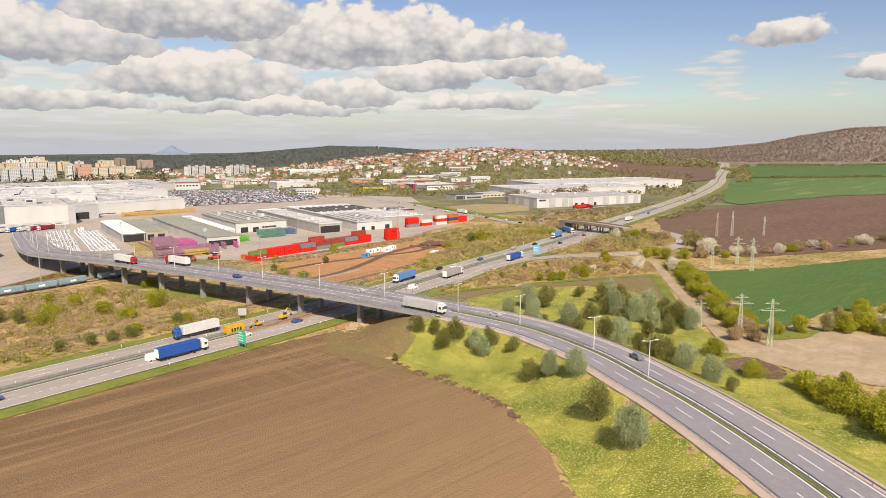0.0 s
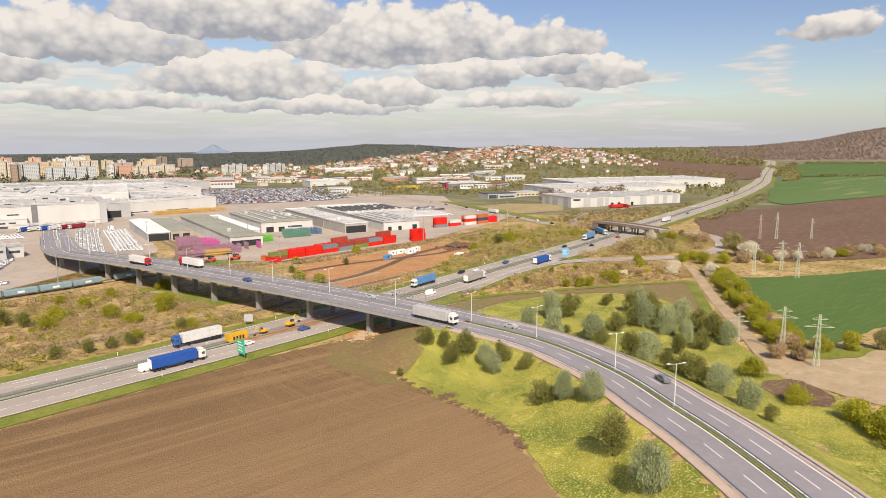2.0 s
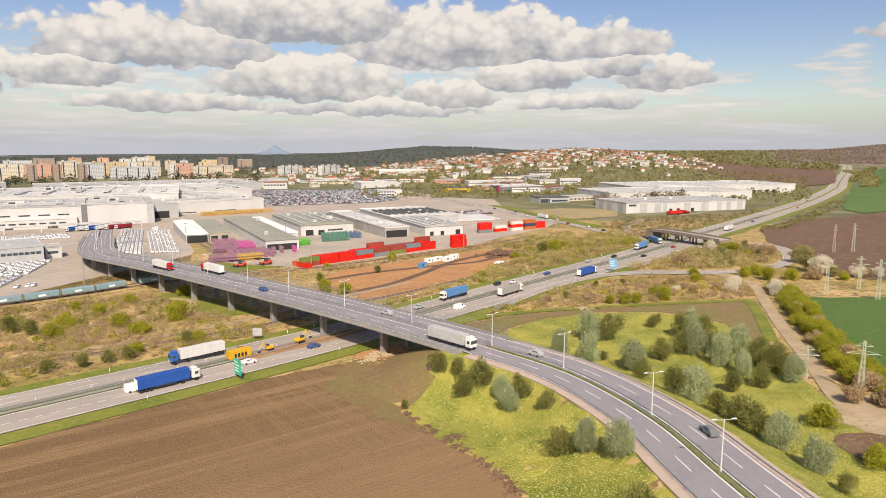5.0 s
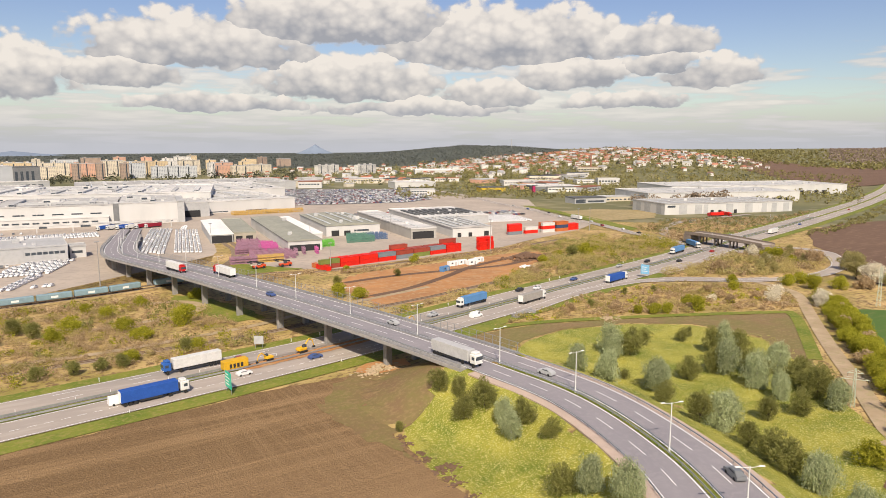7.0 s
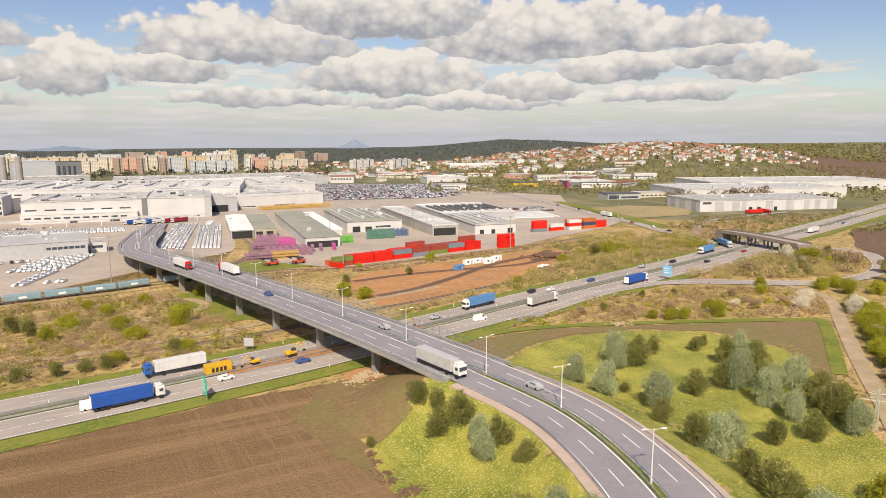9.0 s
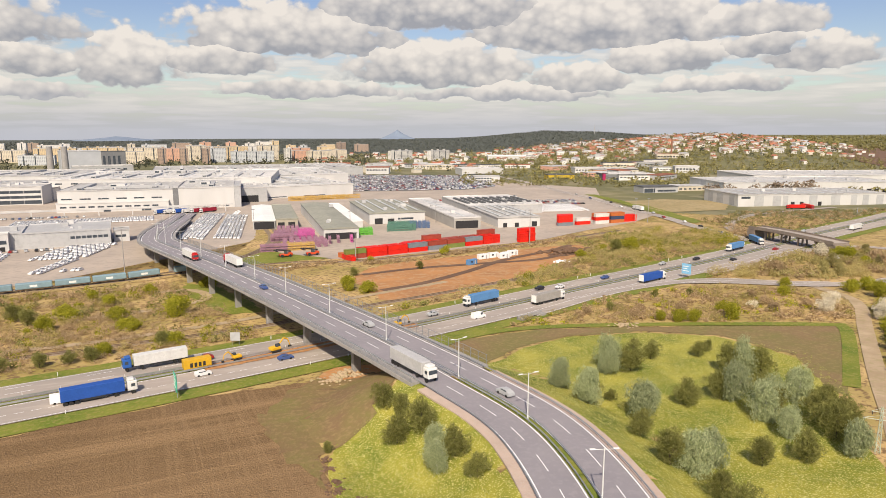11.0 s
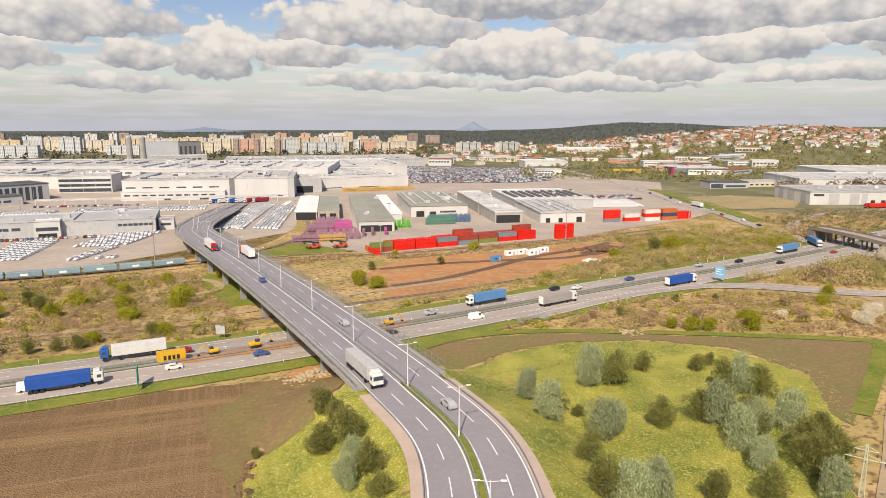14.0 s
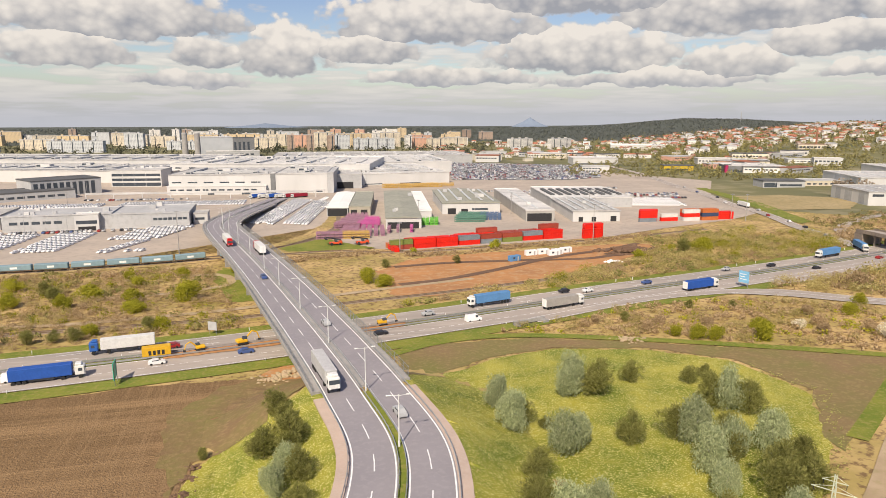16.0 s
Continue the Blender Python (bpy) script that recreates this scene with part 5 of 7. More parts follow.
hall("retail_shed", 520, 985, 70, 50, 10, -14, WHITE, PALEROOF, "white retail shed near the town", windows=((3, 60, 0.5, 2.4),), vents=4, seed=41)
hall("office_house", 470, 846, 36, 16, 8, -24, WHITE, GREYWALL, "white two-storey office house", windows=[(1.5 + k * 4, 2.8, 1 + 3.6 * r, 2.8 + 3.6 * r) for k in range(6) for r in range(2)], seed=42)


# sidings and the goods line
RAILSTEEL = mat("rusty_rail", (0.20, 0.13, 0.09), (0.15, 0.1, 0.07), 1, rough=0.6, metal=0.4)
BALLAST = mat("brown_ballast", (0.27, 0.205, 0.14), (0.21, 0.16, 0.11), 0.3, bump=0.6, c=(0.33, 0.27, 0.2), scale2=2, amount=0.6)


def track(pts, label, dz=0.3):
    ln = spline(pts, 5.0)
    ln = np.column_stack([ln[:, :2], H(ln[:, 0], ln[:, 1]) + dz])
    top = tagged(empty("railway_track"), label, "railway track", kind="structure")
    profile("ballast", ln, [(-2.3, -0.5), (-1.6, 0.05), (1.6, 0.05), (2.3, -0.5)], BALLAST, top)
    for u in (-0.72, 0.72):
        profile("rail", ln, [(u - 0.05, 0.05), (u + 0.05, 0.05), (u + 0.05, 0.22), (u - 0.05, 0.22)], RAILSTEEL, top)
    return ln


LINE_A = track([(-400, 322), (-200, 326), (-49, 329.5), (-20, 331), (20, 337), (45, 343.5), (75, 347), (100, 349), (135, 337), (200, 342), (260, 350), (330, 368)], "brown goods railway line beside the yard")
track([(-400, 330), (-49, 337), (0, 341), (40, 349), (62, 360), (80, 380), (98, 412), (109, 450), (112.5, 489)], "brown railway siding curving into the rail hall")
track([(62, 361), (86, 385), (104, 418), (114, 455), (118, 489)], "brown railway siding curving into the rail hall")
track([(95, 402), (110, 428), (120, 458), (127, 487)], "brown railway siding curving into the rail hall")
track([(-300, 222), (-14, 224), (15, 224.5), (62, 227), (90, 236), (140, 246), (200, 262)], "rusty disused railway line in scrub", 0.2)
tagged(strip("dirt_road", spline([(-100, 240, 0), (-14, 233.5, 0), (7, 232, 0), (32, 234.5, 0), (58, 239, 0), (80, 247, 0), (110, 256, 0), (150, 266, 0)], 5), -1.8, 1.8, SAND, 0.2), "sandy path through the scrub", "path", kind="structure")
tagged(strip("dirt_road", spline([(5, 266, 0), (17, 268.7, 0), (36, 271.6, 0), (50, 280, 0), (51, 294, 0), (44, 304, 0), (30, 303, 0)], 5), -2, 2, SAND, 0.2), "sandy path through the scrub", "path", kind="structure")
patch("grass_patch", [(46, 318), (58, 304), (66, 265), (67, 248), (54, 250), (46, 283), (43, 300)], VERGE, 0.14, 4, 0.8, "fresh grass beside the viaduct piers")
patch("grass_patch", [(75, 353), (70, 368), (97, 393), (104, 378), (121, 353), (100, 352)], VERGE, 0.3, 4, 0.6, "fresh grass between the sidings")
patch("rail_ground", [(-300, 312), (-49, 322), (20, 329), (60, 344), (100, 345), (132, 334), (130, 340), (112, 356), (90, 362), (104, 395), (118, 430), (131, 487), (106, 489), (98, 448), (84, 408), (66, 378), (45, 362), (20, 350), (-49, 344), (-300, 338)], SCRUB, 0.24, 6, 0.8, "weedy brown ground between the rails")
for pts in ([(118, 262, 0), (140, 268, 0), (170, 284, 0), (200, 303, 0), (240, 318, 0), (262, 330, 0)], [(122, 300, 0), (150, 303, 0), (185, 300, 0), (215, 296, 0), (240, 304, 0)]):
    tagged(strip("site_track", spline(pts, 5), -2.2, 2.2, SOIL_DARK, 0.26), "darker wheel track across the clay site", "path", kind="structure")
patch("clay_bank", [(228, 304), (240, 314), (258, 318), (262, 310), (246, 300), (234, 298)], SOIL_DARK, 0.3, 4, 0.8, "dark heaped soil on the building site")

TARP = paint("blue_grey_tarpaulin", (0.22, 0.33, 0.38), 0.7)


def wagon_proto(m):
    top = tagged(empty("goods_wagon", m), "blue-grey tarpaulin goods wagon on the line", "railway wagon", group="goods train")
    bm = boxes((-1.4, 1.4, -6.8, 6.8, 1.15, 3.7), bevel=0.25)
    part("tarpaulin", bm, TARP, top)
    for s in (-1, 1):
        part("panel_mark", boxes((s * 1.415 - 0.012, s * 1.415 + 0.012, -1.6, 1.2, 1.9, 2.8)), LAMPWHITE, top, "pale square mark")
    part("underframe", boxes((-1.25, 1.25, -6.9, 6.9, 0.85, 1.14)), RAILSTEEL, top)
    for yy in (-4.8, 4.8):
        part("bogie", boxes((-1.0, 1.0, yy - 1.2, yy + 1.2, 0.2, 0.84)), DARK, top)
    return top


s_l = arc(LINE_A)
d0 = s_l[np.argmin(np.hypot(LINE_A[:, 0] + 130, LINE_A[:, 1] - 327.5))]
proto = None
for k in range(13):
    x, y, z, a = along(LINE_A, s_l, d0 + k * 14.6 + (6 if k > 11 else 0))
    m = pose(x, y, z, 0, 0, a)
    proto = copy_thing(proto, m) if proto else wagon_proto(m)


# shipping containers, corrugated, each on its own
def container_meshes():
    vs, fs = [], []
    n = 40

    def sheet(p0, p1, up, nrm):
        k = len(vs)
        for i in range(n + 1):
            q = [p0[c] + (p1[c] - p0[c]) * i / n + nrm[c] * (0.05 if (i // 2) % 2 else 0) for c in range(3)]
            vs.append(tuple(q))
            vs.append(tuple(q[c] + up[c] for c in range(3)))
        fs.extend((k + 2 * i, k + 2 * i + 2, k + 2 * i + 3, k + 2 * i + 1) for i in range(n))
    sheet((-6.0, -1.17, 0.1), (6.0, -1.17, 0.1), (0, 0, 2.4), (0, 1, 0))
    sheet((6.0, 1.17, 0.1), (-6.0, 1.17, 0.1), (0, 0, 2.4), (0, -1, 0))
    sheet((6.02, -1.17, 0.1), (6.02, 1.17, 0.1), (0, 0, 2.4), (-1, 0, 0))
    k = len(vs)
    vs += [(-6.05, -1.2, 2.5), (6.05, -1.2, 2.5), (6.05, 1.2, 2.5), (-6.05, 1.2, 2.5), (-6.05, -1.2, 0.08), (6.05, -1.2, 0.08), (6.05, 1.2, 0.08), (-6.05, 1.2, 0.08)]
    fs += [(k, k + 1, k + 2, k + 3), (k + 7, k + 6, k + 5, k + 4)]
    body = bpy.data.meshes.new("body")
    body.from_pydata(vs, [], fs)
    fr = bmesh.new()
    for x in (-6.05, 6.05):
        for y in (-1.2, 1.2):
            box(fr, x - 0.08, x + 0.08, y - 0.06, y + 0.06, 0, 2.59)
    for y in (-1.2, 1.2):
        for z in (0.08, 2.53):
            box(fr, -6.0, 6.0, y - 0.05, y + 0.05, z - 0.06, z + 0.06)
    frame_me = bpy.data.meshes.new("corner_frame")
    fr.to_mesh(frame_me)
    fr.free()
    dr = boxes((-6.1, -6.04, -1.13, -0.02, 0.15, 2.45), (-6.1, -6.04, 0.02, 1.13, 0.15, 2.45), (-6.14, -6.1, -0.6, -0.56, 0.2, 2.4), (-6.14, -6.1, 0.56, 0.6, 0.2, 2.4))
    door = bpy.data.meshes.new("door")
    dr.to_mesh(door)
    dr.free()
    return body, frame_me, door


CB = container_meshes()
COLS = dict(red=paint("container_red", (0.72, 0.022, 0.012)), maroon=paint("container_maroon", (0.36, 0.07, 0.045)), grey=paint("container_grey", (0.22, 0.25, 0.28)), green=paint("container_olive", (0.19, 0.23, 0.06)),
            orange=paint("container_orange", (0.55, 0.16, 0.05)), white=paint("container_white", (0.62, 0.6, 0.57)), navy=paint("container_navy", (0.05, 0.07, 0.14)))
CMESH = {}


def container(x, y, level, turn, colour):
    if colour not in CMESH:
        CMESH[colour] = []
        for me in CB:
            q = me.copy()
            q.materials.clear()
            q.materials.append(COLS[colour])
            CMESH[colour].append(q)
    top = tagged(empty("shipping_container", pose(x, y, hz(x, y) + 0.18 + level * 2.6, 0, 0, turn)), colour.replace("maroon", "rusty maroon") + " corrugated steel shipping container "
                 + ("stacked on another" if level else "standing in the yard"), "container", group="stacked containers")
    for nm, me in zip(("body", "corner_frame", "door"), CMESH[colour]):
        o = new(nm, me)
        o.parent = top


CR = random.Random(8)
# front row of stacks, then the rows behind it
row = [(133.5, 345.8, "maroon green", 2), (146.2, 347.6, "red red", 5), (159, 349.4, "red red", 4), (172, 351.2, "red grey", 8), (185, 353.2, "grey maroon", 8), (198, 355.2, "green maroon", 8), (211, 357.2, "red grey", 8), (224, 359.0, "red red", 8)]
for x, y, cs, tn in row:
    for lv, c in enumerate(cs.split()):
        container(x, y, lv, 8, c)
for k in range(7):
    x, y = 142 + k * 13.2, 350.4 + k * 2.0
    for lv in range(2):
        container(x, y, lv, 8, CR.choice(["red", "red", "red", "maroon"]))
    if k > 1:
        for lv in range(2 + (k % 3 == 0)):
            container(x + 3, y + 3.4, lv, 8, CR.choice(["red", "red", "grey", "maroon"]))
for c, xy in (("red", (131.4, 341.8)), ("orange", (131, 347))):
    container(xy[0] - 2.5, xy[1] + 1, 0, 98, c)
for k in range(3):
    for lv in range(3 if k else 2):
        container(247 + 1.5 * k, 355 + k * 2.7, lv, 6, "red")
for x, y, cs in ((314, 409, "grey red red"), (316, 412, "red red red"), (318, 415, "red red red"), (330, 409, "red white"), (345, 406, "white red white"), (346, 410, "white red orange"), (359, 405.5, "orange navy orange"),
                 (360, 409, "orange orange orange"), (372, 407, "red red"), (373, 410.5, "red red")):
    for lv, c in enumerate(cs.split()):
        container(x, y, lv, -2, c)


# steel racks and crates in the yard
def rack_proto(m, material, label, gname):
    top = tagged(empty("steel_rack", m), label, "rack", group=gname)
    for lv in range(3):
        fr = bmesh.new()
        for x in (-1.1, 1.1):
            for y in (-0.7, 0.7):
                box(fr, x - 0.06, x + 0.06, y - 0.06, y + 0.06, lv * 1.5, lv * 1.5 + 1.4)
        for z in (0.15, 0.75, 1.35):
            box(fr, -1.1, 1.1, -0.74, -0.66, lv * 1.5 + z - 0.05, lv * 1.5 + z + 0.05)
            box(fr, -1.1, 1.1, 0.66, 0.74, lv * 1.5 + z - 0.05, lv * 1.5 + z + 0.05)
        part("rack_frame", fr, material, top)
        part("shelf", boxes((-1.05, 1.05, -0.64, 0.64, lv * 1.5 + 0.2, lv * 1.5 + 0.75)), material, top)
    return top


def racks(colour, label, gname, rows_):
    first = None
    for x0, y0, x1, y1, n in rows_:
        for k in range(n):
            x, y = x0 + (x1 - x0) * k / max(1, n - 1), y0 + (y1 - y0) * k / max(1, n - 1)
            m = pose(x, y, hz(x, y) + 0.18, 0, 0, math.degrees(math.atan2(y1 - y0, x1 - x0)))
            first = copy_thing(first, m) if first else rack_proto(m, colour, label, gname)


racks(paint("mauve_paint", (0.36, 0.2, 0.27)), "dusty mauve steel rack stacked in the yard", "mauve racks", [(93, 391, 106, 389.5, 6), (93, 393.5, 106, 392, 6), (106, 430, 120, 428, 6), (107, 433, 121, 431, 6), (108, 436, 122, 434, 6), (136, 404, 138, 412, 3), (142, 406, 144, 414, 3), (110, 440, 123, 438, 6), (112, 448, 125, 446, 6), (113, 452, 126, 450, 6)] + [(107 + 1.1 * k, 398 + 5 * k, 131 + 0.6 * k, 395 + 5 * k, 7) for k in range(5)] + [(116 + k, 458 + 5 * k, 128 + k, 456 + 5 * k, 5) for k in range(4)])
racks(paint("pink_paint", (0.55, 0.12, 0.33)), "bright pink steel rack stacked in the yard", "pink racks", [(121, 429, 131, 427, 5), (122, 433, 132, 431, 5), (123, 437, 133, 435, 5), (127, 443, 135, 441, 4), (128, 449, 136, 447, 4), (129, 455, 136, 453, 4), (150, 404, 152, 412, 3)])
racks(paint("ochre_paint", (0.58, 0.38, 0.12)), "ochre steel rack stacked in the yard", "ochre racks", [(108, 389.2, 121, 387.5, 6), (108, 391.6, 121, 390, 6)] + [(178 + 16 * k, 708 + 2 * (k % 2), 190 + 16 * k, 707 + 2 * (k % 2), 6) for k in range(5)] + [(180 + 16 * k, 704, 192 + 16 * k, 703, 6) for k in range(4)])
racks(paint("bright_green_paint", (0.16, 0.5, 0.08)), "bright green steel rack stacked in the yard", "green racks", [(163, 432, 172, 431, 4), (164, 436, 173, 435, 4), (165, 440, 174, 439, 4)])
racks(paint("teal_paint", (0.12, 0.26, 0.2)), "dull green steel rack stacked in the yard", "teal racks", [(188 + 3 * k, 440 + 7 * k, 206 + 3 * k, 437 + 7 * k, 8) for k in range(4)])
racks(paint("slate_blue_paint", (0.12, 0.18, 0.30)), "slate blue steel rack stacked in the yard", "blue racks", [(208, 446, 220, 444, 5), (210, 452, 222, 450, 5), (212, 458, 222, 456, 4)])


def reach_stacker(x, y, turn):
    red = paint("machine_orange_red", (0.68, 0.09, 0.03))
    top = tagged(empty("reach_stacker", pose(x, y, hz(x, y) + 0.3, 0, 0, turn)), "orange-red reach stacker with a dark boom", "machine", group="reach stackers")
    part("chassis", boxes((-3.4, 3.0, -1.5, 1.5, 0.7, 1.7), bevel=0.12), red, top)
    part("counterweight", boxes((1.8, 3.6, -1.5, 1.5, 0.8, 2.3), bevel=0.2), red, top)
    part("cab", boxes((-0.6, 1.0, -0.8, 0.8, 1.7, 3.3), bevel=0.1), GLASSY, top)
    part("boom", rods(((3.0, 0, 2.9), (-5.2, 0, 4.4), 0.4, 0.32, 6)), DARK, top)
    part("spreader", boxes((-5.9, -4.7, -3.0, 3.0, 3.6, 4.0), bevel=0.05), DARK, top)
    for xx, r in ((-2.3, 0.85), (2.2, 0.7)):
        for s in (-1, 1):
            part("wheel", rods(((xx, s * 1.2, r), (xx, s * 1.8, r), r, r, 14)), DARK, top)


reach_stacker(101, 368, 5)
reach_stacker(115.5, 366.5, 5)


def light_mast(x, y, h, label):
    top = tagged(empty("light_mast", pose(x, y, hz(x, y))), label, "lamp mast", group="yard masts")
    part("mast", rods(((0, 0, -0.5), (0, 0, h), 0.28, 0.13, 8)), CONCRETE, top)
    part("lamp_crown", boxes((-1.1, 1.1, -0.3, 0.3, h - 0.2, h + 0.25), bevel=0.05), STEEL, top)


for x, y, h in ((241.3, 342.3, 21), (131.7, 339.5, 15), (21.3, 362, 22), (380.3, 395.6, 18), (372, 400, 18), (106, 497, 14), (165, 455, 14), (237, 468, 16), (300, 470, 15), (-80, 545, 16)):
    light_mast(x, y, h, "tall slim yard light mast")


def pipe_bridge(pts, h, label):
    top = tagged(empty("pipe_bridge"), label, "pipe bridge")
    for (x0, y0), (x1, y1) in zip(pts, pts[1:]):
        z0, z1 = hz(x0, y0), hz(x1, y1)
        for dz, r in ((h, 0.35), (h + 0.8, 0.28), (h - 0.6, 0.22)):
            part("pipe", rods(((x0, y0, z0 + dz), (x1, y1, z1 + dz), r, r, 8)), WHITE, top)
    for x, y in pts:
        z = hz(x, y)
        part("post", boxes((x - 0.35, x + 0.35, y - 0.35, y + 0.35, z - 0.5, z + h + 1)), WHITE, top)


pipe_bridge([(-95, 652), (-72, 650), (-48, 648), (-24, 645), (2, 642), (28, 640), (54, 637), (80, 634), (104, 632)], 6.0, "white pipe bridge along the works hall")
for k in range(11):
    x, y = 60 + 5.2 * k, 664 - 0.8 * k
    top = tagged(empty("dock_shelter", pose(x, y, hz(x, y), 0, 0, -9)), "grey loading dock before the works hall", "loading dock", group="loading docks")
    part("canopy", boxes((-2, 2, -2, 2, 4.2, 4.5)), GREYWALL, top)
    part("post", rods(((-1.8, -1.8, -0.3), (-1.8, -1.8, 4.2), 0.12, 0.12, 6)), STEEL, top)
    part("post", rods(((1.8, -1.8, -0.3), (1.8, -1.8, 4.2), 0.12, 0.12, 6)), STEEL, top)


# ---- overpass over the motorway ----
def build_overpass():
    top = tagged(empty("overpass"), "old brown concrete road bridge over the motorway", "bridge", kind="structure")
    ln = spline([(380, 299, 5.4), (378, 285, 5.8), (374.5, 264, 6.0), (369, 235, 5.6)], 4)
    mt = mat("stained_concrete", (0.30, 0.245, 0.20), (0.235, 0.195, 0.165), 0.3, c=(0.17, 0.15, 0.13), scale2=1.2, amount=0.5)
    profile("deck", ln, [(-5.2, 0), (5.2, 0), (5.2, -0.9), (3.4, -1.5), (-3.4, -1.5), (-5.2, -0.9)], mt, top)
    strip("roadway", ln, -4, 4, ASPHALT, 0.02, top, drape=False)
    for u in (-5.1, 5.1):
        profile("parapet", ln, [(u - 0.12, 0.0), (u + 0.12, 0.0), (u + 0.12, 0.9), (u - 0.12, 0.9)], mt, top)
    s = arc(ln)
    for d in (12, 25, 38, 51):
        x, y, z, a = along(ln, s, d)
        for u in (-3, 0, 3):
            px, py, pz, _ = along(ln, s, d, u)
            part("pier", rods(((px, py, hz(px, py) - 0.5), (px, py, pz - 1.4), 0.55, 0.55, 10)), mt, top)
        bm = boxes((-4, 4, -0.6, 0.6, -2.1, -1.45))
        bmesh.ops.transform(bm, matrix=pose(x, y, z, 0, 0, a), verts=bm.verts)
        part("pier_cap", bm, mt, top)
    for d, sg in ((2, -1), (s[-1] - 2, 1)):
        x, y, z, a = along(ln, s, d)
        bm = boxes((-5, 5, -3, 3, -7, -0.95))
        bmesh.ops.transform(bm, matrix=pose(x, y, z, 0, 0, a), verts=bm.verts)
        part("abutment", bm, mt, top)


build_overpass()
road("town_road", [(352, 262), (362, 278), (371, 300), (380, 326), (391, 360), (405, 392), (418, 425), (432, 482), (461, 562), (478, 625), (525, 772), (556, 922), (601, 1134), (692, 1510)], 9, ASPHALT, 0.42, "pale asphalt road into the town", extra=(0,))
road("town_road", [(384, 306), (410, 346), (470, 385), (520, 396), (600, 400)], 7, ASPHALT, 0.5, "asphalt approach to the overpass", lines=False)
tagged(strip("grass_edge", spline([(100, 176, 0), (118, 184, 0), (143, 183, 0), (184, 166.5, 0), (229, 143.5, 0), (231, 139.5, 0), (222, 131.5, 0), (200, 116, 0), (181, 103, 0)], 5), -2.0, 2.0, VERGE, 0.24), "green grass edge round the fallow strip", "grass", kind="structure")
road("slip_road", [(150, 197.5), (192, 212), (220, 216.5), (247, 215), (262, 207), (274, 194), (290, 184)], 6, ASPHALT, 0.38, "asphalt exit lane of the motorway")
tagged(strip("verge", spline(offset(MWAY, 0), 8), -20, -14.2, VERGE, 0.2), "grass verge beyond the motorway", "grass", kind="structure")
patch("grass_strip", [(404, 372), (440, 470), (470, 560), (490, 620), (498, 612), (478, 545), (452, 455), (420, 380)], VERGE, 0.3, 8, 1, "grass along the town road")
patch("dry_grass_plot", [(440, 440), (470, 530), (520, 530), (560, 480), (500, 430)], mat("straw_grass", (0.40, 0.31, 0.17), (0.32, 0.25, 0.12), 0.05, c=(0.2, 0.19, 0.08), scale2=0.3, amount=0.5), 0.3, 10, 1, "dry straw-coloured plot")

# ---- distant mountain ----
def build_mountain(name, az, dist, width, top_z, seed, label):
    c = Vector((math.sin(radians(az)) * dist, math.cos(radians(az)) * dist, -8))
    rnd = random.Random(seed)
    n, m = 40, 10
    vs, fs = [], []
    for j in range(m + 1):
        r = width * (1 - j / m)
        for i in range(n):
            a = 2 * math.pi * i / n
            h = (top_z + 8) * (j / m) ** 1.5 * (1 + 0.12 * noise.noise((math.cos(a) * 2, math.sin(a) * 2, j * 0.4 + seed)))
            rr = r * (1 + 0.15 * noise.noise((math.cos(a) * 1.5, math.sin(a) * 1.5, seed)))
            vs.append((c.x + rr * math.cos(a), c.y + rr * math.sin(a), c.z + h))
    fs = [(j * n + i, j * n + (i + 1) % n, (j + 1) * n + (i + 1) % n, (j + 1) * n + i) for j in range(m) for i in range(n)]
    # Distance haze is painted into the base colour as blue.
    ob = mesh_ob(name, vs, fs, mat("haze_tinted_hill", (0.22, 0.275, 0.35), (0.19, 0.24, 0.32), 0.01), smooth=True)
    tagged(ob, label, "mountain", kind="structure")


build_mountain("backdrop_mountain", 21.6, 4780, 185, 62, 2, "cone-shaped mountain tinted haze-blue on the horizon")
build_mountain("backdrop_mountain", -0.2, 4800, 420, 24, 5, "low hill tinted haze-blue on the horizon")

# ---- the town ----
ROOFRED = mat("red_tile_roof", (0.40, 0.165, 0.105), (0.31, 0.13, 0.085), 0.2, space="object", rand=0.3)
ROOFBROWN = mat("brown_tile_roof", (0.27, 0.17, 0.13), (0.21, 0.14, 0.11), 0.2, space="object", rand=0.25)
CREAM = mat("cream_house_plaster", (0.66, 0.60, 0.50), (0.58, 0.53, 0.44), 0.2, space="object", rand=0.15)
WHITEP = mat("white_house_plaster", (0.72, 0.70, 0.67), (0.64, 0.62, 0.59), 0.2, space="object", rand=0.12)


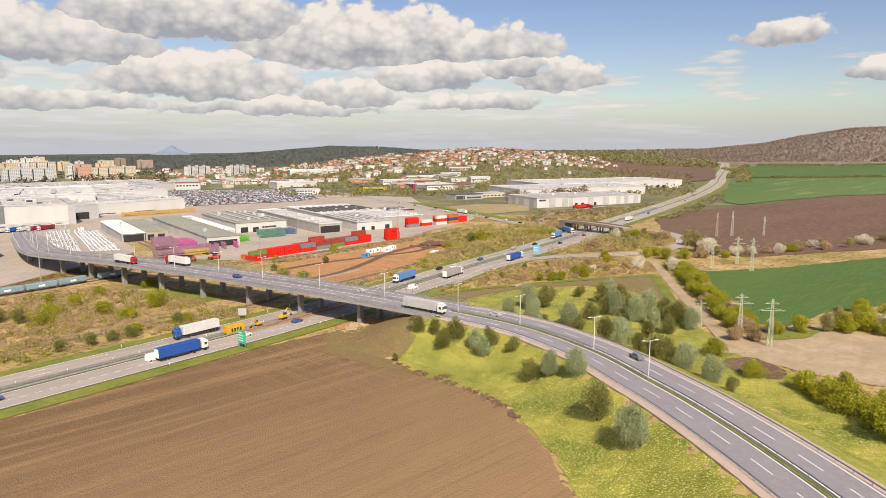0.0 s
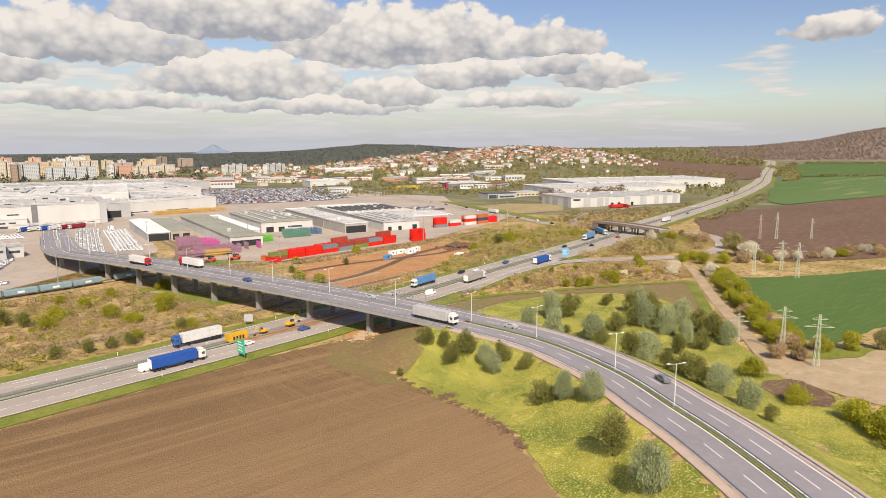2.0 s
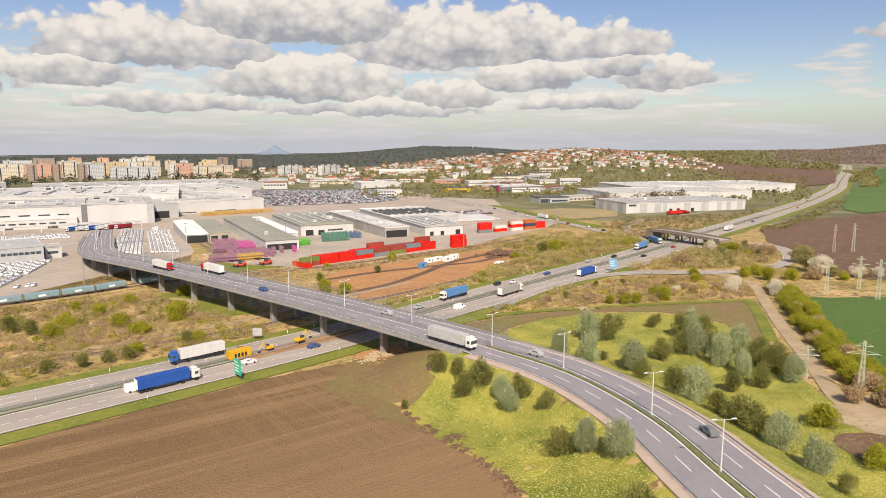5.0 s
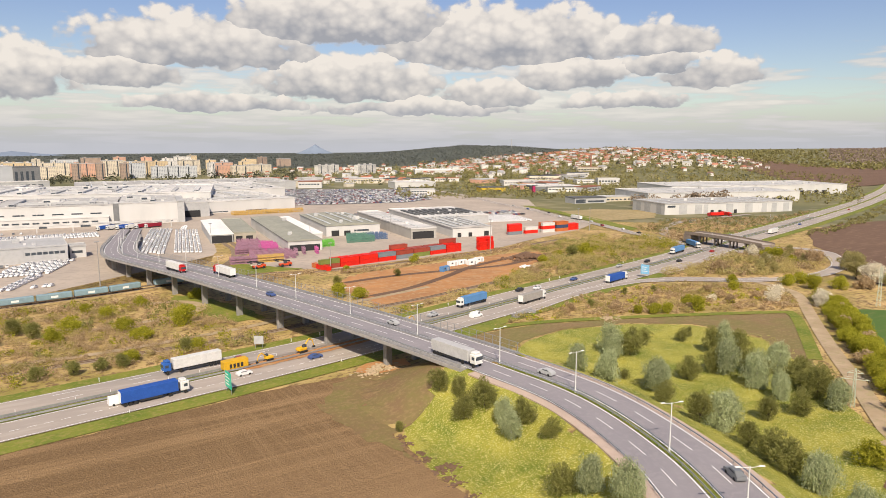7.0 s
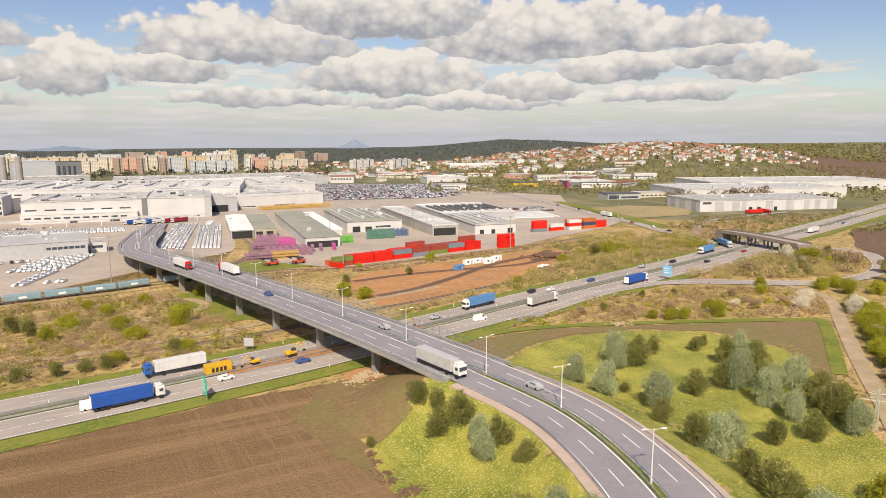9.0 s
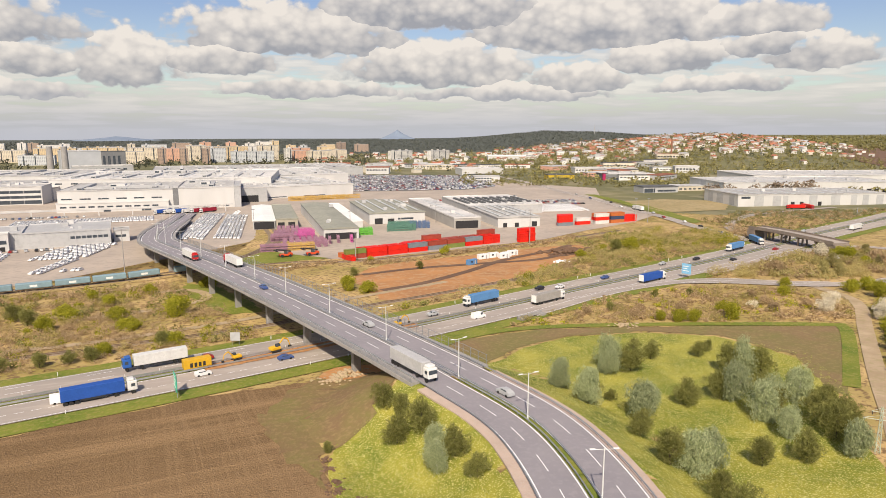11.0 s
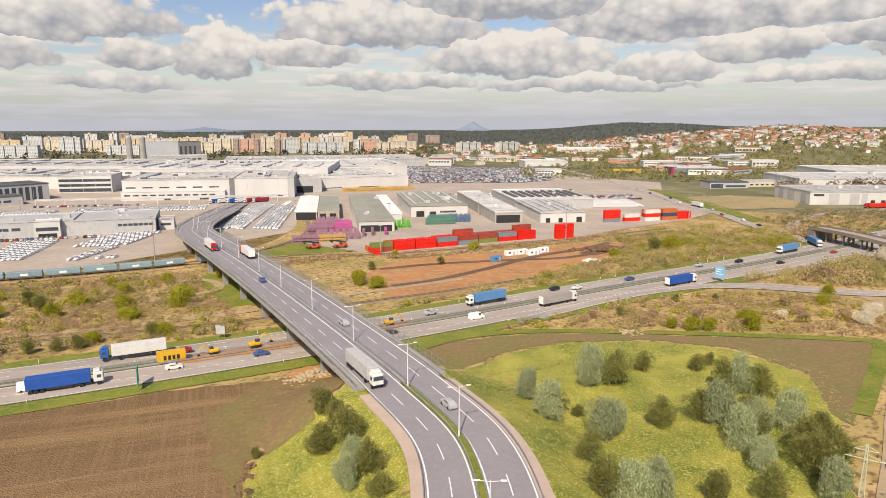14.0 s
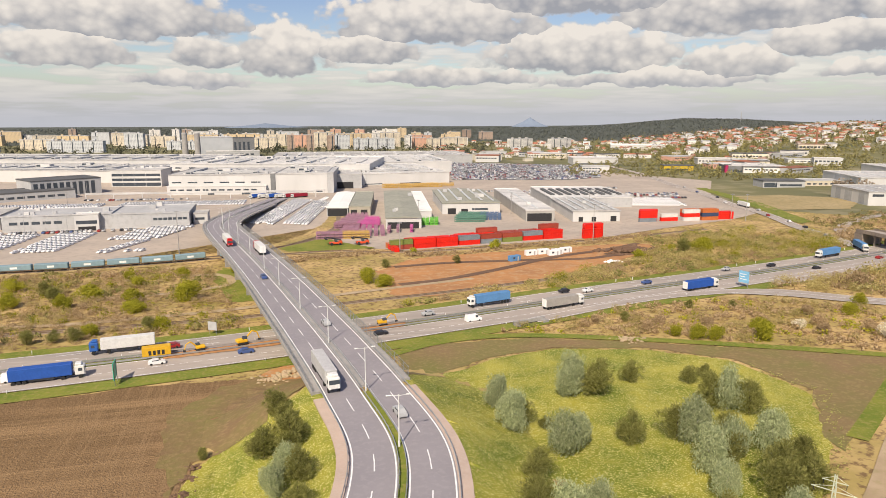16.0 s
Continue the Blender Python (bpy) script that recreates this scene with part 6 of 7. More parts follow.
def house_meshes(w, d, h, r, wall, roof):
    a = bpy.data.meshes.new("wall")
    bm = boxes((-w / 2, w / 2, -d / 2, d / 2, -3, h))
    bm.to_mesh(a)
    bm.free()
    a.materials.append(wall)
    b = bpy.data.meshes.new("roof")
    x, y = w / 2 + 0.4, d / 2 + 0.4
    b.from_pydata([(-x, -y, h), (x, -y, h), (x, y, h), (-x, y, h), (-x, 0, h + r), (x, 0, h + r)], [], [(0, 1, 5, 4), (2, 3, 4, 5), (0, 4, 3), (1, 2, 5), (3, 2, 1, 0)])
    b.materials.append(roof)
    c = bpy.data.meshes.new("chimney")
    bm = boxes((w * 0.2, w * 0.2 + 0.7, 0.2, 0.9, h, h + r + 0.8))
    bm.to_mesh(c)
    bm.free()
    c.materials.append(roof)
    win = []
    for k in range(3):
        q = bpy.data.meshes.new("window")
        xx = -w / 2 + w * (k + 0.5) / 3
        bm = boxes((xx - 0.6, xx + 0.6, -d / 2 - 0.05, -d / 2 + 0.05, h * 0.45, h * 0.45 + 1.3))
        bm.to_mesh(q)
        bm.free()
        q.materials.append(GLASSY)
        win.append(q)
    return a, b, c, win


HOUSES = [house_meshes(9, 7.5, 5.0, 2.6, CREAM, ROOFRED), house_meshes(10, 8, 5.2, 3.0, WHITEP, ROOFRED), house_meshes(9, 8.5, 6, 2.4, WHITEP, ROOFBROWN), house_meshes(13, 8, 5.6, 3.0, CREAM, ROOFRED),
          house_meshes(18, 10, 8, 2.0, WHITEP, GREYWALL), house_meshes(12, 9, 5.4, 2.6, WHITEP, ROOFBROWN), house_meshes(15, 11, 5.2, 0.8, CREAM, GREYWALL)]
TR = random.Random(21)


def town_spot():
    """A place in the town: dense on its hill, thinner on the flat before it."""
    while True:
        if TR.random() < 0.8:
            az, r = TR.gauss(44, 6.5), TR.gauss(1930, 190)
        else:
            az, r = TR.uniform(14, 42), TR.uniform(1020, 2000)
        if r < 950 or not 12 < az < 58 or (az < 20 and r < 1250):
            continue
        x, y = r * math.sin(radians(az)), r * math.cos(radians(az))
        if x > 620 and y < 740 or 270 < x < 760 and y < 1080:
            continue
        return x, y


for k in range(180):
    x, y = town_spot()
    a, b, c, win = TR.choice(HOUSES)
    top = tagged(empty("house", pose(x, y, hz(x, y), 0, 0, TR.uniform(-40, 40) + (90 if TR.random() < 0.4 else 0))), "plastered town house with a pitched tiled roof", "house", group="town houses")
    for nm, me in (("wall", a), ("roof", b), ("chimney", c)):
        new(nm, me).parent = top
    for q in win:
        new("window", q).parent = top


def far_houses(n):
    data = {}
    for k in range(n):
        x, y = town_spot()
        a, b, c, win = TR.choice(HOUSES)
        m = pose(x, y, hz(x, y), 0, 0, TR.uniform(0, 180))
        for me in (a, b):
            vs, fs = data.setdefault(me.materials[0].name, ([], []))
            o = len(vs)
            vs.extend(tuple(m @ v.co) for v in me.vertices)
            fs.extend(tuple(o + i for i in p.vertices) for p in me.polygons)
    top = tagged(empty("far_town_houses"), "crowded red-roofed houses of the town", "houses", kind="stuff")
    for nm, (vs, fs) in data.items():
        o = mesh_ob("house_walls" if "plaster" in nm else "house_roofs", vs, fs, bpy.data.materials[nm], top)
        o["kind"] = "stuff"


far_houses(800)


def facade(name, wall, dark, sx, sz):
    """Plaster with rows of windows, for blocks far away."""
    mt = bpy.data.materials.new(name)
    mt.use_nodes = True
    nt = mt.node_tree
    N, L = nt.nodes.new, nt.links.new
    bs = nt.nodes["Principled BSDF"]
    bs.inputs["Roughness"].default_value = 0.8
    co, sp = N("ShaderNodeTexCoord"), N("ShaderNodeSeparateXYZ")
    L(co.outputs["Object"], sp.inputs[0])

    def mth(op, a, b):
        n = N("ShaderNodeMath")
        n.operation = op
        for i, v in enumerate((a, b)):
            if isinstance(v, (int, float)):
                n.inputs[i].default_value = v
            else:
                L(v, n.inputs[i])
        return n.outputs[0]
    u = mth("FRACT", mth("MULTIPLY", mth("ADD", sp.outputs[0], sp.outputs[1]), 1 / sx), 0)
    v = mth("FRACT", mth("MULTIPLY", sp.outputs[2], 1 / sz), 0)
    w = mth("MULTIPLY", mth("GREATER_THAN", u, 0.45), mth("GREATER_THAN", v, 0.5))
    mx = N("ShaderNodeMix")
    mx.data_type = "RGBA"
    L(w, mx.inputs["Factor"])
    mx.inputs["A"].default_value, mx.inputs["B"].default_value = (*wall, 1), (*dark, 1)
    L(mx.outputs["Result"], bs.inputs["Base Color"])
    return mt


FAC = dict(pale=facade("pale_blue_panels", (0.52, 0.54, 0.55), (0.24, 0.26, 0.29), 3.4, 2.9), cream=facade("cream_panels", (0.62, 0.55, 0.43), (0.3, 0.27, 0.24), 3.4, 2.9),
           ochre=facade("yellow_panels", (0.60, 0.47, 0.29), (0.32, 0.26, 0.2), 3.4, 2.9), salmon=facade("salmon_panels", (0.60, 0.35, 0.25), (0.34, 0.24, 0.2), 3.4, 2.9),
           brown=facade("brown_panels", (0.36, 0.27, 0.21), (0.2, 0.16, 0.14), 3.4, 2.9), white=facade("white_panels", (0.66, 0.64, 0.6), (0.3, 0.3, 0.3), 3.4, 2.9))


def block(x, y, w, d, h, turn, colour):
    words = dict(pale="pale blue-grey", cream="cream", ochre="yellow ochre", salmon="salmon and cream", brown="brown", white="whitish")[colour]
    top = tagged(empty("apartment_block", pose(x, y, hz(x, y), 0, 0, turn)), words + " panel-built apartment block with many windows", "apartment building", group="apartment blocks")
    part("wall", boxes((-w / 2, w / 2, -d / 2, d / 2, -3, h)), FAC[colour], top)
    part("roof", boxes((-w / 2 - 0.3, w / 2 + 0.3, -d / 2 - 0.3, d / 2 + 0.3, h, h + 0.8)), GREYWALL, top)
    for k in range(max(1, int(w / 22)) if math.hypot(x, y) < 1900 else 1):
        u = -w / 2 + 11 + 22 * k
        part("lift_house", boxes((u - 2.5, u + 2.5, -2, 2, h + 0.8, h + 3.4)), FAC[colour], top)
        part("stair_window", boxes((u - 1.2, u + 1.2, -d / 2 - 0.12, -d / 2 + 0.1, 1.5, h - 1)), GLASSY, top)


for x, y, w, h, tn, c in ((-345, 1580, 120, 24, -14, "pale"), (-260, 1740, 46, 36, -14, "pale"), (-205, 1800, 60, 27, -14, "cream"), (-140, 1640, 70, 20, -14, "pale"), (-120, 1820, 90, 30, -10, "ochre"), (-20, 1830, 90, 30, -6, "ochre"),
                          (70, 1800, 70, 30, -5, "cream"), (40, 1640, 50, 26, -4, "cream"), (98, 1580, 16, 34, 0, "brown"), (141, 1565, 16, 34, 0, "brown"), (178, 1700, 44, 36, 0, "cream"), (120, 1720, 50, 30, 0, "salmon"),
                          (215, 1620, 40, 32, 2, "pale"), (188, 1580, 16, 33, 2, "brown"), (287, 1575, 95, 25, 4, "pale"), (260, 1720, 80, 33, 4, "ochre"), (345, 1700, 50, 35, 5, "cream"), (372, 1600, 14, 30, 5, "white"),
                          (400, 1625, 40, 24, 6, "salmon"), (450, 1612, 60, 23, 6, "cream"), (512, 1690, 60, 22, 8, "cream"), (540, 1740, 36, 20, 8, "white"), (-450, 1700, 90, 24, -18, "cream"), (-560, 1640, 110, 22, -18, "pale"),
                          (-420, 1850, 80, 28, -16, "ochre"), (-660, 1800, 90, 26, -18, "salmon"), (330, 1830, 70, 30, 6, "white"), (-300, 1900, 90, 27, -14, "cream"), (-780, 1700, 120, 24, -20, "pale"), (640, 1560, 70, 22, 20, "white"),
                          (730, 1530, 70, 22, 24, "white"), (440, 1780, 60, 26, 6, "salmon")):
    block(x, y, w, 12 if w > 20 else 16, h, tn, c)
AB = random.Random(17)
for k in range(46):
    az, r = -30 + 49 * (k + AB.random()) / 46, AB.uniform(1900, 2450)
    block(r * math.sin(radians(az)), r * math.cos(radians(az)), AB.choice((22, 30, 46, 60)), 13, AB.uniform(20, 38), AB.uniform(-20, 14), AB.choice(("pale", "cream", "ochre", "salmon", "white", "white", "brown")))
# mixed commercial buildings on the flat before the town
CB_R = random.Random(4)
for k in range(58):
    az, r = CB_R.uniform(15, 45), CB_R.uniform(880, 1350)
    x, y = r * math.sin(radians(az)), r * math.cos(radians(az))
    if (270 < x < 640 and y < 1080) or (x > 600 and y < 720):
        continue
    w, d, h = CB_R.uniform(18, 60), CB_R.uniform(14, 34), CB_R.uniform(5, 11)
    wl = CB_R.choice([WHITE, CREAM, GREYWALL, SALMON, WHITEP])
    hall("commercial_building", x, y, w, d, h, CB_R.uniform(-35, 20), wl, CB_R.choice([PALEROOF, GREYWALL, DARKROOF, ROOFRED]), "low commercial building near the town", windows=[(1.5 + 5 * q, 3.4, h * 0.5, h * 0.72) for q in range(int(w / 5.5))], seed=k)
top = tagged(empty("brick_chimney", pose(1020, 1042, hz(1020, 1042))), "slim brown brick factory chimney", "chimney")
part("shaft", rods(((0, 0, -1), (0, 0, 36), 2.0, 1.2, 12)), mat("chimney_brick", (0.33, 0.16, 0.10), (0.27, 0.13, 0.085), 0.4), top)
hall("brick_works", 985, 1045, 60, 24, 9, -30, CREAM, ROOFBROWN, "cream works building below the brick chimney", windows=[(2 + 6 * q, 4, 3, 6) for q in range(9)], seed=77)
top = tagged(empty("radio_mast", pose(*(3560 * math.sin(radians(38)), 3560 * math.cos(radians(38))), hz(3560 * math.sin(radians(38)), 3560 * math.cos(radians(38))))), "thin radio mast on the wooded ridge", "mast")
part("mast", rods(((0, 0, -2), (0, 0, 45), 2.0, 0.8, 6)), GREYWALL, top)


# ---- far woods ----
def woods(name, n, spot, size, material, label, seed, leaves=16, leaf=1.4):
    rng = np.random.default_rng(seed)
    rnd = random.Random(seed)
    P = np.array([spot(rnd) for _ in range(n)])
    z = H(P[:, 0], P[:, 1])
    V, F, k = [], [], 0
    for (x, y), g in zip(P, z):
        h = size * rnd.uniform(0.6, 1.3)
        v, f = leaf_cloud(rng, [(x, y, g + h * 0.5, h * 0.5, h * 0.5, h * 0.55)], leaves, leaf * h / 4, 0, 1.0, 0.8)
        V.append(v)
        F.append(f + k)
        k += len(v)
    me = bpy.data.meshes.new(name)
    me.from_pydata(np.concatenate(V).tolist(), [], np.concatenate(F).tolist())
    me.materials.append(material)
    tagged(new(name, me), label, "woods", kind="stuff")


def polar(az0, az1, r0, r1, bias=1.0):
    def f(rnd):
        a, r = radians(rnd.uniform(az0, az1)), r0 + (r1 - r0) * rnd.random() ** bias
        return r * math.sin(a), r * math.cos(a)
    return f


woods("town_trees", 3400, lambda rnd: town_spot(), 7, WOODS, "spring trees between the town's houses", 1, 14)
woods("town_trees", 420, lambda rnd: town_spot(), 9, WOODS_DARK, "dark conifers between the town's houses", 2, 14)
woods("valley_trees", 2600, polar(28, 64, 900, 1750), 6, WOODS, "spring woods below the town's hill", 3, 14)
woods("valley_trees", 700, polar(33, 58, 950, 1750), 6, PALEGREEN, "pale spring woods below the town's hill", 13, 12)
woods("block_trees", 700, polar(-28, 20, 1400, 1900), 9, WOODS_DARK, "dark trees among the apartment blocks", 4, 14)
# Ridge leaf colours are greyed and blued to paint in mild distance haze.
woods("ridge_woods", 16000, polar(-60, 42, 2150, 4200), 7, leaf_mat("hazed_ridge_leaves", (0.11, 0.122, 0.11), (0.15, 0.16, 0.14)), "dark woods on the horizon ridge, tinted with haze", 5, 7, 1.9)
woods("ridge_woods", 2600, polar(42, 66, 2200, 3900), 9, WOODS, "brown woods on the horizon ridge", 6, 9, 2.2)
woods("hill_woods", 12000, polar(62, 92, 2950, 4300), 8, leaf_mat("bare_hill_woods", (0.27, 0.21, 0.17), (0.36, 0.285, 0.23)), "bare brown woods covering the hill", 7, 8, 2.1)
woods("hedge_trees", 260, lambda rnd: (lambda t: (1390 + 900 * t + rnd.uniform(-12, 12), 690 + 330 * t + rnd.uniform(-12, 12) - 100))(rnd.random()), 8, WOODS, "tree line at the far fields", 8, 12)
woods("bare_trees", 40, lambda rnd: (lambda t: (575 + 130 * t + rnd.uniform(-4, 4), 532 - 48 * t + rnd.uniform(-5, 5)))(rnd.random()), 12, leaf_mat("bare_tall_trees", (0.24, 0.18, 0.13), (0.36, 0.29, 0.21)), "bare trees between the warehouses", 9, 70, 0.7)


# ---- vehicles ----
TYRE = mat("tyre_rubber", (0.025, 0.025, 0.025), (0.02, 0.02, 0.02), 2)
CARWHITE = mat("white_car_paint", (0.80, 0.80, 0.80), (0.76, 0.76, 0.77), 0.6, rough=0.3, space="object")


def car_meshes(colour, kind="car"):
    prof = dict(car=[(-2.1, 0.3), (-2.15, 0.75), (-1.95, 0.95), (-1.0, 1.0), (1.75, 1.05), (2.1, 0.95), (2.15, 0.5), (2.1, 0.3)],
                van=[(-2.7, 0.35), (-2.75, 0.95), (-2.5, 1.15), (-1.7, 1.25), (2.7, 1.25), (2.75, 0.35)])[kind]
    cab = dict(car=[(-1.15, 1.0), (-0.45, 1.45), (1.0, 1.48), (1.95, 1.03)], van=[(-1.8, 1.25), (-1.1, 2.25), (2.6, 2.35), (2.7, 1.25)])[kind]

    def ext(pts, w0, w1, mt):
        bm = bmesh.new()
        zmin, zmax = min(p[1] for p in pts), max(p[1] for p in pts)
        L_ = [bm.verts.new((x, -(w0 + (w1 - w0) * (z - zmin) / (zmax - zmin)), z)) for x, z in pts]
        R_ = [bm.verts.new((x, w0 + (w1 - w0) * (z - zmin) / (zmax - zmin), z)) for x, z in pts]
        n = len(pts)
        bm.faces.new(L_)
        bm.faces.new(R_[::-1])
        for i in range(n):
            bm.faces.new((L_[i], R_[i], R_[(i + 1) % n], L_[(i + 1) % n]))
        bmesh.ops.recalc_face_normals(bm, faces=bm.faces[:])
        me = bpy.data.meshes.new("m")
        bm.to_mesh(me)
        bm.free()
        me.materials.append(mt)
        return me
    w = 0.88 if kind == "car" else 1.0
    body = ext(prof, w, w - 0.04, colour)
    glass = ext(cab, w - 0.06, w - 0.26, colour)
    x = cab[1][0], cab[2][0]
    top_z = cab[1][1]
    r = boxes((x[0] - 0.05, x[1] + 0.05, -w + 0.24, w - 0.24, top_z - 0.02, top_z + 0.06), bevel=0.02)
    roof = bpy.data.meshes.new("roof")
    r.to_mesh(roof)
    r.free()
    roof.materials.append(colour)
    sd = []
    for q in (-1, 1):
        z0, z1 = cab[0][1] + 0.16, cab[1][1] - 0.1
        g = boxes((cab[1][0] - 0.1, cab[2][0] + 0.15 if kind == "car" else -0.3, min(q * (w - 0.05), q * (w - 0.13)), max(q * (w - 0.05), q * (w - 0.13)), z0, z1))
        me = bpy.data.meshes.new("side_window")
        g.to_mesh(me)
        g.free()
        me.materials.append(GLASSY)
        sd.append(me)
    (xa, za), (xb, zb) = cab[0], cab[1]
    me = bpy.data.meshes.new("windscreen")
    yy = w - 0.26
    me.from_pydata([(xa + 0.2, -yy, za + 0.2), (xa + 0.2, yy, za + 0.2), (xb - 0.06, yy - 0.08, zb + 0.02), (xb - 0.06, -yy + 0.08, zb + 0.02)], [], [(0, 1, 2, 3)])
    me.materials.append(GLASSY)
    b = rods(((0, -0.11, 0), (0, 0.11, 0), 0.32, 0.32, 10))
    wheel = bpy.data.meshes.new("wheel")
    b.to_mesh(wheel)
    b.free()
    wheel.materials.append(TYRE)
    return body, glass, roof, wheel, sd, me, (1.3 if kind == "car" else 1.75), w


def car_at(meshes, m, label, group, cat="car"):
    body, glass, roof, wheel, sd, screen, ax, w = meshes
    top = tagged(empty(cat, m), label, cat, group=group)
    for nm, me in (("body", body), ("cabin" if cat == "car" else "cargo_body", glass), ("roof", roof), ("side_window", sd[0]), ("side_window", sd[1]), ("windscreen", screen)):
        new(nm, me).parent = top
    for sx in (-1, 1):
        for sy in (-1, 1):
            o = new("wheel", wheel)
            o.parent = top
            o.location = (sx * ax, sy * (w - 0.1), 0.32)
    return top


WCAR = car_meshes(CARWHITE)
VR = random.Random(12)


def lot(corner, along_v, across_v, n, rows_, turn, limit, store):
    """Rows of new cars: n along, rows_ across; beyond the limit they go to the joined store."""
    for j in range(rows_):
        for i in range(n):
            if VR.random() < 0.06:
                continue
            x = corner[0] + along_v[0] * i + across_v[0] * j + VR.uniform(-0.15, 0.15)
            y = corner[1] + along_v[1] * i + across_v[1] * j + VR.uniform(-0.15, 0.15)
            m = pose(x, y, hz(x, y) + 0.2, 0, 0, turn + VR.uniform(-1.5, 1.5))
            if limit[0] > 0:
                limit[0] -= 1
                car_at(WCAR, m, "new white car parked in close rows", "new cars in the delivery yard")
            else:
                store.append(m)


STORE, LIM = [], [70]
# beside the goods line, before the delivery hall
lot((-24, 421), (2.35, 0.0), (2.0, 5.6), 12, 8, 62, LIM, STORE)
lot((-19, 376), (1.6, 4.4), (3.4, -0.6), 9, 2, 62, LIM, STORE)
lot((-6, 376), (2.4, 0), (0, 5), 4, 1, 62, LIM, STORE)
lot((-62, 386), (2.35, 0.1), (0.5, 6.4), 9, 10, 62, LIM, STORE)
lot((-110, 386), (2.35, 0.1), (0.5, 6.4), 16, 10, 62, LIM, STORE)
# two long blocks beside the ramp
LIM2 = [20]
lot((53, 468), (2.3, -1.4), (1.12, 5.05), 7, 29, 74, LIM2, STORE)
lot((75, 461), (2.3, -1.4), (0.98, 4.95), 7, 27, 74, LIM2, STORE)
lot((-56, 592), (2.5, -0.15), (0.2, 6.0), 40, 5, 75, LIM2, STORE)
lot((-160, 600), (2.5, -0.15), (0.2, 6.0), 36, 4, 75, LIM2, STORE)
lot((350, 492), (2.6, -0.8), (1.8, 5.6), 16, 10, 60, LIM2, STORE)
lot((105, 590), (0.7, 2.6), (5.2, -1.2), 12, 1, 0, LIM2, STORE)


def joined_cars(name, mats_, ms, label):
    vs, fs, mi = [], [], []
    base = [(me, k) for k, me in ((0, WCAR[0]), (0, WCAR[1]), (0, WCAR[2]), (1, WCAR[4][0]), (1, WCAR[4][1]), (1, WCAR[5]))]
    src = [([v.co.copy() for v in me.vertices], [tuple(p.vertices) for p in me.polygons], k) for me, k in base]
    for m in ms:
        for co, pl, k in src:
            o = len(vs)
            vs.extend(tuple(m @ c) for c in co)
            fs.extend(tuple(o + i for i in p) for p in pl)
            mi.extend([k] * len(pl))
    ob = mesh_ob(name, vs, fs, mats_)
    ob.data.polygons.foreach_set("material_index", mi)
    tagged(ob, label, "cars", kind="stuff")


joined_cars("parked_new_cars", [CARWHITE, GLASSY], STORE, "dense rows of new white cars in the yards")
# the large staff car park
cols = [mat("car_paint_" + n, c, tuple(v * 0.9 for v in c), 0.6, rough=0.3, space="object") for n, c in
        (("silver", (0.42, 0.43, 0.44)), ("black", (0.03, 0.03, 0.035)), ("grey", (0.18, 0.19, 0.2)), ("blue", (0.06, 0.1, 0.25)), ("maroon", (0.3, 0.03, 0.03)), ("white", (0.7, 0.7, 0.7)))]
PARK = [(338, 1070), (538, 948), (458, 766), (403, 744), (271, 779)]
patch("staff_car_park", PARK, mat("car_park_asphalt", (0.20, 0.195, 0.19), (0.16, 0.155, 0.15), 0.05), 0.35, 20, 1, "asphalt of the crowded staff car park")
spots = {k: [] for k in range(len(cols))}
for i in range(98):
    for j in range(38):
        x, y = 271 + i * 2.7, 744 + j * 8.5
        if in_poly(x, y, PARK) and VR.random() < 0.86:
            spots[VR.choice((0, 0, 0, 0, 5, 5, 5, 2, 2, 1, 3, 4))].append(pose(x, y + VR.uniform(-0.3, 0.3), hz(x, y) + 0.4, 0, 0, 80))
for k, ms in spots.items():
    joined_cars("staff_cars", [cols[k], GLASSY], ms, "crowded staff cars in the car park")


YARD = {k: [] for k in range(len(cols))}
for x0, y0, dx, dy, n, tn in ((300, 610, 2.7, -0.5, 34, 80), (302, 617, 2.7, -0.5, 34, 80), (240, 640, 2.7, -0.4, 40, 80), (330, 650, 2.7, -0.6, 30, 78), (332, 657, 2.7, -0.6, 30, 78), (380, 560, 2.6, -0.8, 18, 70),
                              (384, 567, 2.6, -0.8, 18, 70), (388, 574, 2.6, -0.8, 18, 70), (392, 581, 2.6, -0.8, 18, 70), (372, 545, 2.6, -0.8, 20, 70), (-150, 455, 2.6, 0.0, 52, 90), (-95, 650, 2.6, -0.3, 34, 85)):
    for k in range(n):
        if VR.random() < 0.8:
            x, y = x0 + dx * k, y0 + dy * k
            YARD[VR.choice((0, 0, 5, 5, 5, 1, 2, 3, 4))].append(pose(x, y, hz(x, y) + 0.25, 0, 0, tn + VR.uniform(-2, 2)))
for k, ms in YARD.items():
    joined_cars("yard_cars", [cols[k], GLASSY], ms, "rows of parked cars between the halls")


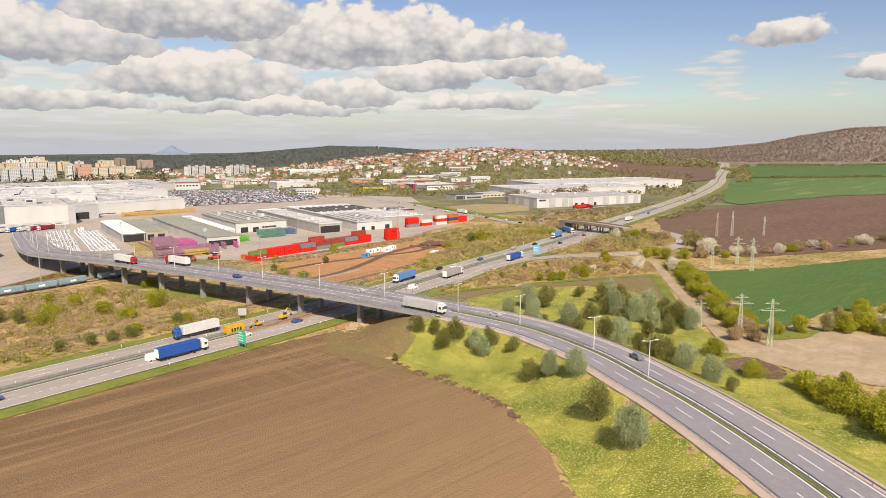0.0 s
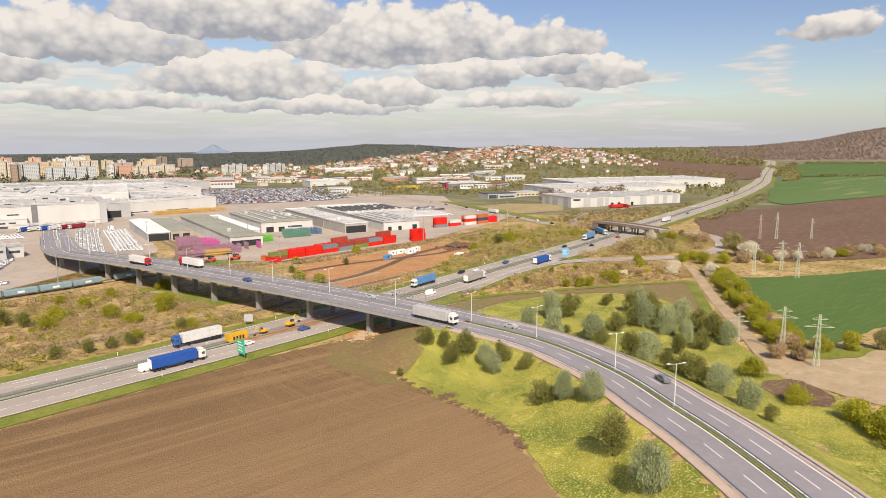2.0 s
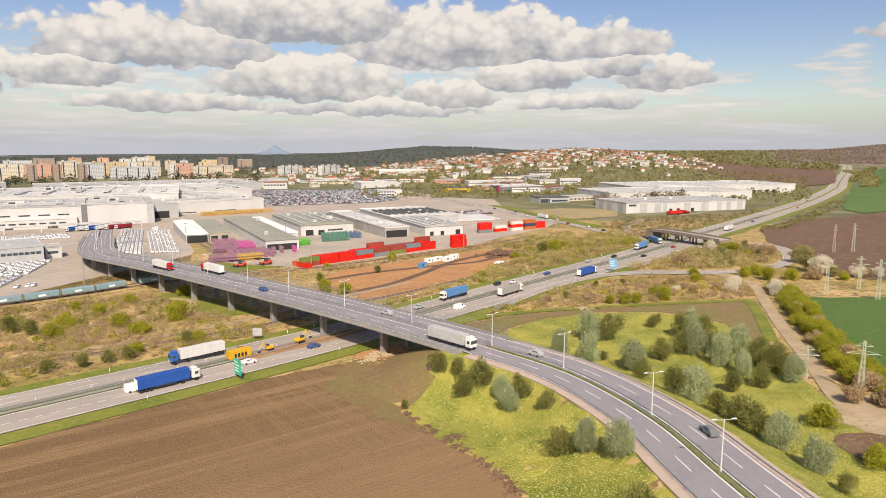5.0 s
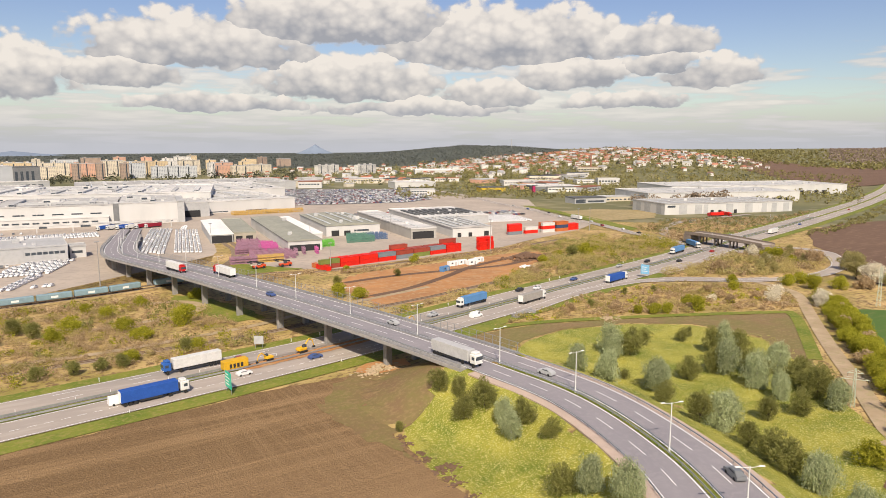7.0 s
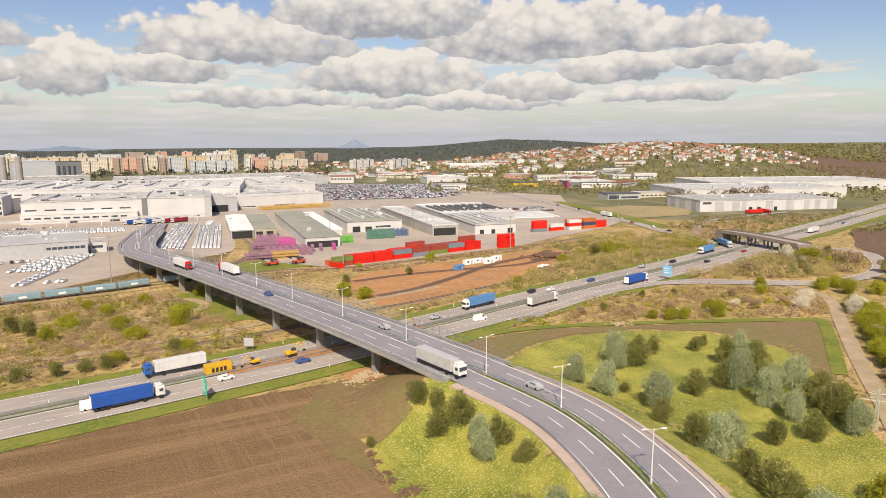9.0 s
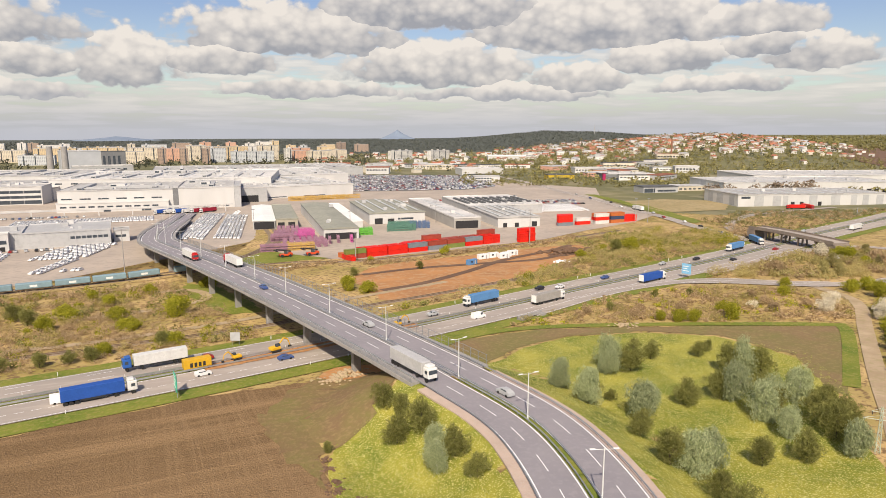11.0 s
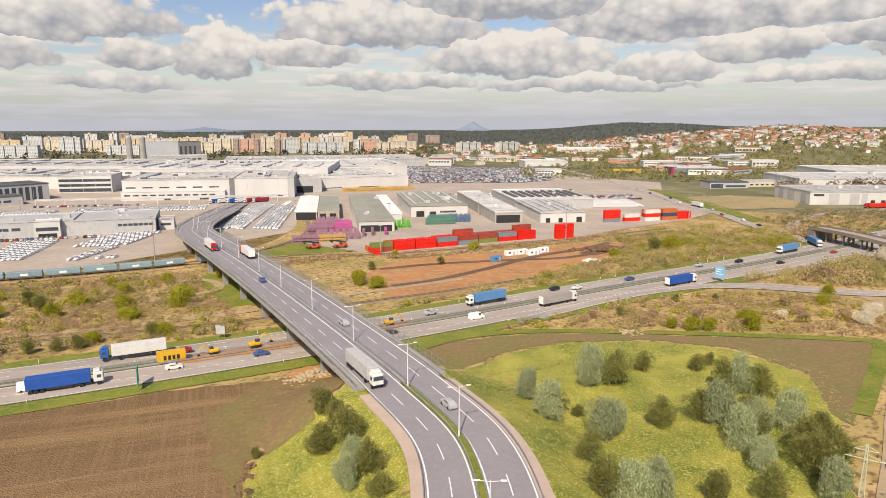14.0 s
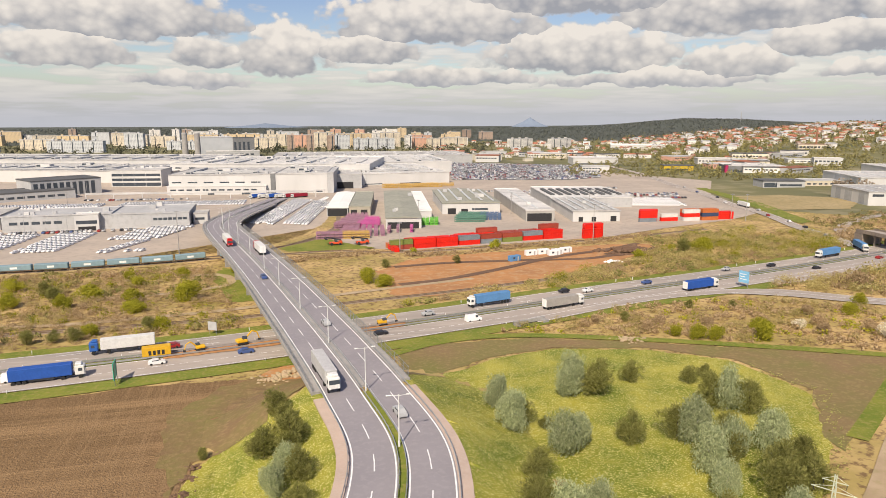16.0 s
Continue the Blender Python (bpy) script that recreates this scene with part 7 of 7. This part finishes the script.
# lorries
def lorry(x, y, z, turn, trailer, cab, label, load=True):
    """Lorry with its nose towards -x before turning."""
    top = tagged(empty("lorry", pose(x, y, z, 0, 0, turn)), label, "lorry", group="lorries")
    c = boxes((-8.2, -6.0, -1.22, 1.22, 0.9, 3.3), bevel=0.18)
    cb = part("cab", c, cab, top)
    part("windscreen", boxes((-8.24, -8.1, -1.08, 1.08, 1.95, 2.85)), GLASSY, cb)
    for s in (-1, 1):
        part("side_window", boxes((-7.7, -6.8, s * 1.225 - 0.02, s * 1.225 + 0.02, 1.95, 2.7)), GLASSY, cb)
        part("headlight", boxes((-8.26, -8.18, s * 0.9 - 0.2, s * 0.9 + 0.2, 1.05, 1.25)), LAMPWHITE, cb)
    part("air_deflector", boxes((-7.6, -6.1, -1.0, 1.0, 3.3, 3.85), bevel=0.15), cab, cb)
    part("chassis", boxes((-7.6, 8.2, -0.5, 0.5, 0.75, 1.1)), DARK, top)
    t = part("trailer", boxes((-5.4, 8.25, -1.27, 1.27, 1.15, 3.95), bevel=0.05), trailer, top)
    part("door_frame", boxes((8.24, 8.3, -1.2, 1.2, 1.2, 3.9)), LAMPWHITE, t)
    part("side_skirt", boxes((-1.5, 4.0, -1.2, 1.2, 0.65, 1.13)), DARK, top)
    for xx in (-7.2, -3.4, 4.9, 6.1, 7.3):
        for s in (-1, 1):
            part("wheel", rods(((xx, s * 0.95, 0.5), (xx, s * 1.22, 0.5), 0.5, 0.5, 12)), TYRE, top)
    return top


BLUE, LBLUE, WTR, GTR = paint("blue_tarpaulin", (0.02, 0.09, 0.38), 0.6), paint("light_blue_tarpaulin", (0.10, 0.25, 0.48), 0.6), paint("white_trailer", (0.70, 0.70, 0.68), 0.5), paint("grey_tarpaulin", (0.36, 0.34, 0.31), 0.7)
REDCAB, WHCAB, BLCAB = paint("red_cab", (0.5, 0.02, 0.02), 0.35), paint("white_cab", (0.72, 0.72, 0.7), 0.35), paint("blue_cab", (0.03, 0.12, 0.4), 0.35)
MW = spline(MWAY, 4.0)
MW = np.column_stack([MW, H(MW[:, 0], MW[:, 1]) + 0.34])
S_MW, S_AX = arc(MW), arc(AXIS)


def on_mway(x, u):
    d = S_MW[np.argmin(np.abs(MW[:, 0] - x))]
    return along(MW, S_MW, d, u)


for x, u, tr, cb, lab in ((14, 8.6, BLUE, WHCAB, "articulated lorry with a blue tarpaulin trailer on the motorway"), (165, 6.2, GTR, WHCAB, "articulated lorry with a grey tarpaulin trailer on the motorway"),
                          (146, -8.6, LBLUE, WHCAB, "articulated lorry with a light blue trailer on the motorway"), (228, 9.6, BLUE, WHCAB, "articulated lorry with a blue tarpaulin trailer on the motorway"),
                          (31, -8.8, WTR, BLCAB, "articulated lorry with a white trailer and blue cab"), (330, -8.6, LBLUE, WHCAB, "articulated lorry with a light blue trailer on the motorway"),
                          (470, 8.4, WTR, WHCAB, "articulated lorry with a white trailer on the motorway"), (-70, 9, WTR, WHCAB, "articulated lorry with a white trailer on the motorway")):
    px, py, pz, a = on_mway(x, u)
    lorry(px, py, pz, a + (-90 if u > 0 else 90), tr, cb, lab)
for y, u, tr, cb, lab in ((322, -4.6, WTR, REDCAB, "white-bodied lorry with a red cab on the viaduct"), (292, 4.6, WTR, REDCAB, "white-bodied lorry with a red cab on the viaduct"),
                          (141, -6.2, paint("pale_grey_trailer", (0.5, 0.5, 0.5), 0.5), WHCAB, "pale grey articulated lorry on the viaduct's near end")):
    d = S_AX[np.argmin(np.abs(AXIS[:, 1] - y))]
    px, py, pz, a = along(AXIS, S_AX, d, u)
    lorry(px, py, pz + 0.02, a + (90 if u < 0 else -90), tr, cb, lab)
CARS = {n: car_meshes(m_) for n, m_ in zip(("silver", "black", "grey", "blue", "maroon", "white"), cols)}
VAN = car_meshes(CARWHITE, "van")
for x, u, n in ((-34, 6.4, "blue"), (38, 6.2, "white"), (43, -6.2, "maroon"), (60, 6.2, "blue"), (100, 6.5, "black"), (118, -6.2, "silver"), (186, -6.4, "white"), (176, -10, "black"), (214, -6.4, "blue"), (285, -6.4, "black"), (262, -10, "silver"),
                (300, 6.4, "black"), (345, 6.4, "maroon"), (395, -6.2, "black"), (430, -9.8, "silver"), (540, 6.4, "blue"), (620, -6.4, "white"), (720, 8, "maroon"), (880, -7, "silver")):
    px, py, pz, a = on_mway(x, u)
    car_at(CARS[n], pose(px, py, pz, 0, 0, a + (-90 if u > 0 else 90)), n + " passenger car driving on the motorway", "cars on the roads")
px, py, pz, a = on_mway(6, 6.4)
car_at(VAN, pose(px, py, pz, 0, 0, a - 90), "white panel van driving on the motorway", "cars on the roads", "van")
px, py, pz, a = on_mway(128, 6.4)
car_at(VAN, pose(px, py, pz, 0, 0, a - 90), "white panel van driving on the motorway", "cars on the roads", "van")
for y, u, n in ((176, 3.0, "silver"), (120, 3.1, "silver"), (240, -3.0, "blue"), (66, 6.2, "grey")):
    d = S_AX[np.argmin(np.abs(AXIS[:, 1] - y) + (AXIS[:, 0] < 40) * 999)]
    px, py, pz, a = along(AXIS, S_AX, d, u)
    car_at(CARS[n], pose(px, py, pz + 0.02, 0, 0, a + (90 if u < 0 else -90)), n + " passenger car driving on the dual carriageway", "cars on the roads")
TWN = spline([(352, 262), (371, 300), (391, 360), (418, 425), (432, 482), (461, 562), (478, 625), (525, 772)], 4)
TWN = np.column_stack([TWN, H(TWN[:, 0], TWN[:, 1]) + 0.46])
S_T = arc(TWN)
for d, u, n in ((40, 2.2, "black"), (66, -2.2, "grey"), (100, 2.2, "black"), (128, 2.2, "white"), (160, -2.2, "maroon"), (190, 2.2, "silver"), (240, -2.2, "white"), (280, 2.2, "black"), (330, -2.2, "blue"), (380, 2.2, "silver")):
    px, py, pz, a = along(TWN, S_T, d, u)
    car_at(CARS[n], pose(px, py, pz, 0, 0, a + (90 if u < 0 else -90)), n + " passenger car driving on the town road", "cars on the roads")
px, py, pz, a = along(TWN, S_T, 20, -2.2)
lorry(px, py, pz, a + 90, LBLUE, WHCAB, "lorry with a light blue trailer on the town road")
px, py, pz, a = along(TWN, S_T, 215, 2.2)
lorry(px, py, pz, a - 90, WTR, WHCAB, "lorry with a white trailer on the town road")
for k in range(6):
    lorry(52 + 7.4 * k, 636 - 0.8 * k, hz(52, 636) + 0.2, 28, (BLUE, WTR, BLUE, WTR, paint("dark_red_tarpaulin", (0.3, 0.02, 0.04)), paint("dark_red_tarpaulin", (0.3, 0.02, 0.04)))[k], WHCAB, "parked lorry in a row before the works hall")
lorry(560, 408, hz(560, 408) + 0.1, -23, COLS["red"], REDCAB, "bright red lorry parked at the warehouse")
lorry(572, 405, hz(572, 405) + 0.1, 67, COLS["red"], REDCAB, "bright red lorry parked at the warehouse")

# ---- roadworks, signs and masts ----
tagged(strip("closed_lane", MW[(MW[:, 0] > 2) & (MW[:, 0] < 96)], 0.6, 4.9, mat("fresh_pale_concrete", (0.56, 0.50, 0.44), (0.48, 0.43, 0.38), 0.2, c=(0.42, 0.36, 0.30), scale2=0.8, amount=0.5), 0.08), "pale fresh concrete of the closed motorway lane", "road", kind="structure")
YELLOW = paint("signal_yellow", (0.72, 0.42, 0.03), 0.6)
px, py, pz, a = on_mway(37, 0.2)
top = tagged(empty("barrier_trailer", pose(px, py, pz, 0, 0, a + 90)), "bright yellow roadworks trailer with dark lettering bars", "trailer")
part("box_body", boxes((-3.6, 3.6, -1.2, 1.2, 0.7, 3.1), bevel=0.05), YELLOW, top)
for k in range(4):
    for s in (-1, 1):
        part("mark_bar", boxes((-2.0 + k * 1.1, -1.3 + k * 1.1, s * 1.215 - 0.012, s * 1.215 + 0.012, 1.0, 2.2)), DARK, top)
for xx in (-2.4, 2.4):
    for s in (-1, 1):
        part("wheel", rods(((xx, s * 0.8, 0.45), (xx, s * 1.15, 0.45), 0.45, 0.45, 12)), TYRE, top)


def excavator(x, y, z, turn, s=1.0):
    top = tagged(empty("excavator", pose(x, y, z, 0, 0, turn) @ Matrix.Scale(s, 4)), "yellow tracked excavator digging beside the motorway", "excavator", group="building machines")
    for q in (-1, 1):
        part("track", boxes((-1.9, 1.9, q * 1.05 - 0.3, q * 1.05 + 0.3, 0, 0.85), bevel=0.3), TYRE, top)
    part("house", boxes((-1.6, 1.9, -1.2, 1.2, 0.95, 2.0), bevel=0.15), YELLOW, top)
    part("cab", boxes((-1.5, 0.1, 0.1, 1.1, 1.95, 2.95), bevel=0.1), GLASSY, top)
    part("boom", rods(((-1.2, -0.3, 1.8), (-3.6, -0.3, 4.2), 0.28, 0.24, 6), ((-3.6, -0.3, 4.2), (-5.2, -0.3, 3.4), 0.24, 0.2, 6)), YELLOW, top)
    part("dipper", rods(((-5.2, -0.3, 3.5), (-6.0, -0.3, 1.2), 0.2, 0.15, 6)), YELLOW, top)
    part("bucket", boxes((-6.5, -5.5, -0.8, 0.2, 0.2, 1.2), bevel=0.2), DARK, top)


px, py, pz, a = on_mway(61, -1.5)
excavator(px, py, pz, 200, 0.85)
px, py, pz, a = on_mway(49, -1.2)
excavator(px, py, pz, 20, 0.7)
px, py, pz, a = on_mway(104, -2.5)
excavator(px, py, pz, 190, 0.8)
patch("roadworks_soil", [(40, 191.5), (56, 194), (80, 199), (110, 206), (109, 201.5), (80, 193.6), (56, 188.8), (41, 186.6)], CLAY, 0.42, 3, 0.4, "dug-up soil of the roadworks")
patch("rubble_soil", [(66, 168), (72, 174), (84, 172), (82, 164), (74, 162)], CLAY, 0.3, 3, 0.5, "bare rubble soil under the viaduct")


def rubble(cx, cy, n, spread, size, label, material, cat="rubble"):
    bm = bmesh.new()
    rnd = random.Random(cx)
    for k in range(n):
        x, y = rnd.gauss(cx, spread), rnd.gauss(cy, spread * 0.7)
        r = bmesh.ops.create_icosphere(bm, subdivisions=1, radius=size * rnd.uniform(0.4, 1.2))
        zz = hz(x, y) + size * 0.2 + max(0, 1 - math.hypot(x - cx, y - cy) / spread / 1.6) * size
        for v in r["verts"]:
            v.co = Vector((v.co.x * rnd.uniform(0.8, 1.3) + x, v.co.y * rnd.uniform(0.8, 1.3) + y, v.co.z * 0.6 + zz))
    tagged(part("rubble_heap", bm, material), label, cat, kind="stuff")


rubble(74, 167, 70, 3.2, 0.7, "heap of pale rubble under the viaduct", SAND)
rubble(70, 165, 40, 2.0, 0.6, "heap of pale rubble under the viaduct", SAND)
rubble(169.6, 172, 50, 2.0, 0.6, "heap of pale stones on the fallow strip", SAND)
rubble(223, 285, 30, 2.0, 0.8, "stack of pale pipes and slabs", LAMPWHITE)
rubble(245, 309, 120, 6.5, 2.0, "heap of dark brown soil", SOIL_DARK)
rubble(57, 105, 60, 1.3, 0.35, "brown clods along the field's edge", SOIL_DARK)
for (x0, y0), (x1, y1) in zip([(56, 124), (54.5, 108), (54, 96), (52, 83)], [(54.5, 108), (54, 96), (52, 83), (46, 70)]):
    for k in range(4):
        t = (k + PRND.random()) / 4
        rubble(x0 + (x1 - x0) * t, y0 + (y1 - y0) * t, 26, 0.9, 0.35, "brown clods along the field's edge", SOIL_DARK)
# site cabins
for k, (x, y, tn) in enumerate(((193, 312, 5), (200, 313.5, 5), (207, 312, 8), (213, 315, 8), (204, 309, 4), (180, 300, 20))):
    top = tagged(empty("site_cabin", pose(x, y, hz(x, y) + 0.2, 0, 0, tn)), "white portable site cabin on bare clay", "cabin", group="site cabins")
    part("body", boxes((-3, 3, -1.2, 1.2, 0, 2.6), bevel=0.05), CARWHITE if k < 5 else LBLUE, top)
    part("window", boxes((-1.6, -0.4, -1.23, -1.17, 1.1, 2.0)), GLASSY, top)
    part("door", boxes((1.0, 1.9, -1.23, -1.17, 0.1, 2.1)), GREYWALL, top)


def sign(x, y, turn, w, h, z0, colour, label, bars, legs=2):
    top = tagged(empty("road_sign", pose(x, y, hz(x, y), 0, 0, turn)), label, "road sign")
    part("board", boxes((-w / 2, w / 2, -0.06, 0.06, z0, z0 + h)), colour, top)
    for bx, bz, bw in bars:
        part("lettering_bar", boxes((bx, bx + bw, -0.1, -0.065, z0 + bz, z0 + bz + 0.28)), LAMPWHITE, top)
    for k in range(legs):
        u = (-w / 2 + 0.4) + (w - 0.8) * k / max(1, legs - 1)
        part("leg", rods(((u, 0.12, -0.4), (u, 0.12, z0 + h), 0.08, 0.08, 6)), STEEL, top)


sign(32.5, 171.5, -86, 4.4, 4.2, 1.6, paint("sign_green", (0.03, 0.50, 0.33), 0.4), "green motorway direction sign with white lettering bars", ((-1.8, 3.3, 2.2), (-1.8, 2.5, 3), (-1.8, 1.6, 2.5), (-1.8, 0.8, 2.8)))
sign(246, 222, -70, 4.2, 4.6, 2.0, paint("sign_blue", (0.22, 0.5, 0.75), 0.4), "pale blue direction sign with white lettering bars", ((-1.6, 3.2, 2.6), (-1.6, 2.2, 2), (-1.6, 1.2, 2.8)))
sign(51.6, 208, -30, 3.0, 2.6, 1.6, GREYWALL, "grey back of a roadside billboard", ())
sign(382, 283, 20, 3.0, 3.4, 4.0, GREYWALL, "pale back of a road sign by the overpass", ())
sign(560, 352, 30, 3.6, 4.0, 2.0, GREYWALL, "pale back of a road sign by the motorway", ())
# white delineators
DEL = boxes((-0.16, 0.16, -0.06, 0.06, 0, 1.1), bevel=0.03)
DEL_ME = bpy.data.meshes.new("delineator")
DEL.to_mesh(DEL_ME)
DEL_ME.materials.append(LAMPWHITE)
top = tagged(empty("delineator_row"), "white delineator posts along the motorway", "marker posts")
for x in np.arange(-60, 470, 11.5):
    for u in (-2.9, 14.4, -14.4):
        if u != -2.9 and int(x) % 3:
            continue
        px, py, pz, a = on_mway(x, u)
        o = new("marker_post", DEL_ME)
        o.parent = top
        o.matrix_basis = pose(px, py, pz - 0.15, 0, 0, a)
# motorway crash barriers
for u in (-1.6, 1.6):
    part_line = MW[(MW[:, 0] > -120) & (MW[:, 0] < 620)]
    b = profile("crash_barrier", part_line, [(u - 0.05, 0.3), (u + 0.05, 0.3), (u + 0.05, 0.75), (u - 0.05, 0.75)], STEEL)
    tagged(b, "galvanised steel crash barrier on the motorway's median", "crash barrier", group="crash barriers")
# culvert
top = tagged(empty("culvert", pose(148, 195.6, hz(148, 195.6), 0, 0, 15)), "small pale concrete culvert beside the motorway", "culvert", kind="structure")
part("headwall", boxes((-6, 6, -0.4, 0.4, 0.4, 1.5), (-6, -4, -2.4, 0.4, -1, 1.0), (4, 6, -2.4, 0.4, -1, 1.0), bevel=0.05), CONCRETE, top)
# Dark slab painted as the shade within the culvert mouth.
part("opening", boxes((-3.9, 3.9, -0.5, -0.38, -0.8, 0.42)), DARK, top)


def pylon(x, y, h, arms, colour, label, turn=-52):
    top = tagged(empty("power_pylon", pose(x, y, hz(x, y) - 0.2, 0, 0, turn)), label, "pylon", group="power pylons")
    w0, w1, n = h * 0.045, h * 0.015, 9
    q = lambda k: (w0 + (w1 - w0) * k / n, h * k / n)
    for sx in (-1, 1):
        for sy in (-1, 1):
            part("leg", rods(((sx * w0, sy * w0, -0.5), (sx * w1, sy * w1, h), 0.07, 0.05, 5)), colour, top)
    bm = bmesh.new()
    for k in range(n):
        (a, za), (b, zb) = q(k), q(k + 1)
        for s in (-1, 1):
            rod(bm, (-a, s * a, za), (b, s * b, zb), 0.035, None, 4)
            rod(bm, (a, s * a, za), (-b, s * b, zb), 0.035, None, 4)
            rod(bm, (s * a, -a, za), (s * b, b, zb), 0.035, None, 4)
            rod(bm, (s * a, a, za), (s * b, -b, zb), 0.035, None, 4)
    part("bracing", bm, colour, top)
    for f, wd in arms:
        part("crossarm", rods(((-wd, 0, h * f), (wd, 0, h * f), 0.07, 0.07, 5), ((-wd, 0, h * f), (0, 0, h * f + 0.9), 0.04, 0.04, 4), ((wd, 0, h * f), (0, 0, h * f + 0.9), 0.04, 0.04, 4)), colour, top)
        for u in (-wd * 0.9, wd * 0.9):
            part("insulator", rods(((u, 0, h * f), (u, 0, h * f - 0.8), 0.07, 0.05, 5)), DARK, top)


PYL = mat("pylon_green_grey", (0.56, 0.60, 0.48), (0.48, 0.52, 0.41), 0.5, rough=0.6)
for x, y, h in ((149, 64, 13.8), (141, 51.8, 14.8), (270.5, 127.8, 16), (292, 124, 15), (273.8, 109.3, 17)):
    pylon(x, y, h, ((0.76, 3.7), (0.9, 2.0)), PYL, "grey-green lattice power pylon at the field's edge")
pylon(151, 78, 9.5, ((0.72, 3.0), (0.88, 1.7)), PYL, "small lattice power pylon above the hedge")
PYLR = mat("pylon_red_white", (0.55, 0.36, 0.32), (0.5, 0.44, 0.4), 0.8, rough=0.6)
for x, y, h in ((400.4, 183.2, 17), (407, 175.3, 18), (424, 160, 14)):
    pylon(x, y, h, ((0.78, 1.6), (0.9, 1.2)), PYLR if x < 405 else PYL, "tall lattice mast in the ploughed field")
